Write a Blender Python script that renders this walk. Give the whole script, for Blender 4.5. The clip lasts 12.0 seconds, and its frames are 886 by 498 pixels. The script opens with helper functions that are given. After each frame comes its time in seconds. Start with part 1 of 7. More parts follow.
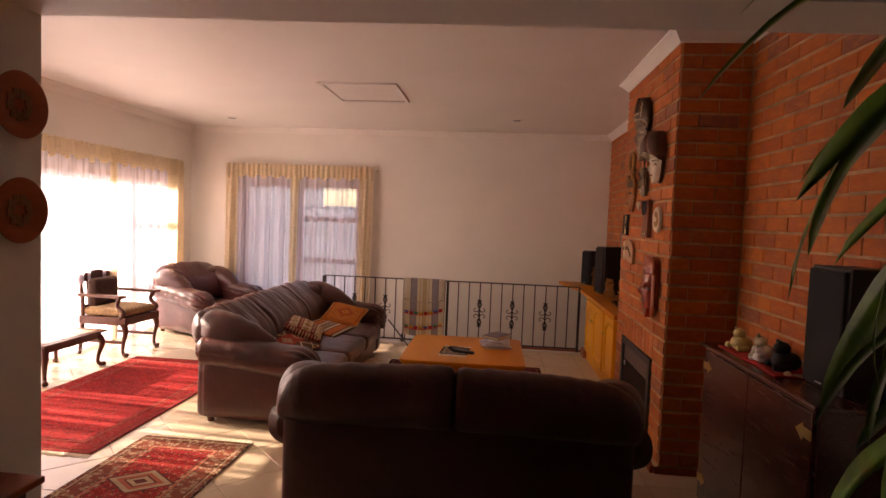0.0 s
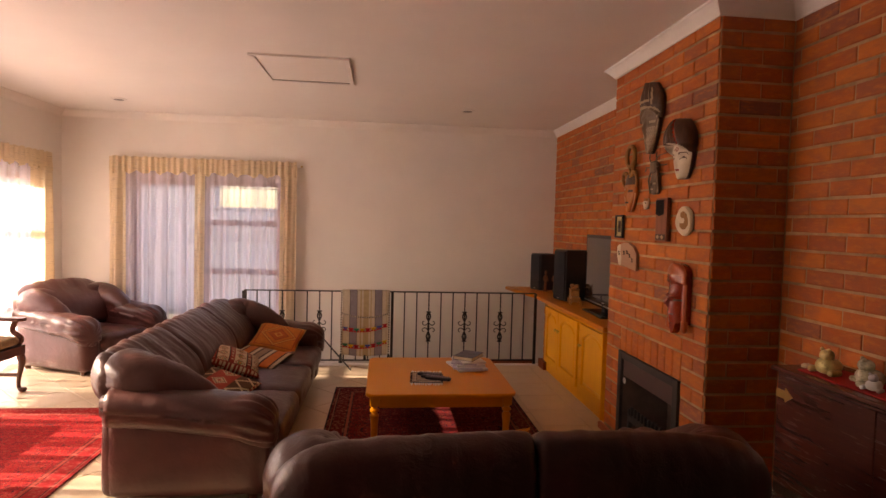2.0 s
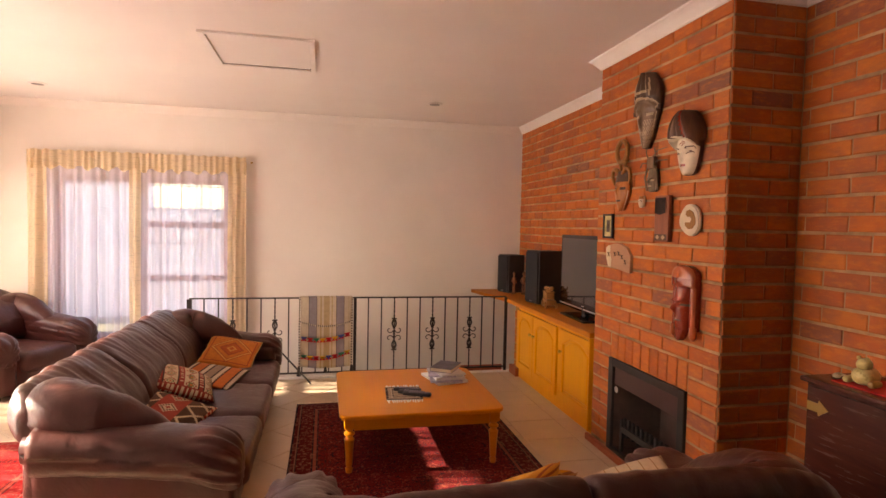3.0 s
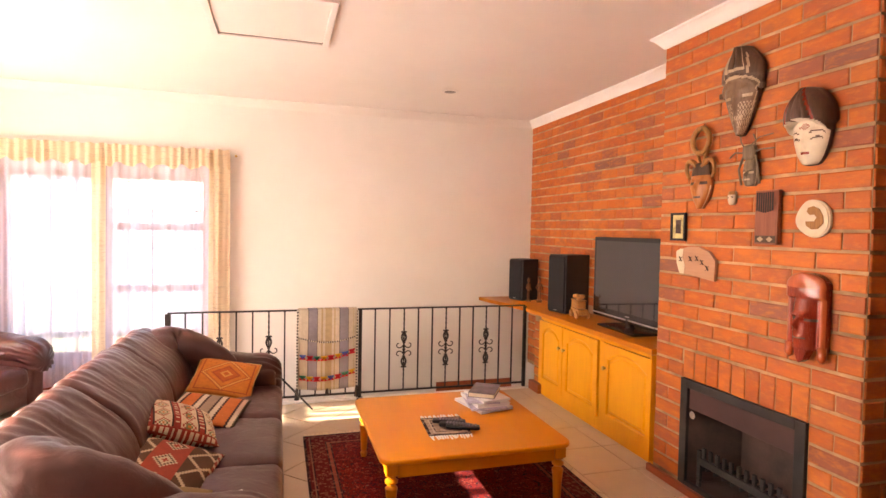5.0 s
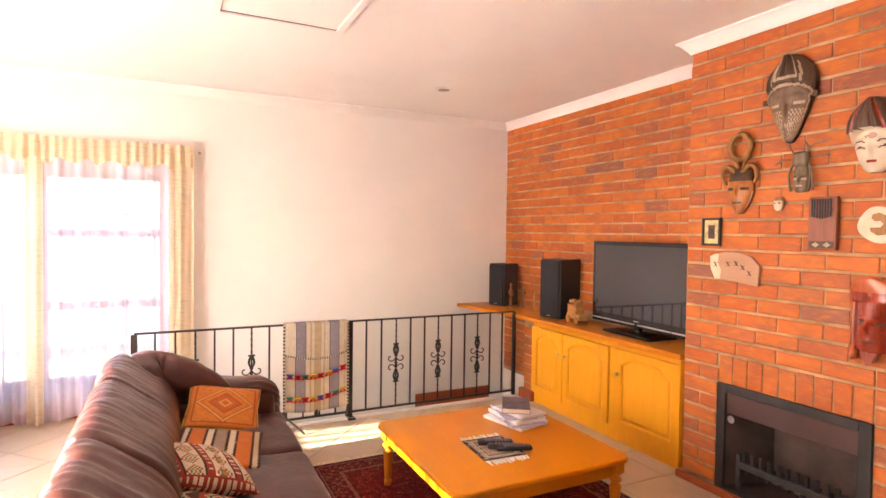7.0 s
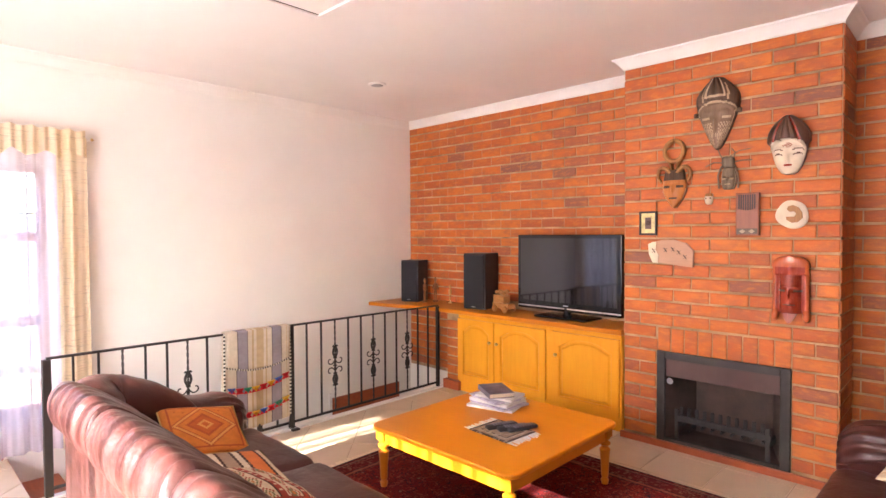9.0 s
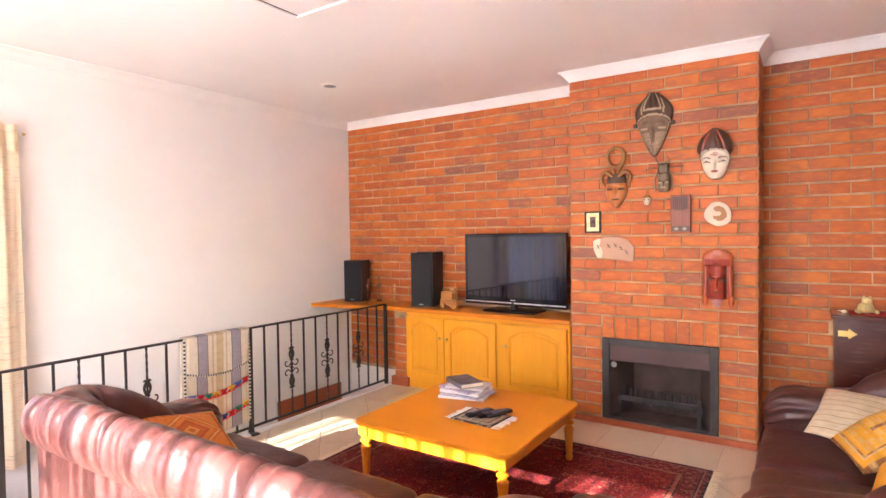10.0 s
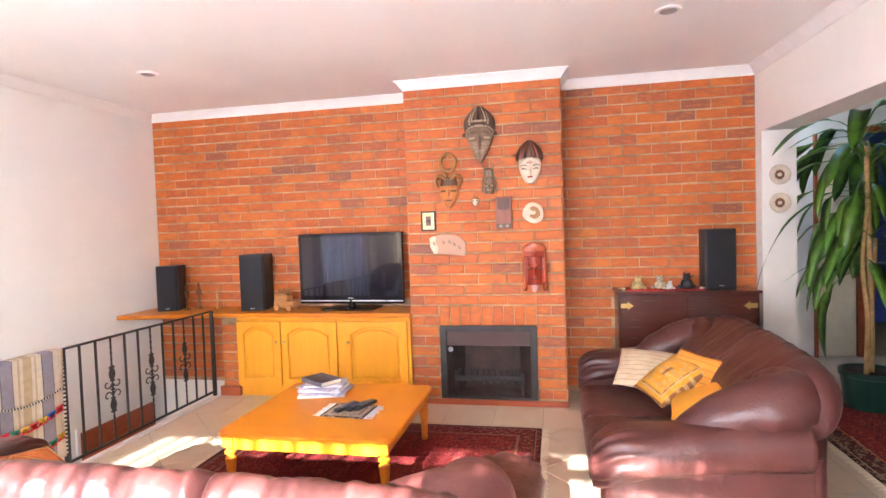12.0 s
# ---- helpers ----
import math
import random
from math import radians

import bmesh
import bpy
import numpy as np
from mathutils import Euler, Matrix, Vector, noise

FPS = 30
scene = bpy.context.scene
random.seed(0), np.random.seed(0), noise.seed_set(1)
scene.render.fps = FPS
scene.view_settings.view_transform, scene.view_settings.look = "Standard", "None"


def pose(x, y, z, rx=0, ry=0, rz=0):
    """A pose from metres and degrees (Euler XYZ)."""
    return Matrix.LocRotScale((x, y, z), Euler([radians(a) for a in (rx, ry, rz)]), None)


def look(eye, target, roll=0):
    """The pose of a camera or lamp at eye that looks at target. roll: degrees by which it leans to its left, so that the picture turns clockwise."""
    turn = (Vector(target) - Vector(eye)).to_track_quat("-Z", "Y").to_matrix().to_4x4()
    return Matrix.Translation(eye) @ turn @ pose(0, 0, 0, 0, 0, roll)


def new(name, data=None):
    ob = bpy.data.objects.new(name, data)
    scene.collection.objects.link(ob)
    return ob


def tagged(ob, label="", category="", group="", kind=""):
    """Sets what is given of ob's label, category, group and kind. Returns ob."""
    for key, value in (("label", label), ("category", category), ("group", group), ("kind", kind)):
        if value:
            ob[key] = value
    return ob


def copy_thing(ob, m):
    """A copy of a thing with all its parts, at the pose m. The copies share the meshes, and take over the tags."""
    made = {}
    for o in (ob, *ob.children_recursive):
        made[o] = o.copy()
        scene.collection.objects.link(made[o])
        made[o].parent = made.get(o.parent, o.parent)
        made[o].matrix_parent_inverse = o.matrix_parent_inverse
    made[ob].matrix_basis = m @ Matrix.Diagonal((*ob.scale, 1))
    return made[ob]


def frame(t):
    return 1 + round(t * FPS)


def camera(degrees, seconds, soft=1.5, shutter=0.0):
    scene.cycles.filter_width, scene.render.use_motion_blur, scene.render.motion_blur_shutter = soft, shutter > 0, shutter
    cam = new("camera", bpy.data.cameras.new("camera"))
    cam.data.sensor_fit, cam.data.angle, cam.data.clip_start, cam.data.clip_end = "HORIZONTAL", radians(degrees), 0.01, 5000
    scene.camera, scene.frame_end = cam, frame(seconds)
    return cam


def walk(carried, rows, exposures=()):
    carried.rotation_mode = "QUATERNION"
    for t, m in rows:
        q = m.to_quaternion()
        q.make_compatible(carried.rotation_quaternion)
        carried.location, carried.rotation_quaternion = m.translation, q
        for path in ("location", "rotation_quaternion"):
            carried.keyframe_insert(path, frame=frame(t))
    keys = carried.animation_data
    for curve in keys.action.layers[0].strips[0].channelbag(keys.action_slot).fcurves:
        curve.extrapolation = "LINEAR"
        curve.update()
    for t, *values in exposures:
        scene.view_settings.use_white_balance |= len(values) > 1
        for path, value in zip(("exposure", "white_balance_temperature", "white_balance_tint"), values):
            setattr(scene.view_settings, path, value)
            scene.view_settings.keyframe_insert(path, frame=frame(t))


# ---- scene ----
cam = camera(77.3, 12.0, soft=1.5)
PATH = [
    (0, (0.221, 0.228, 1.511), (0.038, 2.217, 1.407), 2.2),
    (0.5, (0.009, 0.359, 1.516), (-0.079, 2.355, 1.413), 2.2),
    (1, (-0.14, 0.563, 1.511), (-0.115, 2.561, 1.412), 1.9),
    (1.5, (-0.258, 0.78, 1.504), (-0.146, 2.774, 1.409), 1.7),
    (2, (-0.417, 0.966, 1.514), (-0.203, 2.952, 1.424), 1.5),
    (2.5, (-0.546, 1.141, 1.498), (-0.201, 3.109, 1.411), 1.3),
    (3, (-0.614, 1.35, 1.511), (-0.195, 3.303, 1.426), 1.2),
    (5, (-0.991, 2.045, 1.488), (-0.424, 3.961, 1.417), 1.1),
    (5.5, (-1.111, 2.188, 1.488), (-0.521, 4.098, 1.422), 1.2),
    (6, (-1.219, 2.332, 1.509), (-0.599, 4.232, 1.441), 1.1),
    (6.5, (-1.369, 2.434, 1.507), (-0.68, 4.31, 1.442), 1.1),
    (7, (-1.603, 2.544, 1.505), (-0.722, 4.338, 1.445), 0.8),
    (9, (-2.478, 3.125, 1.463), (-1.046, 4.52, 1.409), -0.3),
    (9.5, (-2.683, 3.287, 1.457), (-1.156, 4.578, 1.403), -0.5),
    (10, (-2.889, 3.395, 1.458), (-1.225, 4.503, 1.403), -0.8),
    (10.5, (-2.998, 3.475, 1.452), (-1.223, 4.395, 1.395), -1.2),
    (11, (-3.063, 3.619, 1.465), (-1.2, 4.342, 1.399), -1.6),
    (11.5, (-3.151, 3.709, 1.469), (-1.233, 4.269, 1.395), -1.8),
    (12, (-3.233, 3.753, 1.472), (-1.275, 4.152, 1.395), -1.9),
]
EXPOSURES = [
    (0.0, 2.47, 8300, 26), (1.0, 2.43, 8400, 26), (1.5, 2.50, 8500, 25), (2.5, 2.90, 8400, 21), (3.2, 3.5, 8000, 17), (4.2, 3.92, 7800, 16), (4.9, 4.2, 7650, 15),
    (6.5, 4.4, 7100, 12), (7.5, 4.4, 6700, 10), (9.0, 4.32, 6050, 8), (10.5, 4.5, 5700, 6), (12.0, 4.65, 5400, 3),
]
walk(cam, [(t, look(eye, target, roll)) for t, eye, target, roll in PATH], EXPOSURES)

# ---- world and sun ----
SUN_ELEV, SUN_AZ = 22.6, -5.0  # the light travels along +x and a little towards -y
world = bpy.data.worlds.new("world")
scene.world = world
world.use_nodes = True
wn = world.node_tree.nodes
sky = wn.new("ShaderNodeTexSky")
sky.sky_type = "NISHITA"
sky.sun_disc = False
sky.sun_elevation = radians(SUN_ELEV)
sky.sun_rotation = radians(-90 - SUN_AZ)
world.node_tree.links.new(sky.outputs[0], wn["Background"].inputs[0])
wn["Background"].inputs[1].default_value = 0.10
sun = new("sun", bpy.data.lights.new("sun", "SUN"))
sun.data.energy, sun.data.angle, sun.data.color = 5.0, radians(0.5), (1.0, 0.93, 0.82)
way = Vector((math.cos(radians(SUN_ELEV)) * math.cos(radians(SUN_AZ)), math.cos(radians(SUN_ELEV)) * math.sin(radians(SUN_AZ)), -math.sin(radians(SUN_ELEV))))
sun.matrix_world = Matrix.Translation((-8, 6, 6)) @ way.to_track_quat("-Z", "Y").to_matrix().to_4x4()


# ---- materials ----
def nodes_of(name):
    m = bpy.data.materials.new(name)
    m.use_nodes = True
    nt = m.node_tree
    return m, nt, nt.nodes["Principled BSDF"]


def node(nt, kind, **sets):
    n = nt.nodes.new(kind)
    for k, v in sets.items():
        if k in n.inputs:
            n.inputs[k].default_value = v
    return n


def tone(nt, fac, stops, mode="LINEAR"):
    r = nt.nodes.new("ShaderNodeValToRGB")
    r.color_ramp.interpolation = mode
    el = r.color_ramp.elements
    while len(el) < len(stops):
        el.new(0.5)
    for e, (p, c) in zip(el, stops):
        e.position, e.color = p, (*c, 1)
    nt.links.new(fac, r.inputs[0])
    return r.outputs[0]


def calc(nt, op, a, b=None, c=None):
    n = nt.nodes.new("ShaderNodeMath")
    n.operation = op
    for i, v in enumerate((a, b, c)):
        if v is None:
            continue
        if isinstance(v, (int, float)):
            n.inputs[i].default_value = v
        else:
            nt.links.new(v, n.inputs[i])
    return n.outputs[0]


def mixed(nt, fac, a, b, mode="MIX"):
    n = nt.nodes.new("ShaderNodeMix")
    n.data_type, n.blend_type = "RGBA", mode
    for i, v in ((0, fac), (6, a), (7, b)):
        if isinstance(v, (int, float)):
            n.inputs[i].default_value = v
        elif isinstance(v, tuple):
            n.inputs[i].default_value = (*v, 1)
        else:
            nt.links.new(v, n.inputs[i])
    return n.outputs[2]


def coords(nt, kind="Object"):
    return nt.nodes.new("ShaderNodeTexCoord").outputs[kind]


def stretched(nt, vec, scale, loc=(0, 0, 0), rot=(0, 0, 0)):
    n = nt.nodes.new("ShaderNodeMapping")
    n.inputs["Scale"].default_value, n.inputs["Location"].default_value = scale, loc
    n.inputs["Rotation"].default_value = rot
    nt.links.new(vec, n.inputs[0])
    return n.outputs[0]


def noisy(nt, vec, scale, detail=4.0, rough=0.6, distort=0.0):
    n = node(nt, "ShaderNodeTexNoise", Scale=scale, Detail=detail, Roughness=rough, Distortion=distort)
    nt.links.new(vec, n.inputs["Vector"])
    return n.outputs[0]


def bumped(nt, bsdf, height, strength, dist=0.01):
    b = node(nt, "ShaderNodeBump", Strength=strength, Distance=dist)
    nt.links.new(height, b.inputs["Height"])
    nt.links.new(b.outputs[0], bsdf.inputs["Normal"])


def plain(name, col, rough=0.5, metal=0.0, vary=0.12, scale=6.0, bump=0.1, grain=80.0, coat=0.0):
    """A surface of one colour with two scales of wear."""
    m, nt, b = nodes_of(name)
    v = coords(nt)
    big, fine = noisy(nt, v, scale), noisy(nt, v, grain, 3)
    lo = tuple(c * (1 - vary) for c in col)
    hi = tuple(min(1, c * (1 + vary)) for c in col)
    nt.links.new(tone(nt, big, [(0.3, lo), (0.7, hi)]), b.inputs["Base Color"])
    nt.links.new(calc(nt, "ADD", calc(nt, "MULTIPLY", big, 0.2), rough - 0.1), b.inputs["Roughness"])
    b.inputs["Metallic"].default_value = metal
    b.inputs["Coat Weight"].default_value = coat
    if bump:
        bumped(nt, b, fine, bump, 0.003)
    return m


def wood(name, dark, light, rough=0.35, axis="y", scale=1.0, coat=0.0, gloss=0.4, relief=0.03):
    m, nt, b = nodes_of(name)
    v = coords(nt)
    s = {"x": (1.2, 14, 14), "y": (14, 1.2, 14), "z": (14, 14, 1.2)}[axis]
    v = stretched(nt, v, tuple(k * scale for k in s))
    g = noisy(nt, v, 1.6, 6, 0.6, 1.2)
    f = noisy(nt, stretched(nt, v, (1, 1, 1)), 9.0, 4)
    nt.links.new(mixed(nt, 0.25, tone(nt, g, [(0.3, dark), (0.72, light)]), tone(nt, f, [(0.35, dark), (0.65, light)])), b.inputs["Base Color"])
    nt.links.new(calc(nt, "ADD", calc(nt, "MULTIPLY", f, 0.15), rough - 0.07), b.inputs["Roughness"])
    b.inputs["Coat Weight"].default_value = coat
    b.inputs["Specular IOR Level"].default_value = gloss
    b.inputs["Coat Roughness"].default_value = 0.25
    if relief:
        bumped(nt, b, g, relief, 0.002)
    return m


def brick_material(name):
    m, nt, b = nodes_of(name)
    rnd = nt.nodes.new("ShaderNodeObjectInfo").outputs["Random"]
    v = coords(nt, "Object")
    off = nt.nodes.new("ShaderNodeVectorMath")
    off.operation = "ADD"
    comb = nt.nodes.new("ShaderNodeCombineXYZ")
    nt.links.new(calc(nt, "MULTIPLY", rnd, 37.0), comb.inputs[0])
    nt.links.new(calc(nt, "MULTIPLY", rnd, 91.0), comb.inputs[1])
    nt.links.new(v, off.inputs[0])
    nt.links.new(comb.outputs[0], off.inputs[1])
    v = off.outputs[0]
    base = tone(nt, rnd, [(0.0, (0.46, 0.098, 0.009)), (0.25, (0.54, 0.130, 0.011)), (0.5, (0.43, 0.086, 0.010)), (0.75, (0.58, 0.155, 0.015)), (0.9, (0.42, 0.095, 0.018)), (0.97, (0.30, 0.085, 0.04)), (1.0, (0.22, 0.085, 0.055))])
    patch = noisy(nt, stretched(nt, v, (8, 8, 16)), 1.0, 5)
    grit = noisy(nt, v, 170.0, 3)
    col = mixed(nt, calc(nt, "MULTIPLY", tone(nt, patch, [(0.42, (0, 0, 0)), (0.66, (1, 1, 1))]), 0.6), base, (0.27, 0.085, 0.038))
    streak = noisy(nt, stretched(nt, v, (14, 14, 45), (3, 1, 7)), 1.0, 4, 0.7)
    col = mixed(nt, calc(nt, "MULTIPLY", tone(nt, streak, [(0.5, (0, 0, 0)), (0.66, (1, 1, 1))]), 0.5), col, (0.60, 0.185, 0.02))
    col = mixed(nt, calc(nt, "MULTIPLY", tone(nt, grit, [(0.62, (0, 0, 0)), (0.74, (1, 1, 1))]), 0.22), col, (0.56, 0.32, 0.15))
    nt.links.new(col, b.inputs["Base Color"])
    b.inputs["Roughness"].default_value = 0.62
    bumped(nt, b, mixed(nt, 0.4, patch, grit), 0.5, 0.006)
    return m


def leather_material():
    m, nt, b = nodes_of("leather")
    v = coords(nt)
    big = noisy(nt, v, 3.5, 5, 0.6)
    crease = noisy(nt, stretched(nt, v, (1, 1, 1)), 10.0, 4, 0.55, 1.4)
    pores = node(nt, "ShaderNodeTexVoronoi", Scale=260.0)
    nt.links.new(v, pores.inputs["Vector"])
    nt.links.new(tone(nt, big, [(0.3, (0.056, 0.016, 0.014)), (0.7, (0.088, 0.027, 0.023))]), b.inputs["Base Color"])
    nt.links.new(calc(nt, "ADD", calc(nt, "MULTIPLY", crease, 0.24), 0.22), b.inputs["Roughness"])
    b.inputs["Specular IOR Level"].default_value = 0.5
    fine = noisy(nt, stretched(nt, v, (1, 1, 1), (5, 2, 0)), 34.0, 3, 0.5, 2.2)
    h = calc(nt, "ADD", calc(nt, "ADD", crease, calc(nt, "MULTIPLY", fine, 0.22)), calc(nt, "MULTIPLY", pores.outputs[0], 0.04))
    bumped(nt, b, h, 0.34, 0.012)
    return m


def tile_material(name, a, c):
    m, nt, b = nodes_of(name)
    rnd = nt.nodes.new("ShaderNodeObjectInfo").outputs["Random"]
    v = coords(nt)
    n1, n2 = noisy(nt, v, 5.0, 5), noisy(nt, v, 60.0, 3)
    col = mixed(nt, calc(nt, "MULTIPLY", rnd, 0.25), tone(nt, n1, [(0.3, a), (0.7, c)]), a)
    nt.links.new(col, b.inputs["Base Color"])
    nt.links.new(calc(nt, "ADD", calc(nt, "MULTIPLY", n1, 0.04), 0.27), b.inputs["Roughness"])
    return m


def cloth(name, col, col2=None, through=0.0, weave=900.0, rough=0.9):
    """Woven cloth; through: the share of light that goes straight between the threads."""
    m, nt, b = nodes_of(name)
    v = coords(nt)
    n = noisy(nt, stretched(nt, v, (30, 30, 3)), 1.0, 4)
    nt.links.new(tone(nt, n, [(0.3, col), (0.7, col2 or col)]), b.inputs["Base Color"])
    b.inputs["Roughness"].default_value = rough
    b.inputs["Sheen Weight"].default_value = 0.2
    bumped(nt, b, noisy(nt, v, weave, 2), 0.2, 0.001)
    return m


def sheer_material(name, col, clear, least=0.15):
    """A thin curtain: part passes straight through, part is scattered through, the rest is scattered back; slubs run across."""
    m, nt, b = nodes_of(name)
    v = coords(nt)
    slub = noisy(nt, stretched(nt, v, (9, 9, 170)), 1.0, 3, 0.55)
    streak = noisy(nt, stretched(nt, v, (13, 13, 0.15)), 1.0, 2, 0.5)
    tr = nt.nodes.new("ShaderNodeBsdfTransparent")
    tl = nt.nodes.new("ShaderNodeBsdfTranslucent")
    df = nt.nodes.new("ShaderNodeBsdfDiffuse")
    c = tone(nt, slub, [(0.56, col), (0.7, tuple(k * 0.68 for k in col))])
    for n in (tl, df):
        nt.links.new(c, n.inputs[0])
    body = nt.nodes.new("ShaderNodeMixShader")
    body.inputs[0].default_value = 0.5
    nt.links.new(tl.outputs[0], body.inputs[1])
    nt.links.new(df.outputs[0], body.inputs[2])
    out = nt.nodes.new("ShaderNodeMixShader")
    f = calc(nt, "MULTIPLY", tone(nt, streak, [(0.44, (least, least, least)), (0.60, (1, 1, 1))]), clear)
    f = calc(nt, "MULTIPLY", f, tone(nt, slub, [(0.58, (1, 1, 1)), (0.68, (0.3, 0.3, 0.3))]))
    nt.links.new(f, out.inputs[0])
    nt.links.new(body.outputs[0], out.inputs[1])
    nt.links.new(tr.outputs[0], out.inputs[2])
    nt.links.new(out.outputs[0], nt.nodes["Material Output"].inputs[0])
    nt.nodes.remove(b)
    return m


def rug_material(name, hx, hy, field, border, accent, pale, dark, medallion=0.0, seed=0.0, stripes=False):
    """A knotted rug, hx by hy metres half its size: nested borders of small motifs round a field of figures."""
    m, nt, b = nodes_of(name)
    v = coords(nt)
    sep = nt.nodes.new("ShaderNodeSeparateXYZ")
    nt.links.new(v, sep.inputs[0])
    ax, ay = calc(nt, "ABSOLUTE", sep.outputs[0]), calc(nt, "ABSOLUTE", sep.outputs[1])
    edge = calc(nt, "MINIMUM", calc(nt, "SUBTRACT", hx, ax), calc(nt, "SUBTRACT", hy, ay))
    # both halves mirror each other, as on a loom
    comb = nt.nodes.new("ShaderNodeCombineXYZ")
    nt.links.new(ax, comb.inputs[0])
    nt.links.new(ay, comb.inputs[1])
    comb.inputs[2].default_value = seed
    mir = comb.outputs[0]
    snap = nt.nodes.new("ShaderNodeVectorMath")
    snap.operation = "SNAP"
    snap.inputs[1].default_value = (0.006, 0.006, 0.006)
    nt.links.new(mir, snap.inputs[0])
    mir = snap.outputs[0]
    vor = node(nt, "ShaderNodeTexVoronoi", Scale=15.0)
    vor.distance = "MANHATTAN"
    nt.links.new(mir, vor.inputs["Vector"])
    vor2 = node(nt, "ShaderNodeTexVoronoi", Scale=38.0)
    vor2.distance = "CHEBYCHEV"
    nt.links.new(mir, vor2.inputs["Vector"])
    fig = noisy(nt, mir, 16.0, 2, 0.5, 2.0)
    col = tone(nt, fig, [(0.0, field), (0.455, field), (0.46, dark), (0.49, dark), (0.495, field), (0.56, field), (0.565, accent), (0.6, accent), (0.605, field)], "CONSTANT")
    col = mixed(nt, tone(nt, vor.outputs[0], [(0.0, (1, 1, 1)), (0.16, (0, 0, 0))], "CONSTANT"), col, pale)
    col = mixed(nt, tone(nt, vor.outputs[0], [(0.0, (0, 0, 0)), (0.2, (0.7, 0.7, 0.7)), (0.27, (0, 0, 0))], "CONSTANT"), col, dark)
    col = mixed(nt, tone(nt, vor2.outputs[0], [(0.0, (0.6, 0.6, 0.6)), (0.1, (0, 0, 0))], "CONSTANT"), col, accent)
    if medallion:
        r = calc(nt, "ADD", calc(nt, "MULTIPLY", ax, 1.0), calc(nt, "MULTIPLY", ay, 1.4))
        ring = tone(nt, calc(nt, "DIVIDE", r, medallion), [(0.0, dark), (0.22, pale), (0.42, dark), (0.5, accent), (0.7, pale), (0.92, dark), (1.0, field)], "CONSTANT")
        col = mixed(nt, tone(nt, calc(nt, "DIVIDE", r, medallion), [(0.0, (0.9, 0.9, 0.9)), (0.999, (0, 0, 0))], "CONSTANT"), col, ring)
    t = tone(nt, calc(nt, "MULTIPLY", edge, 4.0), [(0.0, dark), (0.06, border), (0.14, pale), (0.17, dark), (0.2, border), (0.56, dark), (0.6, accent), (0.68, dark), (0.72, field)], "CONSTANT")
    tm = mixed(nt, tone(nt, vor2.outputs[0], [(0.0, (0.9, 0.9, 0.9)), (0.2, (0, 0, 0)), (0.3, (0.5, 0.5, 0.5)), (0.4, (0, 0, 0))], "CONSTANT"), t, pale)
    inb = tone(nt, calc(nt, "MULTIPLY", edge, 4.0), [(0.0, (1, 1, 1)), (0.72, (0, 0, 0))], "CONSTANT")
    col = mixed(nt, inb, col, tm)
    wear = noisy(nt, stretched(nt, v, (1, 22, 1)), 1.4, 4)
    col = mixed(nt, 1.0, col, tone(nt, wear, [(0.3, (0.7, 0.66, 0.66)), (0.7, (1, 1, 1))]), "MULTIPLY")
    nt.links.new(col, b.inputs["Base Color"])
    b.inputs["Roughness"].default_value = 0.95
    b.inputs["Specular IOR Level"].default_value = 0.12
    bumped(nt, b, noisy(nt, v, 500.0, 2), 0.6, 0.004)
    return m


def bands_material(name, axis, bands, freq=1.0, zig=0.0, motif=None, rough=0.95):
    """Cloth striped by coloured bands along one axis of the object: (position 0..1, colour)."""
    m, nt, b = nodes_of(name)
    v = coords(nt, "Generated")
    sep = nt.nodes.new("ShaderNodeSeparateXYZ")
    nt.links.new(v, sep.inputs[0])
    pos = sep.outputs["xyz".index(axis)]
    other = sep.outputs[0 if axis == "y" else 1]
    if zig:
        pos = calc(nt, "ADD", pos, calc(nt, "MULTIPLY", calc(nt, "PINGPONG", other, 0.035), zig))
    pos = calc(nt, "FRACT", calc(nt, "MULTIPLY", pos, freq))
    col = tone(nt, pos, bands, "CONSTANT")
    if motif:
        vo = node(nt, "ShaderNodeTexVoronoi", Scale=motif[0])
        vo.distance = "MANHATTAN"
        nt.links.new(v, vo.inputs["Vector"])
        col = mixed(nt, tone(nt, vo.outputs[0], [(0.0, (0.85, 0.85, 0.85)), (motif[2], (0, 0, 0))], "CONSTANT"), col, motif[1])
    col = mixed(nt, 1.0, col, tone(nt, noisy(nt, v, 9.0), [(0.3, (0.82, 0.82, 0.82)), (0.7, (1, 1, 1))]), "MULTIPLY")
    nt.links.new(col, b.inputs["Base Color"])
    b.inputs["Roughness"].default_value = rough
    bumped(nt, b, noisy(nt, v, 140.0, 2), 0.4, 0.002)
    return m


WALL = plain("wall_paint", (0.85, 0.81, 0.745), 0.6, vary=0.03, scale=1.5, bump=0.15, grain=120)
CEIL = plain("ceiling_paint", (0.85, 0.812, 0.762), 0.55, vary=0.03, scale=1.2, bump=0.06, grain=60)
TRIM = plain("white_plaster", (0.84, 0.81, 0.77), 0.5, vary=0.03)
MORTAR = plain("mortar", (0.42, 0.27, 0.15), 0.9, vary=0.45, scale=5, bump=0.6, grain=150)
BRICK = brick_material("face_brick")
TILE = tile_material("floor_tile", (0.54, 0.42, 0.29), (0.59, 0.47, 0.335))
GROUT = plain("grout", (0.43, 0.335, 0.24), 0.9)
SKIRT = wood("red_brown_skirting", (0.27, 0.055, 0.018), (0.42, 0.10, 0.03), 0.35, "y")
LEATHER = leather_material()
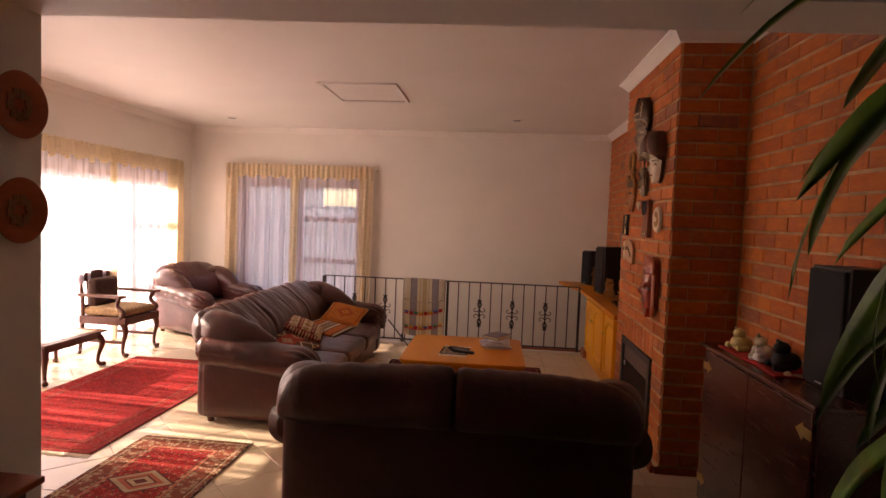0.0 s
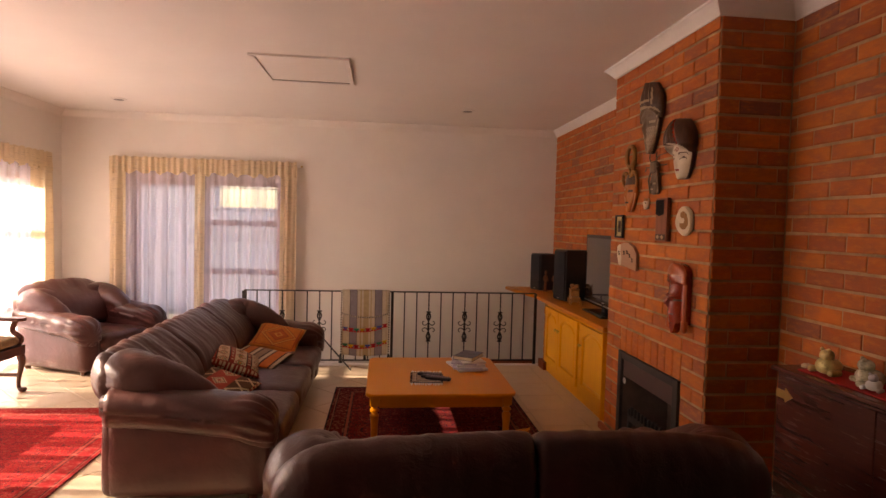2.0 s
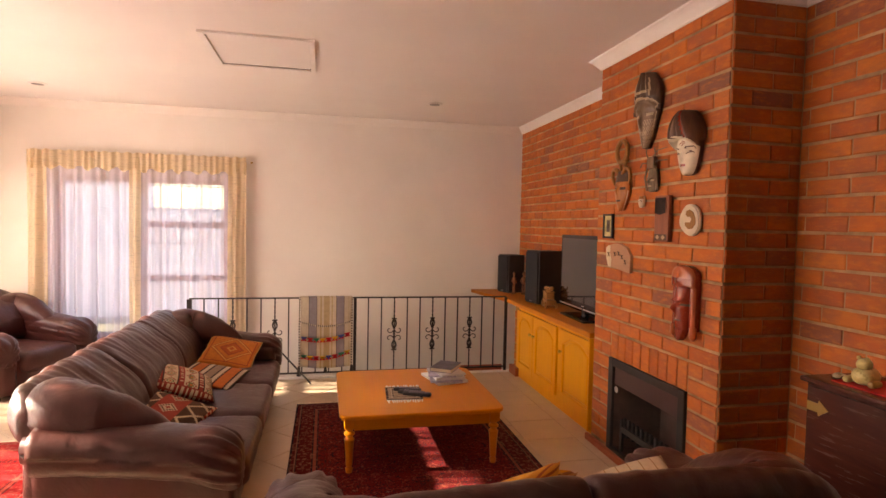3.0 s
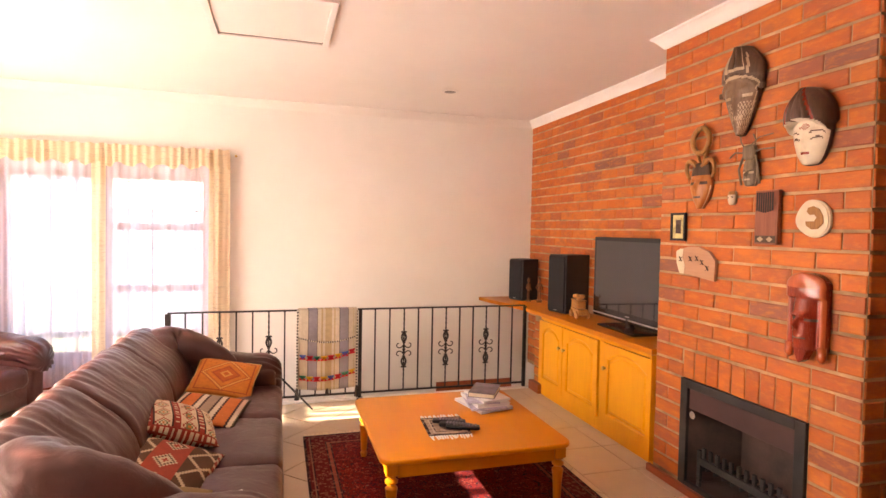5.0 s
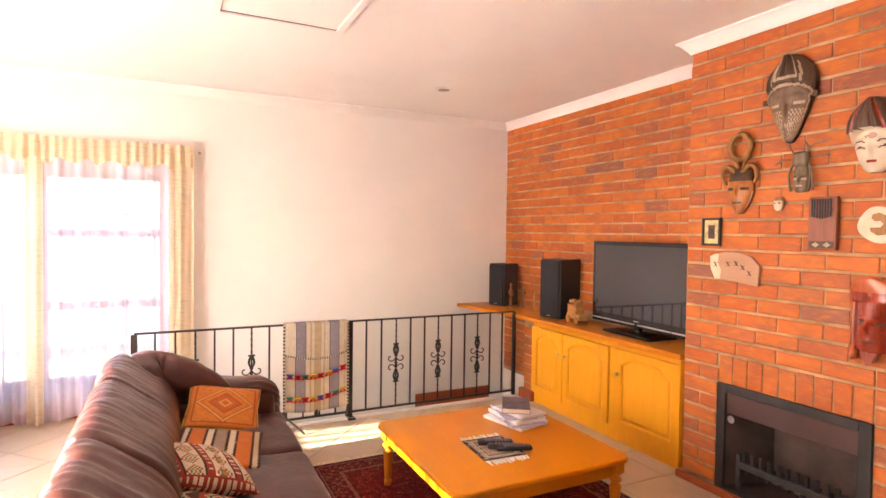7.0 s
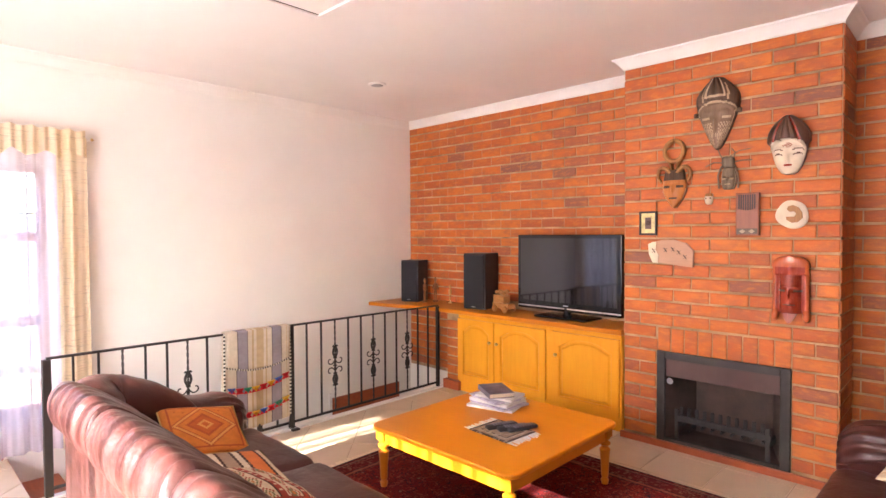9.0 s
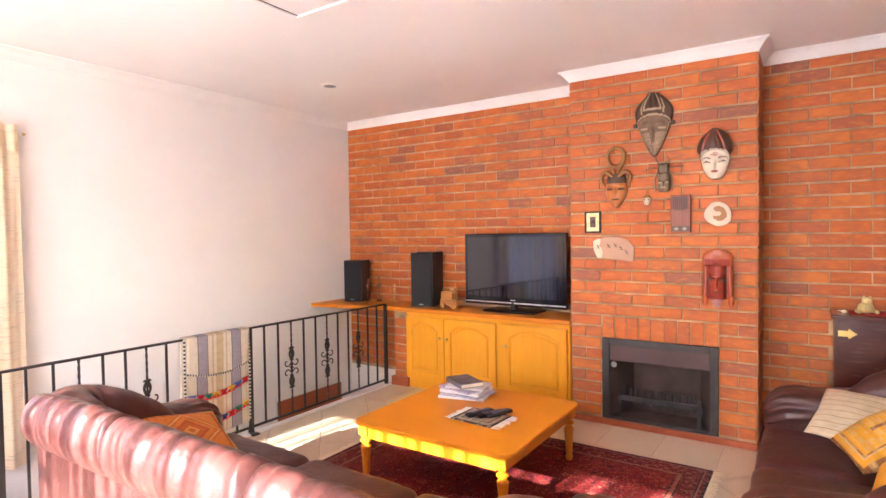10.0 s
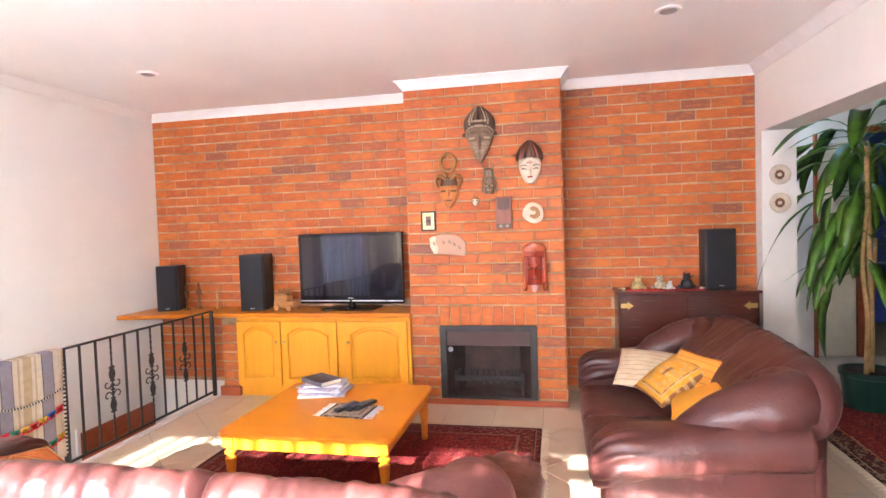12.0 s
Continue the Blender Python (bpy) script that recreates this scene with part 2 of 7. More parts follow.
PINE = wood("honey_pine", (0.72, 0.30, 0.010), (0.80, 0.36, 0.015), 0.38, "z", 0.7, gloss=0.3, relief=0.01)
PINE_TOP = wood("orange_pine_top", (0.54, 0.165, 0.006), (0.60, 0.20, 0.008), 0.34, "y", 0.7, gloss=0.3, relief=0.0)
TABLE = wood("orange_table_wood", (0.60, 0.195, 0.004), (0.66, 0.225, 0.006), 0.36, "y", 0.3, gloss=0.3, relief=0.0)
TABLE_LEG = wood("turned_leg_wood", (0.56, 0.18, 0.005), (0.64, 0.22, 0.008), 0.36, "z", 0.8, gloss=0.3)
MAHOG = wood("mahogany", (0.045, 0.011, 0.008), (0.10, 0.024, 0.015), 0.25, "y", 0.6, coat=0.5)
DARKWOOD = wood("dark_carved_wood", (0.06, 0.017, 0.009), (0.13, 0.038, 0.018), 0.35, "z")
FRAMEWOOD = wood("window_frame_wood", (0.20, 0.06, 0.03), (0.30, 0.10, 0.05), 0.45, "z")
IRON = plain("black_iron", (0.035, 0.028, 0.026), 0.45, metal=0.5, vary=0.25)
STEEL = plain("grey_cast_iron", (0.05, 0.045, 0.045), 0.5, metal=0.6, vary=0.2)
SOOT_AND_SHADE = plain("soot_and_gap_shade", (0.085, 0.054, 0.045), 0.85, vary=0.4)
FIREPANEL = plain("brown_enamel", (0.085, 0.045, 0.042), 0.4, metal=0.2)
BLACK = plain("black_vinyl", (0.014, 0.014, 0.018), 0.5, vary=0.1)
GRILLE = plain("speaker_cloth", (0.018, 0.018, 0.022), 0.9, vary=0.15, bump=0.5, grain=600)
GLOSS = plain("gloss_black", (0.008, 0.008, 0.01), 0.12, vary=0.05, bump=0)
SCREEN = plain("lcd_screen", (0.008, 0.007, 0.016), 0.10, vary=0.05, bump=0, coat=0.9)
SILVER = plain("silver_trim", (0.6, 0.6, 0.62), 0.3, metal=0.9)
BRASS = plain("brass", (0.55, 0.38, 0.13), 0.3, metal=0.9)
CURTAIN = cloth("cream_curtain", (0.66, 0.50, 0.29), (0.78, 0.62, 0.39))
SHEER = sheer_material("sheer_voile", (0.86, 0.81, 0.93), 0.60)
SHEER_NORTH = sheer_material("lavender_voile", (0.86, 0.80, 0.93), 0.5, 0.62)
DRAPE = sheer_material("cream_voile_stack", (0.87, 0.75, 0.54), 0.06)
GLASS, _g, _b = nodes_of("window_glass")
_b.inputs["Transmission Weight"].default_value = 1.0
_b.inputs["Roughness"].default_value = 0.0
_b.inputs["IOR"].default_value = 1.05
LEAF = plain("leaf_green", (0.085, 0.19, 0.02), 0.35, vary=0.45, scale=9)
STEM = plain("pale_trunk", (0.42, 0.26, 0.10), 0.75, vary=0.3, scale=20, bump=0.6)
POT = plain("green_pot", (0.012, 0.05, 0.035), 0.35)
SOIL = plain("soil", (0.05, 0.03, 0.02), 0.95, vary=0.4, bump=1.0)
PAPER = plain("paper_white", (0.75, 0.74, 0.74), 0.5, vary=0.04)
PAGES = plain("book_pages", (0.72, 0.62, 0.45), 0.8, vary=0.1)
GARDEN = plain("garden_ground", (0.16, 0.15, 0.08), 0.95, vary=0.4, scale=1.0)
GARDEN_WALL = plain("garden_wall_paint", (0.62, 0.61, 0.70), 0.8)
BLUE = plain("blue_wall_paint", (0.10, 0.16, 0.55), 0.7)


def kilim_base(name):
    m, nt, b = nodes_of(name)
    v = coords(nt, "Generated")
    snap = nt.nodes.new("ShaderNodeVectorMath")
    snap.operation = "SNAP"
    snap.inputs[1].default_value = (1 / 44, 1 / 44, 1.0)
    nt.links.new(v, snap.inputs[0])
    sep = nt.nodes.new("ShaderNodeSeparateXYZ")
    nt.links.new(snap.outputs[0], sep.inputs[0])
    return m, nt, b, v, sep.outputs[0], sep.outputs[1]


def kilim_done(nt, b, v, col):
    col = mixed(nt, 1.0, col, tone(nt, noisy(nt, v, 11.0), [(0.3, (0.78, 0.78, 0.78)), (0.7, (1, 1, 1))]), "MULTIPLY")
    nt.links.new(col, b.inputs["Base Color"])
    b.inputs["Roughness"].default_value = 0.92
    bumped(nt, b, noisy(nt, v, 120.0, 2), 0.45, 0.002)


def half_open(nt, x):
    return calc(nt, "MULTIPLY", calc(nt, "ABSOLUTE", calc(nt, "SUBTRACT", x, 0.5)), 2.0)


def step_mask(nt, x, lo, hi):
    """White where lo < x < hi."""
    return calc(nt, "MULTIPLY", calc(nt, "GREATER_THAN", x, lo), calc(nt, "LESS_THAN", x, hi))


def kilim_diamond(name, ground, line, light, accent):
    """Nested stepped diamonds in a border of small figures."""
    m, nt, b, v, x, y = kilim_base(name)
    p, q = half_open(nt, x), half_open(nt, y)
    d = calc(nt, "MULTIPLY", calc(nt, "ADD", p, q), 0.5)
    col = tone(nt, d, [(0.0, accent), (0.05, light), (0.10, accent), (0.20, line), (0.23, ground), (0.33, line), (0.355, light), (0.40, line), (0.425, ground)], "CONSTANT")
    vo = node(nt, "ShaderNodeTexVoronoi", Scale=9.0)
    vo.distance = "MANHATTAN"
    nt.links.new(v, vo.inputs["Vector"])
    dots = calc(nt, "MULTIPLY", calc(nt, "LESS_THAN", vo.outputs[0], 0.2), calc(nt, "GREATER_THAN", d, 0.46))
    col = mixed(nt, dots, col, line)
    e = calc(nt, "MAXIMUM", p, q)
    col = mixed(nt, step_mask(nt, e, 0.80, 0.84), col, line)
    col = mixed(nt, calc(nt, "GREATER_THAN", e, 0.955), col, light)
    kilim_done(nt, b, v, col)
    return m


def kilim_combs(name, cream, red, dark, green, orange):
    """Cream bands of small flowers between dark bands with white comb teeth."""
    m, nt, b, v, x, y = kilim_base(name)
    f = calc(nt, "FRACT", calc(nt, "MULTIPLY", x, 3.0))
    col = tone(nt, f, [(0.0, dark), (0.05, red), (0.30, dark), (0.34, cream)], "CONSTANT")
    teeth = calc(nt, "MULTIPLY", step_mask(nt, f, 0.10, 0.26), calc(nt, "GREATER_THAN", calc(nt, "FRACT", calc(nt, "MULTIPLY", y, 11.0)), 0.5))
    col = mixed(nt, teeth, col, cream)
    g = half_open(nt, calc(nt, "FRACT", calc(nt, "MULTIPLY", y, 4.0)))
    h = half_open(nt, calc(nt, "DIVIDE", calc(nt, "SUBTRACT", f, 0.34), 0.66))
    d = calc(nt, "ADD", g, h)
    flower = calc(nt, "MULTIPLY", calc(nt, "GREATER_THAN", f, 0.36), calc(nt, "LESS_THAN", d, 0.95))
    col = mixed(nt, flower, col, tone(nt, d, [(0.0, orange), (0.22, cream), (0.36, green), (0.58, cream), (0.76, red)], "CONSTANT"))
    e = half_open(nt, y)
    col = mixed(nt, calc(nt, "GREATER_THAN", e, 0.84), col, red)
    col = mixed(nt, calc(nt, "MULTIPLY", step_mask(nt, e, 0.87, 0.96), calc(nt, "GREATER_THAN", calc(nt, "FRACT", calc(nt, "MULTIPLY", x, 13.0)), 0.5)), col, cream)
    kilim_done(nt, b, v, col)
    return m


def kilim_lattice(name, ground, red, cream, green):
    """A cream lattice on dark ground on either side of a red band with stepped crosses."""
    m, nt, b, v, x, y = kilim_base(name)
    s1 = calc(nt, "FRACT", calc(nt, "MULTIPLY", calc(nt, "ADD", x, y), 3.0))
    s2 = calc(nt, "FRACT", calc(nt, "MULTIPLY", calc(nt, "SUBTRACT", calc(nt, "ADD", x, 2.0), y), 3.0))
    lines = calc(nt, "MAXIMUM", calc(nt, "LESS_THAN", s1, 0.13), calc(nt, "LESS_THAN", s2, 0.13))
    chk = calc(nt, "GREATER_THAN", calc(nt, "FRACT", calc(nt, "MULTIPLY", x, 1.5)), 0.5)
    col = mixed(nt, chk, ground, green)
    col = mixed(nt, lines, col, cream)
    p = half_open(nt, x)
    g = half_open(nt, calc(nt, "FRACT", calc(nt, "MULTIPLY", y, 3.0)))
    d = calc(nt, "ADD", g, calc(nt, "MULTIPLY", p, 3.0))
    mid = tone(nt, d, [(0.0, red), (0.25, cream), (0.42, ground), (0.6, cream), (0.74, red)], "CONSTANT")
    col = mixed(nt, calc(nt, "LESS_THAN", p, 0.32), col, mid)
    e = calc(nt, "MAXIMUM", p, half_open(nt, y))
    col = mixed(nt, calc(nt, "GREATER_THAN", e, 0.88), col, red)
    col = mixed(nt, calc(nt, "MULTIPLY", calc(nt, "GREATER_THAN", e, 0.88), calc(nt, "GREATER_THAN", calc(nt, "FRACT", calc(nt, "MULTIPLY", calc(nt, "ADD", x, y), 9.0)), 0.55)), col, cream)
    kilim_done(nt, b, v, col)
    return m


# ---- mesh helpers ----
def finish(bm, name, mats, smooth=False):
    me = bpy.data.meshes.new(name)
    bm.normal_update()
    bm.to_mesh(me)
    bm.free()
    for mt in (mats if isinstance(mats, (list, tuple)) else [mats]):
        me.materials.append(mt)
    if smooth:
        me.polygons.foreach_set("use_smooth", [True] * len(me.polygons))
    return me


def part(name, bm, mat, parent=None, label="", at=(0, 0, 0), rot=(0, 0, 0), smooth=False, kind="", group="", category=""):
    ob = new(name, finish(bm, name, mat, smooth))
    ob.matrix_basis = pose(*at, *rot)
    ob.parent = parent
    return tagged(ob, label, category, group, kind)


def thing(name, at, rz, label, category, group=""):
    ob = new(name)
    ob.empty_display_size = 0.1
    ob.matrix_basis = pose(*at, 0, 0, rz)
    return tagged(ob, label, category, group)


def box(x0, x1, y0, y1, z0, z1, bm=None, bevel=0.0, seg=2, mat=0):
    bm = bm or bmesh.new()
    vs = [bm.verts.new((x, y, z)) for x in (x0, x1) for y in (y0, y1) for z in (z0, z1)]
    fs = [bm.faces.new([vs[i] for i in q]) for q in ((0, 1, 3, 2), (4, 6, 7, 5), (0, 4, 5, 1), (2, 3, 7, 6), (0, 2, 6, 4), (1, 5, 7, 3))]
    for f in fs:
        f.material_index = mat
    if bevel:
        es = list({e for f in fs for e in f.edges})
        bmesh.ops.bevel(bm, geom=es, offset=bevel, segments=seg, profile=0.5, affect="EDGES")
    return bm


def pad(w, d, h, r, n=14, crown=0.0, wrinkle=0.0, scale=6.0, seed=0.0, bm=None, at=(0, 0, 0)):
    """A soft upholstered block w by d by h, standing on z = 0, with rounding r, a crowned top and creases."""
    bm = bm or bmesh.new()
    half = Vector((w / 2, d / 2, h / 2))
    r = min(r, *[k * 0.98 for k in half])
    ticks = [math.sin(math.pi / 2 * (2 * i / n - 1)) for i in range(n + 1)]
    grid = {}

    def vert(a, b, c):
        key = (a, b, c)
        if key not in grid:
            p = Vector((ticks[a] * half.x, ticks[b] * half.y, ticks[c] * half.z))
            q = Vector([max(-(half[i] - r), min(half[i] - r, p[i])) for i in range(3)])
            dv = p - q
            if dv.length > 1e-6:
                # bring the point to the rounded skin
                big = max(abs(dv.x), abs(dv.y), abs(dv.z))
                nv = Vector((math.tan(dv.x / r * 0.785), math.tan(dv.y / r * 0.785), math.tan(dv.z / r * 0.785))).normalized()
                p = q + nv * r * (big / r if big < r * 0.999 else 1.0)
            else:
                nv = Vector((0, 0, 1))
            k = (1 - (p.x / half.x) ** 2) * (1 - (p.y / half.y) ** 2)
            if p.z > 0:
                p.z += crown * max(0, k)
            if wrinkle:
                out = Vector((p.x / half.x ** 2, p.y / half.y ** 2, p.z / half.z ** 2)).normalized()
                w1 = noise.noise(Vector((p.x * scale + seed, p.y * scale, p.z * scale)))
                w2 = noise.noise(Vector((p.x * scale * 2.7, p.y * scale * 2.7 + seed, p.z * scale * 2.7)))
                p += out * wrinkle * (w1 + 0.5 * w2)
            grid[key] = bm.verts.new(p + Vector((0, 0, h / 2)) + Vector(at))
        return grid[key]

    for axis in range(3):
        for side in (0, n):
            for i in range(n):
                for j in range(n):
                    quad = []
                    for di, dj in ((0, 0), (1, 0), (1, 1), (0, 1)):
                        k = [0, 0, 0]
                        k[axis], k[(axis + 1) % 3], k[(axis + 2) % 3] = side, i + di, j + dj
                        quad.append(vert(*k))
                    if side == 0:
                        quad.reverse()
                    bm.faces.new(quad)
    return bm


def lathe(profile, n=20, bm=None, at=(0, 0, 0)):
    """Turned from (radius, height) pairs, from the bottom up."""
    bm = bm or bmesh.new()
    rings = [[bm.verts.new((at[0] + r * math.cos(2 * math.pi * i / n), at[1] + r * math.sin(2 * math.pi * i / n), at[2] + z)) for i in range(n)] for r, z in profile]
    for a, b in zip(rings, rings[1:]):
        for i in range(n):
            bm.faces.new((a[i], a[(i + 1) % n], b[(i + 1) % n], b[i]))
    bm.faces.new(rings[0][::-1])
    bm.faces.new(rings[-1])
    return bm


def tube(pts, r, n=8, bm=None, taper=None):
    bm = bm or bmesh.new()
    pts = [Vector(p) for p in pts]
    rings, side = [], None
    for i, p in enumerate(pts):
        t = (pts[min(i + 1, len(pts) - 1)] - pts[max(i - 1, 0)]).normalized()
        if side is None:
            side = t.orthogonal().normalized()
        side = (side - t * side.dot(t)).normalized()
        up = t.cross(side)
        rr = r * (taper[i] if taper else 1)
        rings.append([bm.verts.new(p + (side * math.cos(2 * math.pi * k / n) + up * math.sin(2 * math.pi * k / n)) * rr) for k in range(n)])
    for a, b in zip(rings, rings[1:]):
        for k in range(n):
            bm.faces.new((a[k], a[(k + 1) % n], b[(k + 1) % n], b[k]))
    bm.faces.new(rings[0][::-1])
    bm.faces.new(rings[-1])
    return bm


def slab(outline, z0, z1, bm=None, plane="xy"):
    """An outline of points made solid between two heights (or depths, when the plane is xz or yz)."""
    bm = bm or bmesh.new()

    def put(a, b, c):
        return {"xy": (a, b, c), "xz": (a, c, b), "yz": (c, a, b)}[plane]

    lo = [bm.verts.new(put(a, b, z0)) for a, b in outline]
    hi = [bm.verts.new(put(a, b, z1)) for a, b in outline]
    n = len(outline)
    for i in range(n):
        bm.faces.new((lo[i], lo[(i + 1) % n], hi[(i + 1) % n], hi[i]))
    bm.faces.new(lo[::-1])
    bm.faces.new(hi)
    bmesh.ops.recalc_face_normals(bm, faces=bm.faces)
    return bm


def grid_sheet(nu, nv, fn, bm=None, mat=None):
    bm = bm or bmesh.new()
    vs = [[bm.verts.new(fn(i / nu, j / nv)) for j in range(nv + 1)] for i in range(nu + 1)]
    for i in range(nu):
        for j in range(nv):
            f = bm.faces.new((vs[i][j], vs[i + 1][j], vs[i + 1][j + 1], vs[i][j + 1]))
            if mat:
                f.material_index = mat((i + 0.5) / nu, (j + 0.5) / nv)
    return bm


# ---- the rooms ----
WX, EX, NY, SY, CZ = -4.06, 1.70, 7.70, 2.15, 2.69  # west, east, north and south faces, ceiling
FX = 1.283  # chimney core's face
CY0, CY1 = 3.69, 4.965
FY0, FY1, FZ0, FZ1 = 3.92, 4.72, 0.035, 0.655
T = 0.25


def structure(name, bm, mat, label="", smooth=False):
    return part(name, bm, mat, None, label, kind="structure", smooth=smooth)


LAB_W = "smooth cream painted plaster wall of the living room"
# west wall with the wide glazed opening
W1Y0, W1Y1, W1Z0, W1Z1 = 3.25, 7.28, 0.02, 1.92
bm = box(WX - T, WX, SY - T - 0.3, W1Y0, -0.2, CZ)
box(WX - T, WX, W1Y1, NY + T, -0.2, CZ, bm)
box(WX - 0.15, WX, W1Y0, W1Y1, W1Z1, CZ, bm)
box(WX - T, WX, W1Y0, W1Y1, -0.2, W1Z0, bm)
structure("wall_west", bm, WALL, LAB_W)
# north wall with the tall window; it goes down into the stairwell
W2X0, W2X1, W2Z0, W2Z1 = -3.32, -1.64, 0.25, 1.95
bm = box(WX, W2X0, NY, NY + T, -2.2, CZ)
box(W2X1, EX + T, NY, NY + T, -2.2, CZ, bm)
box(W2X0, W2X1, NY, NY + T, W2Z1, CZ, bm)
box(W2X0, W2X1, NY, NY + T, -2.2, W2Z0, bm)
structure("wall_north", bm, WALL, LAB_W)
structure("wall_east", box(EX, EX + T, SY - T, NY, -2.2, CZ), MORTAR, "mortar bed of the red face-brick wall")
structure("stairwell_wall_east", box(EX - 0.012, EX, 6.85, NY, -2.2, 0.02), WALL, "white painted lower wall of the stairwell")
JX, BZ = -1.335, 2.15  # west jamb of the opening, underside of the beam
bm = box(WX - 0.05, JX, SY - T, SY, 0, CZ)
box(JX, 1.58, SY - T, SY, BZ, CZ, bm)
box(1.58, EX, SY - T, SY, 0, CZ, bm)
for v in bm.verts:  # the dividing wall stands a little askew
    v.co.y -= 0.049 * (EX - v.co.x)
box(EX, 3.2, SY - T, SY, 0, CZ, bm)
structure("wall_south", bm, WALL, "cream painted dividing wall with a wide opening under a beam")
structure("ceiling", box(WX - T, EX + T, SY - T - 0.3, NY + T, CZ, CZ + 0.1), CEIL, "smooth pale painted ceiling")
# second room
structure("ceiling_hall", box(WX - T, 5.4, -3.2, SY - T - 0.3, CZ, CZ + 0.1), CEIL, "plain ceiling of the next room")
bm = box(WX - T, WX, -3.2, SY - T - 0.3, 0, CZ)
box(WX - T, 5.4, -3.45, -3.2, 0, CZ, bm)
box(3.2, 3.35, -3.2, -0.7, 0, CZ, bm)
box(3.2, 3.35, 0.72, SY, 0, CZ, bm)
box(3.2, 3.35, -0.7, 0.72, 2.35, CZ, bm)
structure("wall_hall", bm, WALL, "plain cream walls of the next room")
structure("wall_blue", box(5.2, 5.35, -3.2, SY, 0, CZ), BLUE, "blue painted wall of a room beyond the door")
structure("wall_back_room", box(3.35, 5.2, 1.4, 1.55, 0, CZ), WALL, "plain wall of the room beyond the door")
# chimney breast
bm = box(FX, EX, CY0, FY0, 0, CZ)
box(FX, EX, FY1, CY1, 0, CZ, bm)
box(FX, EX, FY0, FY1, FZ1, CZ, bm)
box(EX - 0.06, EX, FY0, FY1, 0, FZ1, bm)
box(FX, EX - 0.06, FY0, FY1, 0, FZ0, bm)
chimney = structure("chimney_breast", bm, MORTAR, "mortar bed of the red face-brick chimney breast")
# floors
bm = box(WX - T, 5.4, -3.2, 6.85, -0.2, -0.004)
box(WX - T, -1.90, 6.85, NY, -0.2, -0.004, bm)
floor = structure("floor", bm, GROUT, "grout bed under cream ceramic floor tiles")
structure("stairwell_wall_south", box(-1.9, EX, 6.82, 6.85, -2.2, -0.2), WALL, "white painted wall under the floor's edge")
structure("floor_edge", box(-1.9, EX, 6.80, 6.853, -0.2, 0.012, bevel=0.004), TRIM, "white painted edge of the floor over the stairs")
structure("lower_floor", box(-2.2, EX, 6.85, NY, -2.2, -2.1), TILE, "floor at the foot of the stairs")

# stairs going down along the north wall
stairs = thing("staircase", (-1.90, 6.853, 0), 0, "stairs of red-brown tiles going down behind the iron railing", "staircase")
for i in range(11):
    z = -0.18 * (i + 1)
    part("step", box(0.26 * i, 0.26 * (i + 1) + 0.02, 0.0, NY - 6.855, z - 0.1, z, bevel=0.006), SKIRT, stairs)
    part("riser", box(0.26 * i - 0.01, 0.26 * i, 0.0, NY - 6.855, z, z + 0.178), SKIRT, stairs)
structure("stair_skirting", box(0.63, 1.50, NY - 0.022, NY, -0.62, -0.15, bevel=0.003), SKIRT, "dark red-brown skirting board low on the stairwell wall")
structure("stair_trim", box(0.595, 0.628, NY - 0.02, NY, -0.62, -0.10, bevel=0.002), TRIM, "white strip beside the stairwell skirting")


# cornice, mitred round the chimney breast
def cornice(name, a, b, inward, cut_a=0, cut_b=0, mt=None):
    """A cove of 75 mm from a to b along a wall; inward points into the room; cuts lengthen the outer edge at outside corners."""
    a, b, n = Vector((*a, 0)), Vector((*b, 0)), Vector((*inward, 0))
    u = (b - a).normalized()
    prof = [(0.0, -0.075), (0.008, -0.075), (0.010, -0.066), (0.022, -0.052), (0.040, -0.030), (0.058, -0.014), (0.066, -0.010), (0.070, 0.0), (0.0, 0.0)]
    bm = bmesh.new()
    ends = []
    for p, cut in ((a, -cut_a), (b, cut_b)):
        ends.append([bm.verts.new(p + n * d + u * (cut * d) + Vector((0, 0, CZ + h))) for d, h in prof])
    k = len(prof)
    for i in range(k):
        bm.faces.new((ends[0][i], ends[0][(i + 1) % k], ends[1][(i + 1) % k], ends[1][i]))
    bm.faces.new(ends[0][::-1])
    bm.faces.new(ends[1])
    bmesh.ops.recalc_face_normals(bm, faces=bm.faces)
    return structure(name, bm, mt or TRIM, "white coved plaster cornice")


BX = 1.690
cornice("cornice_north", (WX, NY), (BX, NY), (0, -1), -1, -1, WALL)
cornice("cornice_west", (WX, SY - 0.3), (WX, NY), (1, 0), -1, -1, WALL)
cornice("cornice_south", (WX, SY - 0.282), (BX, SY), (-0.0489, 0.9988), -1, -1)
cornice("cornice_east_a", (BX, CY1), (BX, NY), (-1, 0), -1, -1)
cornice("cornice_east_b", (BX, SY), (BX, CY0), (-1, 0), -1, -1)
cornice("cornice_chimney", (1.275, CY0), (1.275, CY1), (-1, 0), 1, 1)
cornice("cornice_chimney_side_a", (1.275, CY1), (BX, CY1), (0, 1), 1, -1)
cornice("cornice_chimney_side_b", (1.275, CY0), (BX, CY0), (0, -1), 1, -1)

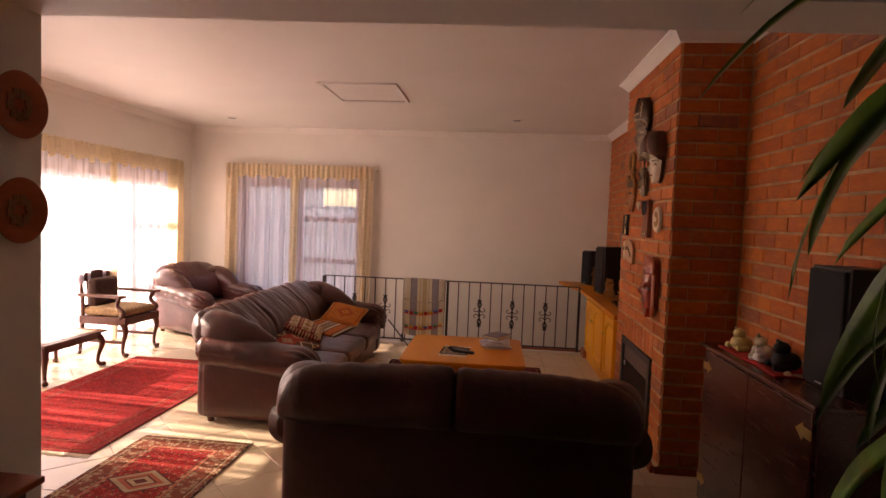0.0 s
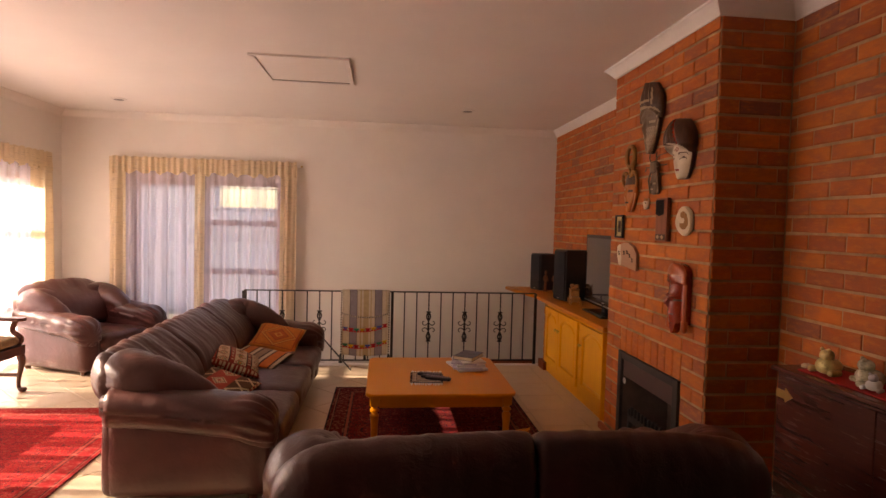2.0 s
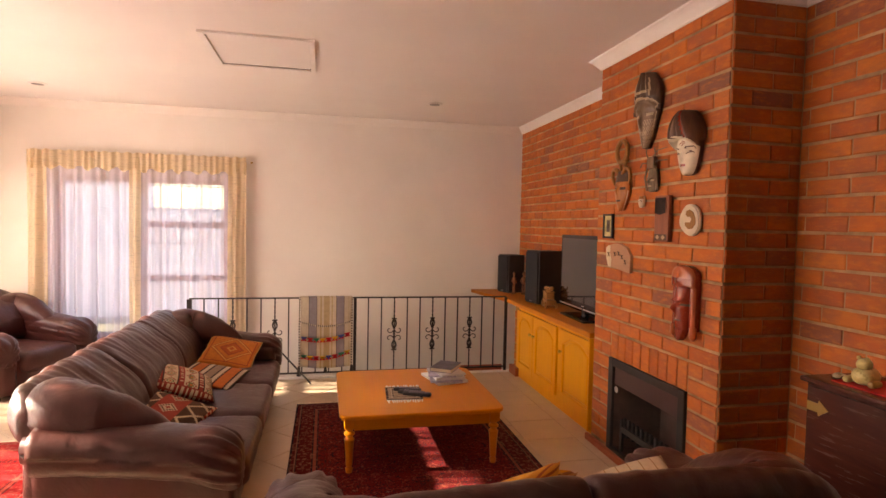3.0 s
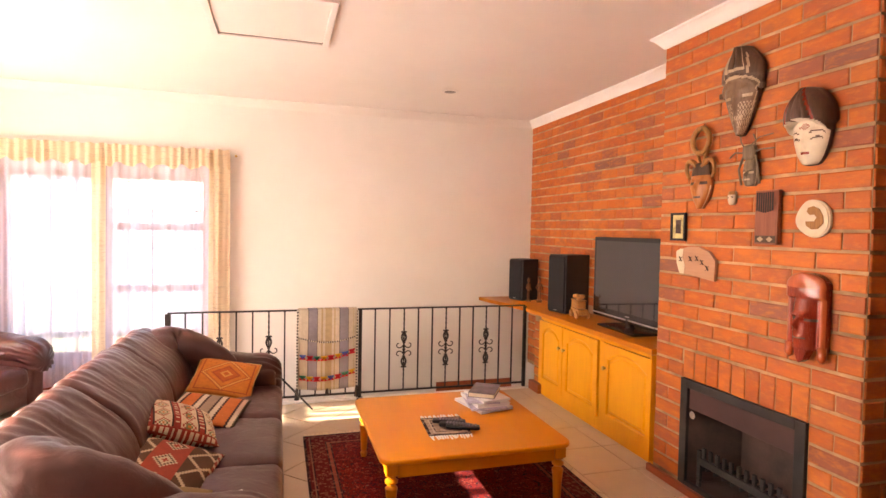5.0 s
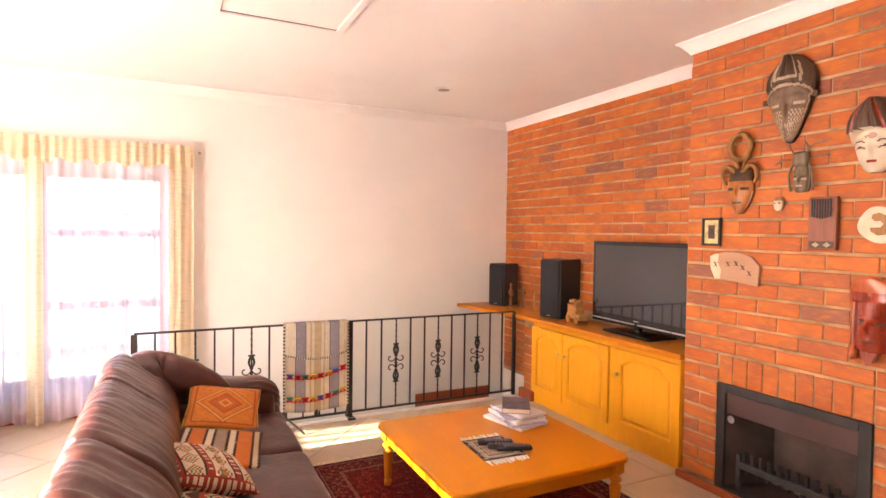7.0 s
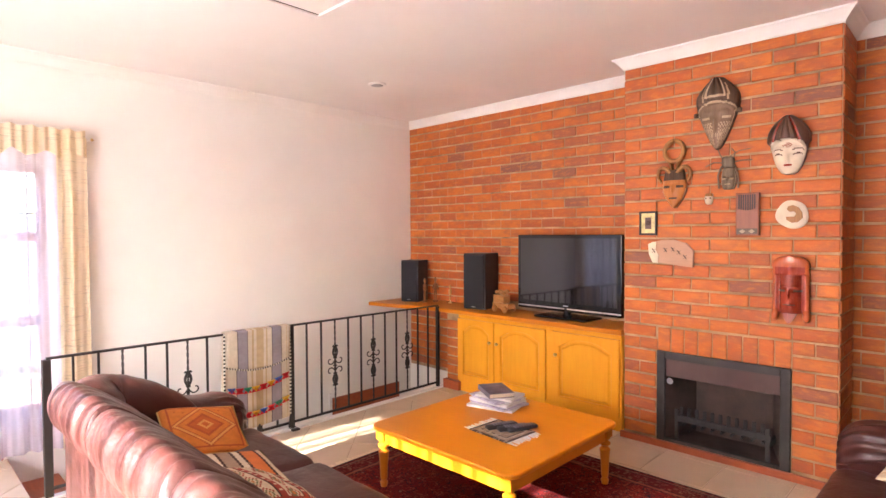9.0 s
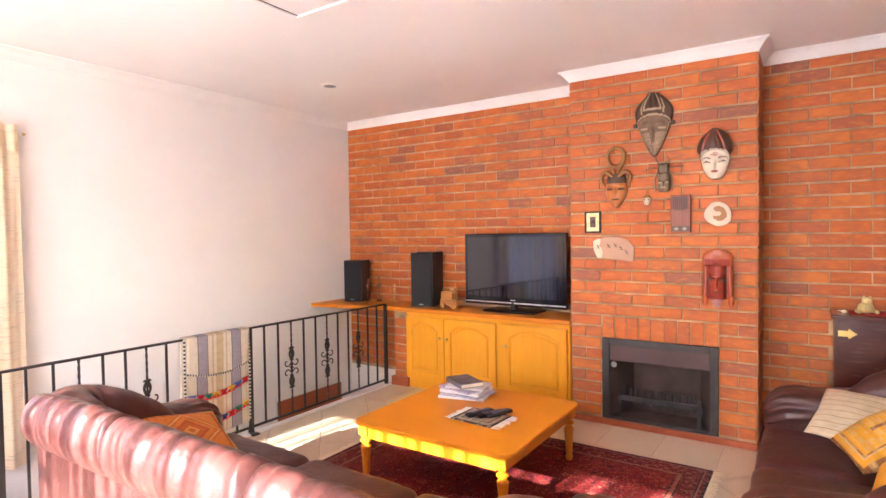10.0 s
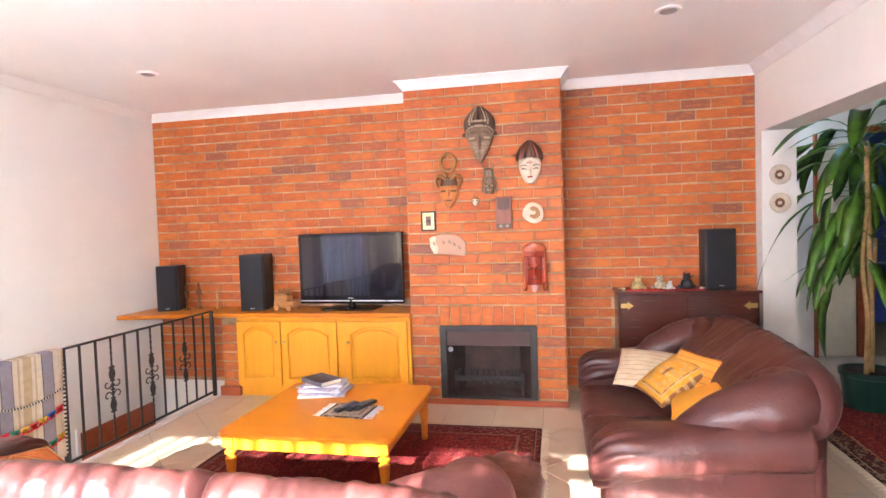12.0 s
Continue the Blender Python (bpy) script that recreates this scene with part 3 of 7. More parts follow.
# ceiling hatch
bm = bmesh.new()
HX0, HX1, HY0, HY1 = -1.385, -0.71, 5.09, 5.81
for x0, x1, y0, y1 in ((HX0 - 0.02, HX0 + 0.02, HY0, HY1), (HX1 - 0.02, HX1 + 0.02, HY0, HY1), (HX0 - 0.02, HX1 + 0.02, HY0 - 0.02, HY0 + 0.02), (HX0 - 0.02, HX1 + 0.02, HY1 - 0.02, HY1 + 0.012)):
    box(x0, x1, y0, y1, CZ - 0.016, CZ + 0.004, bm, 0.003, 1)
hatch = thing("ceiling_hatch", (0, 0, 0), 0, "white painted trapdoor in the ceiling with a thin wooden frame", "hatch")
part("frame", bm, TRIM, hatch)
part("panel", box(HX0 + 0.024, HX1 - 0.024, HY0 + 0.024, HY1 - 0.03, CZ - 0.006, CZ + 0.004), CEIL, hatch)
# solid dark strip that paints the shade of the open joint
part("gap_shade", box(HX0 + 0.02, HX1 - 0.02, HY1 - 0.030, HY1 - 0.021, CZ - 0.0075, CZ - 0.001), SOOT_AND_SHADE, hatch)


LAMP_GREY = plain("lamp_grey", (0.30, 0.29, 0.28), 0.35, metal=0.4)


def downlight(x, y):
    d = thing("downlight", (x, y, CZ), 0, "small round recessed ceiling downlight with a white rim, switched off", "ceiling lamp", "downlights in the living room ceiling")
    part("rim", lathe([(0.046, -0.002), (0.050, -0.012), (0.066, -0.010), (0.074, -0.004), (0.074, 0.0)][::1], 28), TRIM, d, smooth=True)
    part("lamp", lathe([(0.049, -0.0115), (0.030, -0.015), (0.001, -0.018)][::-1], 24), LAMP_GREY, d, "grey reflector bulb", smooth=True)
    return d


d0 = downlight(0.42, 6.69)
for x, y in ((-3.10, 6.93), (0.23, 3.08)):
    copy_thing(d0, pose(x, y, CZ))


# ---- windows and curtains ----
def bars(bm, along, fixed, a0, a1, z0, z1, us, zs, w, d):
    """Frame members: uprights at us and rails at zs, w wide and d deep."""
    for u in us:
        box(*((fixed - d / 2, fixed + d / 2, u - w / 2, u + w / 2) if along == "y" else (u - w / 2, u + w / 2, fixed - d / 2, fixed + d / 2)), z0, z1, bm)
    for z in zs:
        box(*((fixed - d / 2 + 0.002, fixed + d / 2 - 0.002, a0, a1) if along == "y" else (a0, a1, fixed - d / 2 + 0.002, fixed + d / 2 - 0.002)), z - w / 2, z + w / 2, bm)
    return bm


win1 = tagged(new("window_1"), "wide sliding door and side light in reddish wooden frames", "window", kind="structure")
part("window_frame", bars(bmesh.new(), "y", WX - 0.075, W1Y0, W1Y1, W1Z0, W1Z1, (W1Y0 + 0.025, 4.30, 6.35, W1Y1 - 0.025), (W1Z0 + 0.025, W1Z1 - 0.025), 0.055, 0.07), FRAMEWOOD, win1)
part("transom", bars(bmesh.new(), "y", WX - 0.075, 6.37, W1Y1 - 0.05, 0, 0, (), (1.37, 0.62), 0.06, 0.05), FRAMEWOOD, win1)
part("door_rail", bars(bmesh.new(), "y", WX - 0.075, W1Y0 + 0.05, 4.28, 0, 0, (), (0.34, 0.80, 1.30, 1.745), 0.06, 0.045), FRAMEWOOD, win1)
for y0, y1 in ((W1Y0 + 0.055, 4.27), (4.33, 6.32), (6.38, W1Y1 - 0.055)):
    g = part("pane", box(WX - 0.079, WX - 0.073, y0, y1, W1Z0 + 0.055, W1Z1 - 0.055), GLASS, win1)
    g.visible_shadow = False
win2 = tagged(new("window_2"), "tall window in reddish wooden frames with iron burglar bars outside", "window", kind="structure")
part("window_frame", bars(bmesh.new(), "x", NY + 0.12, W2X0, W2X1, W2Z0, W2Z1, (W2X0 + 0.025, -2.50, W2X1 - 0.025), (W2Z0 + 0.025, W2Z1 - 0.025), 0.055, 0.07), FRAMEWOOD, win2)
part("transom", bars(bmesh.new(), "x", NY + 0.12, -2.47, W2X1 - 0.05, 0, 0, (), (1.46, 0.88), 0.065, 0.05), FRAMEWOOD, win2)
part("window_sill", box(W2X0, W2X1, NY - 0.02, NY + 0.08, W2Z0 - 0.025, W2Z0, bevel=0.004), FRAMEWOOD, win2)
for x0, x1 in ((W2X0 + 0.055, -2.53), (-2.47, W2X1 - 0.055)):
    g = part("pane", box(x0, x1, NY + 0.117, NY + 0.123, W2Z0 + 0.055, W2Z1 - 0.055), GLASS, win2)
    g.visible_shadow = False
bm = bmesh.new()
for i in range(8):
    x = W2X0 + 0.12 + i * 0.21
    tube([(x, NY + 0.20, W2Z0), (x, NY + 0.20, W2Z1)], 0.006, 6, bm)
for z in (0.45, 0.85, 1.25, 1.62, 1.88):
    tube([(W2X0, NY + 0.20, z), (W2X1, NY + 0.20, z)], 0.006, 6, bm)
for i in range(6):
    x = W2X0 + 0.02 + i * 0.28
    tube([(x, NY + 0.20, 1.25), (x + 0.14, NY + 0.20, 1.62), (x + 0.28, NY + 0.20, 1.25)], 0.005, 6, bm)
part("burglar_bars", bm, IRON, win2, "black iron burglar bars")


def curtain(name, x, y, rz, width, top, bottom, label, seed, stack=0.16, mid=None, sheer=None):
    """A gathered voile curtain along local x, hanging from a rail; y+ is towards the wall. mid: where two panels meet."""
    c = thing(name, (x, y, 0), rz, label, "curtain", "curtains of the living room")
    rnd = random.Random(seed)
    ph = [rnd.uniform(0, 6.28) for _ in range(6)]

    def wave(s, z, amp=1.0):
        k = min(1.0, 0.35 + (top - z) * 0.9)
        a = 0.022 * math.sin(s * 52 + ph[0] + 1.5 * math.sin(s * 5 + ph[1])) + 0.012 * math.sin(s * 91 + ph[2] + 0.5 * math.sin(z * 2))
        b = 0.018 * math.sin(s * 13 + ph[3] + 0.3 * z)
        return (a * k + b * min(1, (top - z) * 0.6)) * amp

    def sheet(u0, u1, z0, z1, n, m, off, amp=1.0, lean=0.0):
        def fn(a, b_):
            s, z = u0 + (u1 - u0) * a, z1 + (z0 - z1) * b_
            hem = 0.012 * math.sin(s * 7 + ph[4]) if b_ == 1 else 0
            return (s + lean * (top - z), off + wave(s, z, amp), z + hem)
        return grid_sheet(n, m, fn)

    mids = [0, mid, width] if mid else [0, width]
    for a, b_ in zip(mids, mids[1:]):
        part("sheer_panel", sheet(a, b_, bottom, top - 0.02, int((b_ - a) * 130), 16, 0.0), sheer or SHEER, c, "translucent cream voile with slubs across", smooth=True)
    for a, b_ in ((0, stack), (width - stack, width)) + (((mid - 0.05, mid + 0.05),) if mid else ()):
        part("drape_edge", sheet(a - 0.006, b_ + 0.006, bottom, top - 0.02, int((b_ - a + 0.02) * 240), 16, -0.022, 1.2), DRAPE, c, "gathered cream curtain edge", smooth=True)

    def head(a, b_):
        s, z = width * a, top + 0.025 - 0.175 * b_
        f = math.sin(s * 95 + ph[5] + 1.3 * math.sin(s * 11))
        pinch = 0.4 + 0.6 * abs(b_ - 0.25)
        return (s, -0.03 + 0.02 * f * pinch + wave(s, z, 0.5), z + 0.006 * math.sin(s * 60 + ph[1]) - (0.02 * math.sin(s * 37) if b_ > 0.99 else 0))

    part("heading", grid_sheet(int(width * 220), 6, head), DRAPE, c, "pleated cream curtain heading", smooth=True)
    part("rail", box(-0.03, width + 0.04, 0.02, 0.04, top - 0.03, top - 0.01), TRIM, c, "white curtain rail")
    part("rail_end", lathe([(0.004, 0), (0.011, 0.01), (0.011, 0.02), (0.003, 0.03)], 10, at=(0, 0, 0)), BRASS, c, at=(width + 0.035, 0.03, top - 0.02), rot=(0, 90, 0), smooth=True)
    return c


curtain("curtain", -3.50, NY - 0.085, 0, 2.06, 2.16, 0.03, "cream voile curtain with pleated heading drawn across the tall window", 3, 0.17, 0.98, SHEER_NORTH)
curtain("curtain", WX + 0.085, 3.02, 90, 4.31, 2.14, 0.04, "long cream voile curtain, sunlit, drawn across the wide glazed opening", 8, 0.34, 2.95)


# ---- seats ----
def catmull(pts, k=4, closed=False):
    out = []
    n = len(pts)
    P = [Vector(p) for p in pts]
    rng = range(n) if closed else range(n - 1)
    for i in rng:
        p0, p1, p2, p3 = (P[(i - 1) % n], P[i], P[(i + 1) % n], P[(i + 2) % n]) if closed else (P[max(i - 1, 0)], P[i], P[i + 1], P[min(i + 2, n - 1)])
        for j in range(k):
            t = j / k
            out.append(0.5 * ((2 * p1) + (p2 - p0) * t + (2 * p0 - 5 * p1 + 4 * p2 - p3) * t * t + (3 * p1 - p0 - 3 * p2 + p3) * t ** 3))
    if not closed:
        out.append(P[-1])
    return out


def couch(name, at, rz, width, depth, seats, label, category, group, seed=0, high=0.88, low=0.80, pleat=1.0, deep=1.0, lift=0.0, out=0.0):
    """A leather seat. Local x runs along it, y = 0 is the back's outside and y = depth the front."""
    s = thing(name, at, rz, label, category, group)
    rnd = random.Random(seed)
    aw = 0.25
    inner = width - 2 * aw
    part("base", pad(width - 0.16, depth - 0.12, 0.30, 0.05, 10, at=(0, depth / 2 - 0.01, 0.03)), LEATHER, s, smooth=True)
    part("back_panel", pad(width - 0.13, 0.16, 0.62, 0.06, 12, wrinkle=0.004, seed=seed, at=(0, 0.10, 0.03)), LEATHER, s, smooth=True)
    # arms: an upright panel with a fat roll on it, dropping over the front
    for sx in (-1, 1):
        xc = sx * (width / 2 - aw / 2 + 0.01)
        part("arm_panel", pad(aw - 0.06, depth - 0.10, 0.44, 0.06, 12, wrinkle=0.004, seed=seed + sx, at=(xc - sx * 0.035, depth / 2 + 0.0, 0.03)), LEATHER, s, smooth=True)

        def roll(a, b_):
            y = 0.06 + (depth - 0.03) * a
            f = max(0.0, (a - 0.72) / 0.28)
            e = 1.0 if a < 0.8 else math.sqrt(max(0.0, 1 - ((a - 0.8) / 0.2) ** 2)) * 0.75 + 0.25
            if a < 0.04:
                e *= 0.6
            th = 2 * math.pi * b_
            rx, rz_ = 0.142 * (0.8 + 0.2 * e), 0.105 + 0.03 * f
            sag = 0.04 * math.cos(a * 3.0)
            w = 0.011 * math.sin(b_ * 75 + 2.5 * noise.noise(Vector((a * 9, b_ * 6, seed))) + seed) * f ** 0.6 + 0.004 * noise.noise(Vector((a * 14, b_ * 8, seed + sx * 3)))
            p = Vector((xc + sx * out + (rx * e + w) * math.copysign(abs(math.cos(th)) ** 0.68, math.cos(th)), y - (0.05 * f * (1 - e)), 0.475 + (0.7 * out if sx > 0 else -0.3 * out) + sag - 0.07 * f * f + (rz_ * e + w) * math.copysign(abs(math.sin(th)) ** 0.8, math.sin(th))))
            return p

        bm = grid_sheet(36, 72, roll)
        bmesh.ops.remove_doubles(bm, verts=bm.verts, dist=0.0004)
        bmesh.ops.holes_fill(bm, edges=[e for e in bm.edges if e.is_boundary], sides=0)
        bmesh.ops.recalc_face_normals(bm, faces=bm.faces)
        part("arm", bm, LEATHER, s, "padded rolled leather arm", smooth=True)
    # seat cushions
    sw = inner / seats
    for i in range(seats):
        part("seat_cushion", pad(sw + 0.004, depth - 0.20, 0.16, 0.055, 16, crown=0.025, wrinkle=0.010, scale=9, seed=seed + i * 3.1, at=(-inner / 2 + sw * (i + 0.5), depth / 2 + 0.09, 0.20)), LEATHER, s, smooth=True)
    # back cushions, plump over the top and behind
    bw = (width - 0.08) / seats
    base_prof = [(0.34, 0.38), (0.36, 0.48), (0.33, 0.60), (0.27, 0.69), (0.18, 0.765), (0.085, 0.84), (0.01, 0.865), (-0.045, 0.815), (-0.065, 0.72), (-0.04, 0.63), (0.02, 0.57), (0.10, 0.50), (0.12, 0.38)]
    prof = catmull([(p[0], p[1], 0) for p in base_prof], 3, True)
    for i in range(seats):
        x0 = -bw * seats / 2 + bw * i
        nu, k = 84, len(prof)
        bm = bmesh.new()
        rings = []
        for a in range(nu + 1):
            u = a / nu
            x = x0 + bw * u
            g = x / (bw * seats / 2)
            top = low + (high - low) * (1 - abs(g) ** 2.6)
            edge = min(u, 1 - u) * bw
            outer = (i == 0 and u < 0.5) or (i == seats - 1 and u > 0.5)
            rr = 0.20 if outer else 0.04
            e = math.sqrt(max(0.0, 1 - (max(0.0, rr - edge) / rr) ** 2))
            shrink = (0.42 + 0.58 * e) if outer else (0.87 + 0.13 * e)
            ring = []
            for j, p in enumerate(prof):
                y, z = p.x * deep, 0.40 + (p.y - 0.40) * (top - 0.40) / 0.47
                y, z = 0.14 + (y - 0.14) * shrink, 0.56 + (z - 0.56) * shrink
                hgt = max(0.0, (z - 0.5) / 0.35)
                f = math.sin(u * 30 + 3.0 * math.sin(u * 4.2 + seed + i) + (z - 0.8) * 5) * 0.5 + noise.noise(Vector((u * 16 + i * 5, y * 5, z * 3 + seed)))
                w = 0.0105 * pleat * f * hgt + 0.0026 * pleat * math.sin(u * 84 + 6.0 * noise.noise(Vector((u * 4 + i, y * 6, z * 3 + seed))) + z * 9) * hgt + 0.006 * noise.noise(Vector((u * 6, y * 7, z * 7 + seed + i)))
                dy, dz = y - 0.14, z - 0.62
                ln = math.hypot(dy, dz) or 1
                ring.append(bm.verts.new((x, y + dy / ln * w, z + dz / ln * w)))
            rings.append(ring)
        for a, b_ in zip(rings, rings[1:]):
            for j in range(k):
                bm.faces.new((a[j], a[(j + 1) % k], b_[(j + 1) % k], b_[j]))
        bm.faces.new(rings[0][::-1])
        bm.faces.new(rings[-1])
        bmesh.ops.recalc_face_normals(bm, faces=bm.faces)
        part("back_cushion", bm, LEATHER, s, "plump gathered leather back cushion", smooth=True)
    # wings: the back's roll turns forward and down onto each arm, gathered along its lower seam
    for sx in (-1, 1):
        e = sx * (width / 2 - 0.06)
        zt = low - 0.135 + (lift if sx > 0 else 0.0)
        path = catmull([(e - sx * 0.34, 0.15, zt - 0.01 - 1.4 * out), (e - sx * 0.23, 0.13, zt + 0.004 - 0.5 * out), (e - sx * 0.12, 0.125, zt), (e - sx * 0.075, 0.20, zt - 0.02), (e - sx * 0.085, 0.32, zt - 0.05), (e - sx * 0.10, 0.46, zt - 0.10), (e - sx * 0.12, 0.60, zt - 0.165)], 6)
        radii = [0.085, 0.112, 0.130, 0.140, 0.130, 0.100, 0.045]
        bm = bmesh.new()
        rings, m = [], 64
        for i, p in enumerate(path):
            q = i / (len(path) - 1) * 6
            k = min(5, int(q))
            rr = radii[k] + (radii[k + 1] - radii[k]) * (q - k)
            d = (path[min(i + 1, len(path) - 1)] - path[max(i - 1, 0)]).normalized()
            side = d.cross(Vector((0, 0, 1))).normalized()
            upv = side.cross(d)
            ring = []
            for j in range(m):
                a = 2 * math.pi * j / m
                under = max(0.0, -math.sin(a)) ** 0.7
                w = 0.014 * under * math.sin(i * 1.9 + 2.0 * noise.noise(Vector((i * 0.3, a, seed)))) + 0.0045 * noise.noise(Vector((i * 0.35, a * 1.6, seed + sx)))
                w += 0.002 * pleat * math.sin(i * 1.1 + a * 1.5 + seed)
                ring.append(bm.verts.new(p + side * ((rr + w) * math.cos(a)) + upv * ((rr * 1.02 + w) * math.sin(a))))
            rings.append(ring)
        for r0, r1 in zip(rings, rings[1:]):
            for j in range(m):
                bm.faces.new((r0[j], r0[(j + 1) % m], r1[(j + 1) % m], r1[j]))
        bm.faces.new(rings[0][::-1])
        bm.faces.new(rings[-1])
        bmesh.ops.recalc_face_normals(bm, faces=bm.faces)
        part("wing", bm, LEATHER, s, "gathered leather wing where the back meets the arm", smooth=True)
    for sx in (-1, 1):
        for y in (0.12, depth - 0.14):
            part("foot", lathe([(0.024, 0), (0.028, 0.045)], 12), DARKWOOD, s, at=(sx * (width / 2 - 0.12), y, 0))
    return s


SUITE = "brown leather lounge suite"
couch("sofa", (-1.885, 5.13, 0), -90, 2.50, 0.93, 3, "three-seater dark brown leather sofa with gathered back, patterned pillows on it", "sofa", SUITE, 1, 0.808, 0.785, 1.2, 0.9, 0.02, 0.035)
couch("sofa", (0.075, 2.64, 0), 0, 1.74, 0.99, 2, "two-seater dark brown leather sofa beside the fireplace, saffron pillows on it", "sofa", SUITE, 5, 0.865, 0.81, 0.35)
ang = radians(-112)
couch("armchair", (-3.36 - 0.48 * math.cos(radians(-22)), 6.96 - 0.48 * math.sin(radians(-22)), 0), -112, 1.05, 0.95, 1, "dark brown leather armchair in the corner by the curtains", "armchair", SUITE, 9, 0.84, 0.78, 0.5)


# ---- coffee table ----
def turned_leg(h, r=0.03):
    p = [(0.45, 0.0), (0.55, 0.02), (0.62, 0.06), (0.7, 0.10), (0.5, 0.13), (0.5, 0.14), (0.62, 0.16), (0.72, 0.4), (0.85, 0.55), (0.95, 0.62), (0.6, 0.66), (0.6, 0.68), (0.95, 0.70), (0.98, 0.73), (0.6, 0.76), (0.62, 0.78), (0.9, 0.80), (0.95, 0.82)]
    return [(a * r, b_ * h) for a, b_ in p]


TX, TY, TS, TZ = 0.0, 5.13, 1.03, 0.372
table = thing("coffee_table", (TX, TY, 0), 0, "square orange-varnished wooden coffee table with turned legs on a red rug", "coffee table")
r = 0.07
out = []
for cx, cy, a0 in ((1, 1, 0), (-1, 1, 90), (-1, -1, 180), (1, -1, 270)):
    for i in range(7):
        a = radians(a0 + i * 15)
        out.append((cx * (TS / 2 - r) + r * math.cos(a), cy * (TS / 2 - r) + r * math.sin(a)))
bm = slab(out, TZ - 0.026, TZ)
bmesh.ops.bevel(bm, geom=[e for e in bm.edges if abs(e.verts[0].co.z - e.verts[1].co.z) < 1e-5], offset=0.008, segments=3, profile=0.5, affect="EDGES")
part("tabletop", bm, TABLE, table)
for a in range(4):
    part("apron", box(-TS / 2 + 0.09, TS / 2 - 0.09, -TS / 2 + 0.045, -TS / 2 + 0.065, TZ - 0.105, TZ - 0.026, bevel=0.003), TABLE, table, rot=(0, 0, 90 * a))
    sx, sy = ((1, 1), (-1, 1), (-1, -1), (1, -1))[a]
    bm = lathe(turned_leg(TZ - 0.026, 0.033), 20)
    box(-0.032, 0.032, -0.032, 0.032, (TZ - 0.026) * 0.82, TZ - 0.026, bm, 0.003, 1)
    part("leg", bm, TABLE_LEG, table, "turned wooden leg", at=(sx * (TS / 2 - 0.062), sy * (TS / 2 - 0.062), 0), smooth=False)


def book(at, rz, w, d, h, cover, label, name="book"):
    b = thing(name, at, rz, label, "book", "books on the coffee table")
    part("pages", box(-w / 2 + 0.003, w / 2 - 0.004, -d / 2 + 0.004, d / 2 - 0.004, 0.003, h - 0.003), PAGES if h > 0.02 else PAPER, b, "cream page edges")
    bm = box(-w / 2, w / 2, -d / 2, d / 2, 0, 0.003)
    box(-w / 2, w / 2, -d / 2, d / 2, h - 0.003, h, bm)
    box(-w / 2, -w / 2 + 0.003, -d / 2, d / 2, 0.003, h - 0.003, bm)
    part("cover", bm, cover, b)
    return b


GREY = plain("grey_cover", (0.13, 0.11, 0.15), 0.4, vary=0.6, scale=14)
LILAC = plain("lilac_cover", (0.45, 0.42, 0.55), 0.4, vary=0.3, scale=30)
z = TZ + 0.001
for w, d, h, rz, dx, dy, mt, lb in (
    (0.24, 0.31, 0.016, 14, 0.0, 0.0, PAPER, "large thin white magazine lying on the coffee table"),
    (0.23, 0.30, 0.010, -7, 0.0, -0.02, LILAC, "thin magazine with a pale lilac cover"),
    (0.22, 0.29, 0.020, 3, 0.01, 0.0, PAPER, "white paperback in a pile on the coffee table"),
    (0.20, 0.28, 0.008, -14, -0.01, 0.01, LILAC, "thin magazine with a pale lilac cover"),
    (0.19, 0.26, 0.012, 9, 0.02, -0.01, PAPER, "white paperback in a pile on the coffee table"),
    (0.165, 0.235, 0.030, -32, 0.015, 0.02, GREY, "thick grey hardback book on top of the pile")):
    book((0.27 + dx, 5.33 + dy, z), rz, w, d, h, mt, lb)
    z += h + 0.0005
MATM = rug_material("little_mat", 0.12, 0.14, (0.20, 0.10, 0.09), (0.36, 0.26, 0.20), (0.35, 0.12, 0.08), (0.55, 0.45, 0.36), (0.05, 0.03, 0.03))


def fringe(bm, x0, x1, y, dy, n, z=0.004, seed=0, spread=0.01):
    rnd = random.Random(seed)
    for i in range(n):
        x = x0 + (x1 - x0) * (i + 0.5) / n
        e = (x + rnd.uniform(-spread, spread), y + dy * rnd.uniform(0.7, 1.1))
        w = (x1 - x0) / n * 0.38
        vs = [bm.verts.new(p) for p in ((x - w, y, z), (x + w, y, z), (e[0] + w * 0.7, e[1], z - 0.002), (e[0] - w * 0.7, e[1], z - 0.002))]
        hs = [bm.verts.new((v.co.x, v.co.y, v.co.z - 0.002)) for v in vs]
        bm.faces.new(vs if dy < 0 else vs[::-1])
        for k in range(4):
            bm.faces.new((vs[k], hs[k], hs[(k + 1) % 4], vs[(k + 1) % 4]))
    return bm


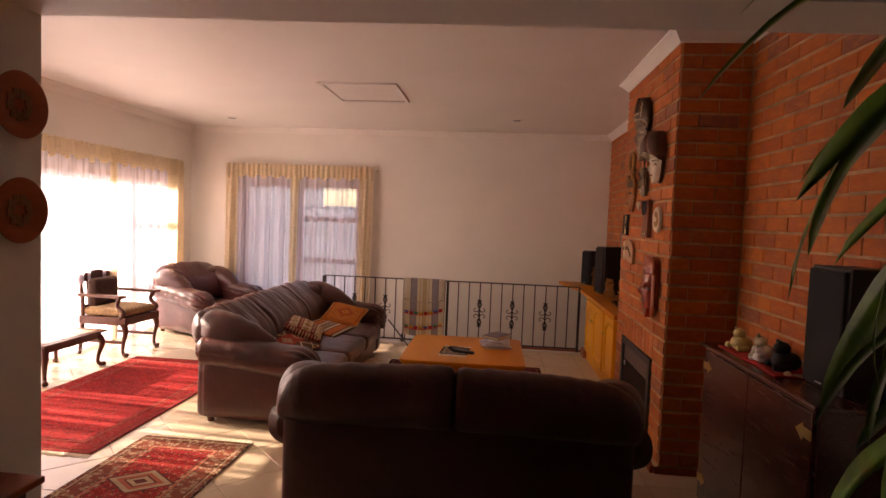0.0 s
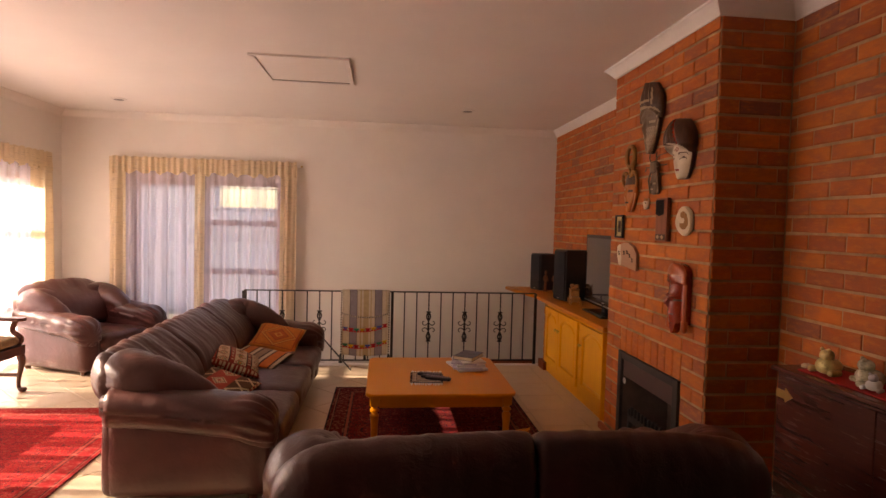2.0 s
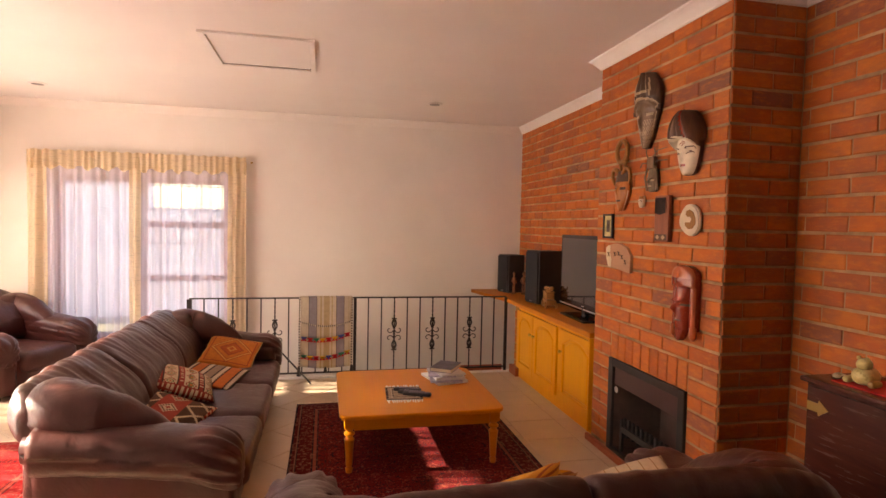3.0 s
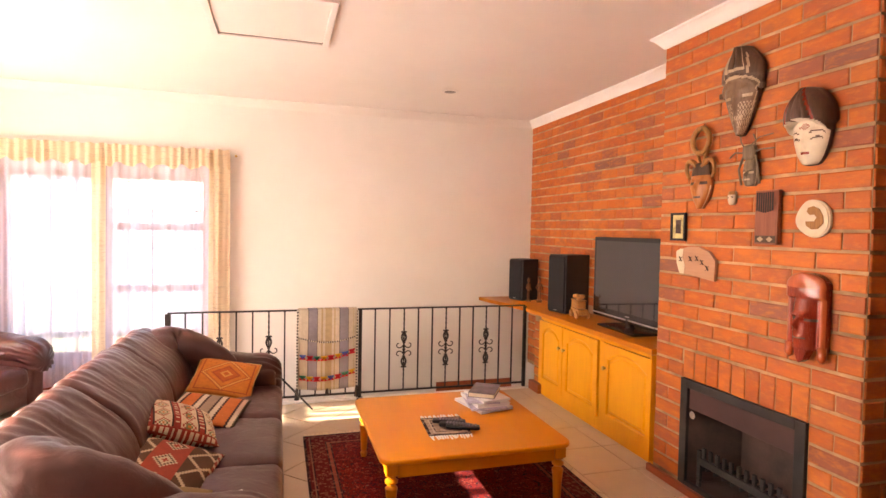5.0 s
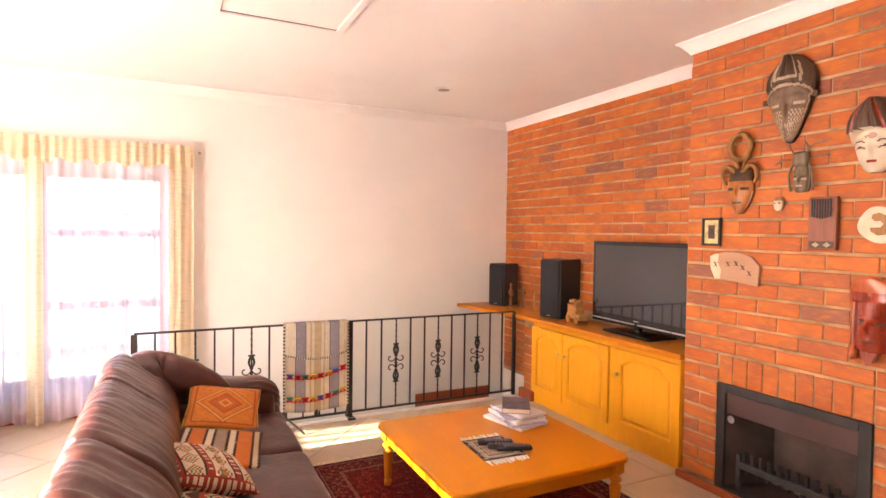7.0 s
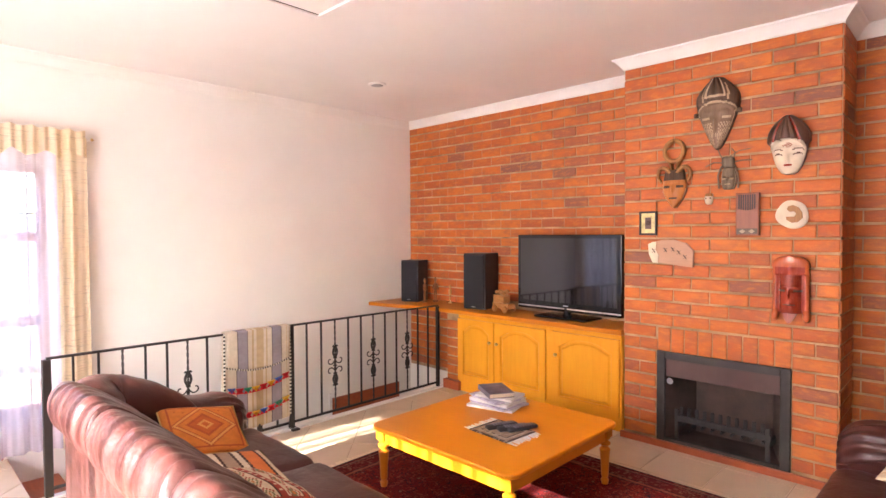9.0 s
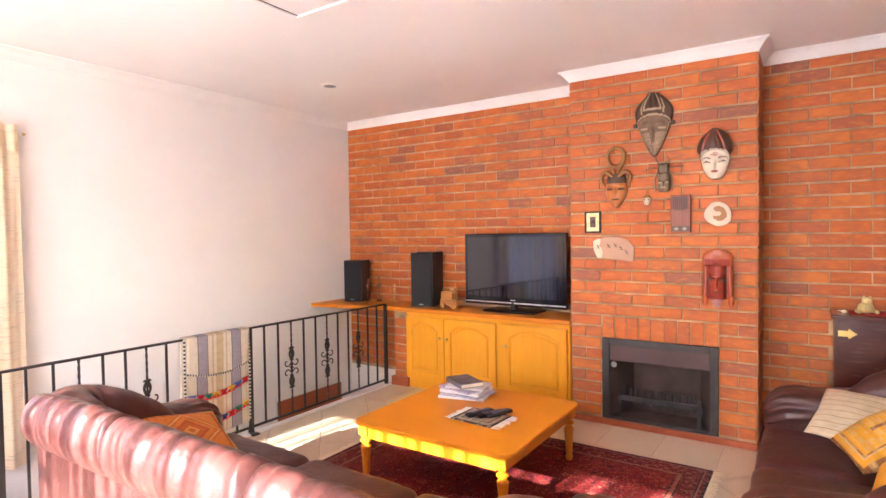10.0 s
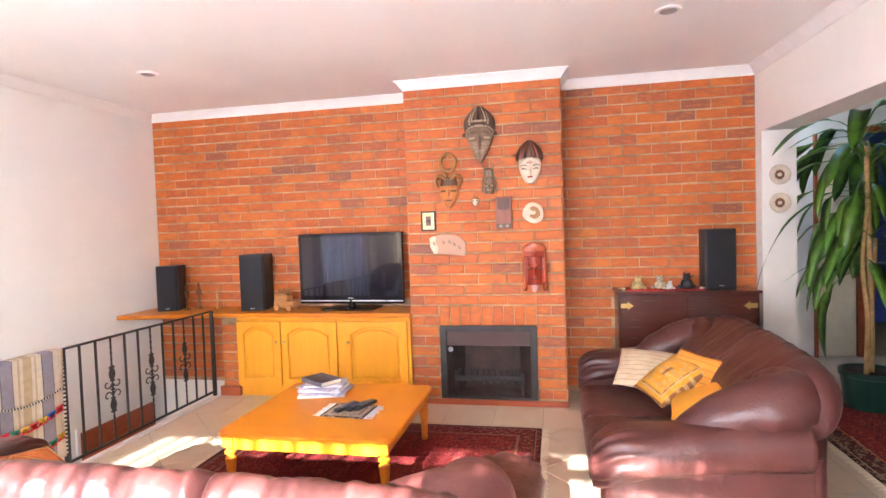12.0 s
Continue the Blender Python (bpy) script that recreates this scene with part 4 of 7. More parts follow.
mat = thing("table_mat", (-0.08, 5.01, TZ), -4, "small dark fringed woven mat on the coffee table", "mat")
part("weave", pad(0.24, 0.28, 0.006, 0.002, 6, wrinkle=0.0006), MATM, mat)
bm = fringe(bmesh.new(), -0.12, 0.12, 0.14, 0.05, 16)
fringe(bm, -0.12, 0.12, -0.14, -0.05, 16, seed=2)
part("fringe", bm, PAPER, mat, "white cotton fringe", kind="stuff")
for i, (dx, dy, rz, w) in enumerate(((-0.02, 0.05, 68, 0.048), (0.0, -0.02, 62, 0.05), (0.03, -0.055, 70, 0.045))):
    rem = thing("remote_control", (-0.03 + dx, 4.99 + dy, TZ + 0.007), rz, "black plastic remote control on the little mat", "remote control", "remote controls")
    part("body", pad(w, 0.19, 0.022, 0.01, 8), BLACK, rem, smooth=True)
    bm = bmesh.new()
    for a in range(3):
        for b_ in range(8):
            box(-0.016 + a * 0.013, -0.007 + a * 0.013, -0.075 + b_ * 0.017, -0.065 + b_ * 0.017, 0.021, 0.0245, bm)
    part("buttons", bm, GREY, rem, "grey buttons")

# ---- rugs ----


def rug(name, cx, cy, w, l, material, label, rz=0, fr=True, seed=0):
    r_ = thing(name, (cx, cy, 0), rz, label, "rug", "rugs on the tiled floor")
    part("woven_field", pad(w, l, 0.010, 0.004, 10, wrinkle=0.0012, scale=5, seed=seed), material, r_)
    if fr:
        bm = fringe(bmesh.new(), -w / 2, w / 2, l / 2, 0.05, int(w * 60), 0.006, seed)
        fringe(bm, -w / 2, w / 2, -l / 2, -0.05, int(w * 60), 0.006, seed + 1)
        part("fringe", bm, PAGES, r_, "cream knotted fringe", kind="stuff")
    return r_


RUG_A = rug_material("rug_wine", 0.785, 1.07, (0.17, 0.012, 0.012), (0.12, 0.010, 0.012), (0.30, 0.08, 0.05), (0.27, 0.13, 0.09), (0.025, 0.012, 0.020), 0.0, 3.0)
RUG_B = rug_material("rug_red", 0.60, 1.10, (0.36, 0.010, 0.012), (0.34, 0.010, 0.012), (0.40, 0.05, 0.03), (0.42, 0.10, 0.07), (0.10, 0.006, 0.010), 0.0, 7.0)
RUG_C = rug_material("rug_medallion", 0.365, 0.60, (0.36, 0.012, 0.014), (0.24, 0.055, 0.03), (0.50, 0.14, 0.08), (0.55, 0.42, 0.26), (0.10, 0.025, 0.018), 0.20, 11.0)
RUG_D = rug_material("rug_hall", 0.95, 1.30, (0.24, 0.03, 0.03), (0.10, 0.035, 0.03), (0.45, 0.10, 0.05), (0.50, 0.36, 0.24), (0.035, 0.02, 0.03), 0.45, 5.0)
rug("rug", -0.035, 4.95, 1.57, 2.14, RUG_A, "wine-red oriental rug with dark figures under the coffee table")
rug("rug", -2.76, 4.41, 1.18, 2.18, RUG_B, "bright red oriental rug with a fringe, striped with sunlight", seed=3)
rug("rug", -1.665, 3.05, 0.73, 1.20, RUG_C, "small red rug with a pale medallion and a dark patterned border", seed=5)
rug("rug", 0.90, 0.75, 1.9, 2.6, RUG_D, "large dark red patterned rug beside the potted plant", seed=7, rz=0)


# ---- cabinet and shelf ----
CT, CF = 0.762, 1.315  # top of the counter, cabinet's face
cab = thing("tv_cabinet", (0, 0, 0), 0, "honey-coloured pine cabinet with three arched panel doors between brick piers", "cabinet")
part("body", box(CF + 0.02, EX - 0.004, 4.99, 6.62, 0.0, 0.715), PINE, cab)
part("plinth", box(CF + 0.004, CF + 0.018, 4.99, 6.62, 0.0, 0.10, bevel=0.002), PINE, cab)
part("stile", box(CF, CF + 0.018, 4.985, 5.01, 0.10, 0.715), PINE, cab)
part("top_rail", box(CF, CF + 0.018, 5.01, 6.62, 0.685, 0.715), PINE, cab)


def arch_outline(y0, y1, z0, z1, rise, n=12):
    pts = [(y0, z0), (y1, z0)]
    for i in range(n + 1):
        a = i / n
        y = y1 + (y0 - y1) * a
        s = abs(2 * a - 1)
        zz = z1 - rise * (s ** 2.4 if s < 0.86 else 0.86 ** 2.4 + (s - 0.86) * 1.2)
        pts.append((y, zz))
    return pts


def panel_door(y0, y1, knob_y):
    z0, z1 = 0.105, 0.68
    bm = bmesh.new()
    f = 0.065
    inner = arch_outline(y0 + f, y1 - f, z0 + f, z1 - 0.05, 0.075)
    # frame: outer rectangle with the arched hole, built as a ring
    n = len(inner)
    outer = [(y0, z0), (y1, z0)] + [(y1 + (y0 - y1) * i / (n - 3), z1) for i in range(n - 2)]
    X0, X1 = CF - 0.020, CF
    vo = [[bm.verts.new((x, y, zz)) for y, zz in outer] for x in (X0, X1)]
    vi = [[bm.verts.new((x + (0.006 if x == X0 else 0), y, zz)) for y, zz in inner] for x in (X0, X1)]
    chamf = [bm.verts.new((X0, y + (-0.008 if y > (y0 + y1) / 2 else 0.008) * -1, zz + (0.008 if zz > 0.4 else -0.008))) for y, zz in inner]
    for i in range(n):
        j = (i + 1) % n
        bm.faces.new((vo[0][i], vo[0][j], chamf[j], chamf[i]))
        bm.faces.new((chamf[i], chamf[j], vi[0][j], vi[0][i]))
        bm.faces.new((vi[0][i], vi[0][j], vi[1][j], vi[1][i]))
        bm.faces.new((vo[0][i], vo[1][i], vo[1][j], vo[0][j]))
    bmesh.ops.recalc_face_normals(bm, faces=bm.faces)
    door = part("door", bm, PINE, cab)
    # raised arched panel
    mid = [(y0 + y1) / 2, (z0 + z1) / 2]
    bm = bmesh.new()
    rings = []
    for sh, x in ((1.0, CF - 0.004), (0.93, CF - 0.006), (0.88, CF - 0.014), (0.0, CF - 0.0145)):
        rings.append([bm.verts.new((x, mid[0] + (y - mid[0]) * sh, mid[1] + (zz - mid[1]) * sh)) for y, zz in inner] if sh else None)
    for a, b_ in zip(rings[:2], rings[1:3]):
        for i in range(n):
            bm.faces.new((a[i], a[(i + 1) % n], b_[(i + 1) % n], b_[i]))
    bm.faces.new(rings[2])
    bmesh.ops.recalc_face_normals(bm, faces=bm.faces)
    part("panel", bm, PINE, door)
    part("knob", lathe([(0.006, 0), (0.006, 0.008), (0.014, 0.014), (0.015, 0.022), (0.008, 0.028)], 14), BRASS, door, "round brass door knob", at=(CF - 0.020, knob_y, 0.50), rot=(0, -90, 0), smooth=True)


panel_door(6.19, 6.615, 6.225)
panel_door(5.655, 6.18, 6.145)
panel_door(5.015, 5.585, 5.545)
part("centre_stile", box(CF - 0.004, CF + 0.018, 5.59, 5.65, 0.10, 0.685), PINE, cab)
out = [(EX - 0.002, 4.972), (CF - 0.065, 4.972), (CF - 0.065, 6.83), (1.22, 7.05), (1.13, 7.45), (1.10, NY - 0.004), (EX - 0.002, NY - 0.004)]
bm = slab(out, CT - 0.038, CT)
bmesh.ops.bevel(bm, geom=[e for e in bm.edges if abs(e.verts[0].co.z - e.verts[1].co.z) < 1e-5], offset=0.008, segments=2, profile=0.5, affect="EDGES")
part("counter", bm, PINE_TOP, None, "long orange pine counter running on over the stairwell", category="counter")
part("cover_strip", box(1.25, CF + 0.0, 4.9695, 4.984, 0.05, CT - 0.04, bevel=0.003), PINE, cab)

# television, turned a little towards the sofas
tv = thing("television", (1.515, 5.58, CT), -2.5 + 180, "flat black television with glossy bezel and silver strip on a counter", "television")
part("base", pad(0.26, 0.50, 0.018, 0.009, 10), GLOSS, tv, "glossy black foot", smooth=True)
part("neck", lathe([(0.045, 0.015), (0.032, 0.03), (0.03, 0.09)], 18), GLOSS, tv, smooth=True)
bm = box(-0.03, 0.025, -0.50, 0.50, 0.05, 0.690, bevel=0.006)
part("casing", bm, GLOSS, tv)
part("screen", box(0.0245, 0.0265, -0.468, 0.468, 0.125, 0.660), SCREEN, tv, "dark glossy screen")
part("strip", box(0.024, 0.0275, -0.497, 0.497, 0.072, 0.082), SILVER, tv, "silver strip along the bottom")
part("badge", box(0.024, 0.0275, -0.025, 0.025, 0.098, 0.104), SILVER, tv)


def speaker(at, rz, w, d, h, label):
    s = thing("loudspeaker", at, rz, label, "loudspeaker", "black loudspeakers")
    part("cabinet", box(-d / 2, d / 2, -w / 2, w / 2, 0, h, bevel=0.006), BLACK, s)
    part("grille", box(-d / 2 - 0.018, -d / 2 - 0.001, -w / 2 + 0.008, w / 2 - 0.008, 0.012, h - 0.012, bevel=0.008), GRILLE, s, "black cloth grille")
    part("badge", box(-d / 2 - 0.0195, -d / 2 - 0.0175, -0.02, 0.02, 0.022, 0.027), SILVER, s)
    return s


speaker((1.50, 7.42, CT), 18, 0.20, 0.22, 0.43, "small black loudspeaker with cloth grille on the corner shelf")
speaker((1.535, 6.53, CT), 12, 0.23, 0.27, 0.52, "larger black loudspeaker with a cloth grille beside the television")

# carved figures and the toy truck
CARVED = wood("carved_figure_wood", (0.12, 0.045, 0.02), (0.32, 0.14, 0.05), 0.5, "z", 3)
GOLDWOOD = wood("yellow_carved_wood", (0.38, 0.20, 0.06), (0.60, 0.38, 0.14), 0.5, "x", 3)


def figure(at, rz, h, mt, label):
    k = h / 0.26
    bm = lathe([(0.028 * k, 0), (0.028 * k, 0.018 * k), (0.02 * k, 0.02 * k)], 12)
    for sx in (-1, 1):
        tube([(0.009 * k * sx, 0, 0.018 * k), (0.011 * k * sx, 0.004 * k, 0.07 * k), (0.008 * k * sx, 0, 0.12 * k)], 0.007 * k, 7, bm)
        tube([(0.018 * k * sx, 0, 0.185 * k), (0.034 * k * sx, 0.004 * k, 0.15 * k), (0.022 * k * sx, -0.018 * k, 0.125 * k)], 0.0055 * k, 6, bm)
    lathe([(0.012 * k, 0.115 * k), (0.019 * k, 0.14 * k), (0.023 * k, 0.185 * k), (0.008 * k, 0.198 * k), (0.007 * k, 0.205 * k), (0.014 * k, 0.22 * k), (0.015 * k, 0.235 * k), (0.006 * k, 0.255 * k)], 10, bm)
    return part("figurine", bm, mt, None, label, at=at, rot=(0, 0, rz), category="figurine", group="carved wooden figures", smooth=True)


figure((1.47, 7.235, CT), 20, 0.25, CARVED, "slim dark carved wooden figure beside the corner loudspeaker")
figure((1.56, 7.17, CT), -10, 0.26, CARVED, "slim carved wooden figure with a raised head on the shelf")
figure((1.58, 6.98, CT), 40, 0.19, GOLDWOOD, "small light brown carved wooden figure on the shelf")
TOYWOOD = wood("toy_wood", (0.28, 0.12, 0.035), (0.50, 0.25, 0.08), 0.5, "x", 3)
truck = thing("toy_truck", (1.455, 6.20, CT), 78, "little carved wooden toy truck with a load on its roof", "toy truck")
truck.scale = (1.35, 1.35, 1.35)
bm = box(-0.08, 0.08, -0.032, 0.032, 0.025, 0.06, bevel=0.004)
box(-0.035, 0.075, -0.030, 0.030, 0.06, 0.105, bm, 0.006)
box(-0.03, 0.07, -0.034, 0.034, 0.106, 0.112, bm)
part("body", bm, TOYWOOD, truck)
for x in (-0.052, 0.052):
    for y in (-0.036, 0.036):
        part("wheel", lathe([(0.021, -0.006), (0.023, 0), (0.021, 0.006)], 16), TOYWOOD, truck, "round wooden wheel", at=(x, y, 0.023), rot=(90, 0, 0))
bm = bmesh.new()
for i in range(6):
    pad(0.03, 0.03, 0.025, 0.012, 5, bm=bm, at=(-0.02 + 0.018 * (i % 5), 0.012 * (-1) ** i, 0.111 + 0.006 * (i % 3)))
tube([(-0.04, 0, 0.11), (-0.06, 0.01, 0.14), (-0.045, 0.015, 0.15)], 0.004, 6, bm)
part("load", bm, TOYWOOD, truck, "carved load on the roof", smooth=True)

# ---- fireplace ----
fp = thing("fireplace", (0, 0, 0), 0, "dark steel fireplace insert set into the red brick chimney breast", "fireplace")
X = 1.262
bm = box(X, X + 0.03, FY0, FY0 + 0.055, FZ0, FZ1, bevel=0.004)
box(X, X + 0.03, FY1 - 0.055, FY1, FZ0, FZ1, bm, 0.004)
box(X, X + 0.03, FY0 + 0.055, FY1 - 0.055, FZ1 - 0.05, FZ1, bm, 0.004)
box(X, X + 0.03, FY0 + 0.055, FY1 - 0.055, FZ0, FZ0 + 0.03, bm, 0.004)
part("surround", bm, STEEL, fp, "dark grey steel surround")
part("hood", box(X + 0.018, X + 0.03, FY0 + 0.055, FY1 - 0.055, FZ1 - 0.17, FZ1 - 0.052, bevel=0.003), FIREPANEL, fp, "brown enamel hood")
for y0, y1 in ((FY0 + 0.055, FY0 + 0.16), (FY1 - 0.055, FY1 - 0.16)):
    bm = bmesh.new()
    vs = [bm.verts.new(p) for p in ((X + 0.02, y0, FZ0 + 0.03), (X + 0.30, y1, FZ0 + 0.03), (X + 0.30, y1, FZ1 - 0.17), (X + 0.02, y0, FZ1 - 0.12))]
    ws = [bm.verts.new(v.co + Vector((0.003, 0.003 if y1 < y0 else -0.003, 0))) for v in vs]
    for q in (vs, ws[::-1]):
        bm.faces.new(q)
    for i in range(4):
        bm.faces.new((vs[i], ws[i], ws[(i + 1) % 4], vs[(i + 1) % 4]))
    bmesh.ops.recalc_face_normals(bm, faces=bm.faces)
    part("side_plate", bm, SOOT_AND_SHADE, fp)
part("back_plate", box(X + 0.30, X + 0.315, FY0 + 0.05, FY1 - 0.05, FZ0, FZ1 - 0.01), SOOT_AND_SHADE, fp, "sooty back plate")
part("top_plate", box(X + 0.03, X + 0.31, FY0 + 0.02, FY1 - 0.02, FZ1 - 0.03, FZ1 - 0.015), SOOT_AND_SHADE, fp)
part("hearth_plate", box(X + 0.03, X + 0.31, FY0 + 0.02, FY1 - 0.02, FZ0 + 0.003, FZ0 + 0.02), SOOT_AND_SHADE, fp)
part("badge", lathe([(0.001, 0), (0.022, 0.001), (0.021, 0.003)], 18), SILVER, fp, "small oval maker's plate", at=(X + 0.017, FY1 - 0.085, FZ1 - 0.20), rot=(0, -90, 0))
grate = thing("fire_grate", (X + 0.035, (FY0 + FY1) / 2, FZ0 + 0.02), 0, "cast-iron fire grate with a row of short uprights in the fireplace", "fire grate")
bm = box(0, 0.02, -0.29, 0.29, 0.13, 0.17, bevel=0.003)
for y in (-0.285, 0.265):
    box(0, 0.02, y, y + 0.025, 0.0, 0.21, bm, 0.003)
    box(0.02, 0.22, y, y + 0.02, 0.09, 0.12, bm)
    box(0.20, 0.22, y, y + 0.02, 0.0, 0.12, bm)
part("frame", bm, STEEL, grate)
for i in range(11):
    y = -0.245 + i * 0.049
    part("upright", box(0.002, 0.018, y - 0.011, y + 0.011, 0.172, 0.232, bevel=0.004), STEEL, grate)
for i in range(9):
    y = -0.24 + i * 0.06
    part("bar", box(0.02, 0.20, y - 0.006, y + 0.006, 0.10, 0.115), STEEL, grate)
structure("hearth_skirting", box(1.235, 1.262, CY0 - 0.006, CY1 + 0.01, 0, 0.045, bevel=0.004), SKIRT, "low red-brown skirting in front of the chimney breast")
structure("hearth_skirting_side", box(1.262, BX, CY0 - 0.014, CY0 - 0.005, 0, 0.045, bevel=0.002), SKIRT, "low red-brown skirting beside the chimney breast")
structure("pier_skirting", box(1.285, 1.335, 6.60, 6.80, 0, 0.085, bevel=0.004), SKIRT, "red-brown skirting at the foot of the brick pier")
structure("brick_pier", box(CF + 0.025, EX, 6.635, 6.79, 0, CT - 0.04), MORTAR, "mortar bed of the brick pier at the cabinet's end")
structure("baseboard", box(WX + 0.0, -1.92, NY - 0.012, NY, 0, 0.07, bevel=0.003), SKIRT, "red-brown skirting board under the tall window")


# ---- railing ----
RY, RT = 6.83, 0.79
rail = thing("railing", (0, 0, 0), 0, "black wrought-iron railing with scroll ornaments along the stairwell", "railing")
part("handrail", box(-1.83, 1.245, RY - 0.016, RY + 0.016, RT - 0.012, RT, bevel=0.002), IRON, rail)
part("bottom_rail", box(-1.83, 1.245, RY - 0.008, RY + 0.008, 0.045, 0.06), IRON, rail)
for x, w in ((-1.83, 0.02), (-0.31, 0.014), (1.245, 0.014)):
    part("post", box(x - w, x + w, RY - w, RY + w, 0.012, RT - 0.012, bevel=0.002), IRON, rail)
part("post_foot", box(-0.31 - 0.03, -0.31 + 0.03, RY - 0.06, RY + 0.02, 0.0, 0.012, bevel=0.002), IRON, rail)
part("brace", tube([(-1.02, RY - 0.01, 0.28), (-0.72, RY - 0.22, 0.004)], 0.008, 8), IRON, rail, "slanting iron brace")


def twisted(x, z0, z1):
    bm = bmesh.new()
    n = int((z1 - z0) / 0.008)
    rings = []
    for i in range(n + 1):
        z = z0 + (z1 - z0) * i / n
        a = i * 0.28
        rings.append([bm.verts.new((x + 0.0075 * math.cos(a + k * math.pi / 2), RY + 0.0075 * math.sin(a + k * math.pi / 2), z)) for k in range(4)])
    for a, b_ in zip(rings, rings[1:]):
        for k in range(4):
            bm.faces.new((a[k], a[(k + 1) % 4], b_[(k + 1) % 4], b_[k]))
    return bm


def ornament(x):
    """A long leaf above and below, and four scrolls round the middle."""
    zc = 0.415
    bm = bmesh.new()
    for sz in (-1, 1):
        for sx in (-1, 1):
            leaf = [(x + sx * a, RY, zc + sz * b_) for a, b_ in ((0.004, 0.062), (0.015, 0.085), (0.019, 0.108), (0.013, 0.132), (0.006, 0.146), (0.014, 0.158), (0.024, 0.152))]
            tube(catmull(leaf, 3), 0.0085, 6, bm, [0.6 + 0.5 * math.sin(3.1 * q / 18) for q in range(19)])
            sc = []
            for i in range(15):
                t = i / 14
                a = math.pi * (1.55 * t)
                rr = 0.031 * (1 - 0.55 * t)
                sc.append((x + sx * (0.040 + 0.008 * t + rr * math.sin(a - 1.57) + 0.0), RY, zc + sz * (0.040 - rr * math.cos(a - 1.57) * 1.0)))
            tube([(x + sx * 0.004, RY, zc + sz * 0.008), (x + sx * 0.006, RY, zc + sz * 0.022)] + sc, 0.0048, 6, bm)
    for z in (-0.062, 0.0, 0.062):
        box(x - 0.012, x + 0.012, RY - 0.012, RY + 0.012, zc + z - 0.006, zc + z + 0.006, bm, 0.002, 1)
    return bm


left = [-1.83 + 0.127 * k for k in range(1, 12)]
right = [-0.31 + 0.1296 * k for k in range(1, 12)]
for k, x in enumerate(left + right):
    if (k % 11) in (2, 5, 8):
        part("twisted_bar", twisted(x, 0.06, RT - 0.012), IRON, rail, "twisted iron bar")
        part("ornament", ornament(x), IRON, rail, "wrought-iron scroll ornament", smooth=True)
    else:
        part("baluster", box(x - 0.006, x + 0.006, RY - 0.006, RY + 0.006, 0.06, RT - 0.012), IRON, rail)


# ---- striped blanket over the handrail ----
GREYW, CREAMW, TANW, INK = (0.30, 0.27, 0.31), (0.64, 0.55, 0.42), (0.50, 0.38, 0.22), (0.12, 0.10, 0.11)
STRIPE = bands_material("striped_weave", "x", [(0.0, CREAMW), (0.16, INK), (0.17, GREYW), (0.31, INK), (0.32, CREAMW), (0.38, TANW), (0.41, CREAMW), (0.45, TANW), (0.56, CREAMW), (0.60, TANW), (0.62, CREAMW), (0.69, INK), (0.70, GREYW), (0.84, INK), (0.85, CREAMW), (0.93, TANW), (0.94, CREAMW)])
CORD_X = bands_material("black_white_flap_cord", "x", [(0.0, (0.03, 0.025, 0.02)), (0.5, (0.70, 0.65, 0.55))], 26.0)
CORD = bands_material("black_white_cord", "z", [(0.0, (0.03, 0.025, 0.02)), (0.5, (0.70, 0.65, 0.55))], 26.0)
blanket = thing("saddle_blanket", (-0.59, RY, 0), 0, "striped grey and beige woven bag with bright bands over the railing", "blanket")


def hang(x0, x1, z1, y, off, ripple=0.006):
    def fn(a, b_):
        x, zz = x0 + (x1 - x0) * a, RT + 0.006 + (z1 - RT - 0.006) * b_
        return (x + 0.010 * (1 - b_) * math.sin(zz * 3), y + ripple * math.sin(a * 11 + zz * 4) * b_, zz - off * math.sin(a * 3.1) * b_)
    bm = grid_sheet(24, 24, fn)
    ret = bmesh.ops.extrude_face_region(bm, geom=bm.faces[:])
    for v in ret["geom"]:
        if isinstance(v, bmesh.types.BMVert):
            v.co.y += 0.007
    bmesh.ops.recalc_face_normals(bm, faces=bm.faces)
    return bm


part("front_panel", hang(-0.245, 0.245, 0.12, -0.028, 0.02), STRIPE, blanket, smooth=True)
part("back_panel", hang(-0.245, 0.245, 0.30, 0.024, 0.0), STRIPE, blanket, smooth=True)
part("fold", box(-0.245, 0.245, -0.028, 0.031, RT + 0.001, RT + 0.009, bevel=0.003), STRIPE, blanket)
part("pouch", hang(-0.240, 0.240, 0.56, -0.042, 0.045), STRIPE, blanket, "folded striped upper flap", smooth=True)
part("flap_cord", tube([(-0.24 + 0.48 * i / 12, -0.044, 0.558 - 0.045 * math.sin(3.1 * i / 12)) for i in range(13)], 0.006, 8), CORD_X, blanket, "black and white cord along the flap")
for sx in (-1, 1):
    part("edge_cord", tube([(sx * 0.247, -0.03, RT), (sx * 0.250, -0.033, 0.5), (sx * 0.247, -0.03, 0.12)], 0.007, 8), CORD, blanket, "black and white edging cord")
    part("tassel", lathe([(0.010, -0.09), (0.022, -0.085), (0.014, -0.02), (0.012, 0.0), (0.006, 0.01)], 10), IRON, blanket, "black wool tassel", at=(sx * 0.25, -0.035, 0.12))
part("middle_tassel", lathe([(0.010, -0.06), (0.018, -0.055), (0.012, -0.01), (0.005, 0.0)], 10), IRON, blanket, "black wool tassel", at=(0.0, -0.025, 0.115))
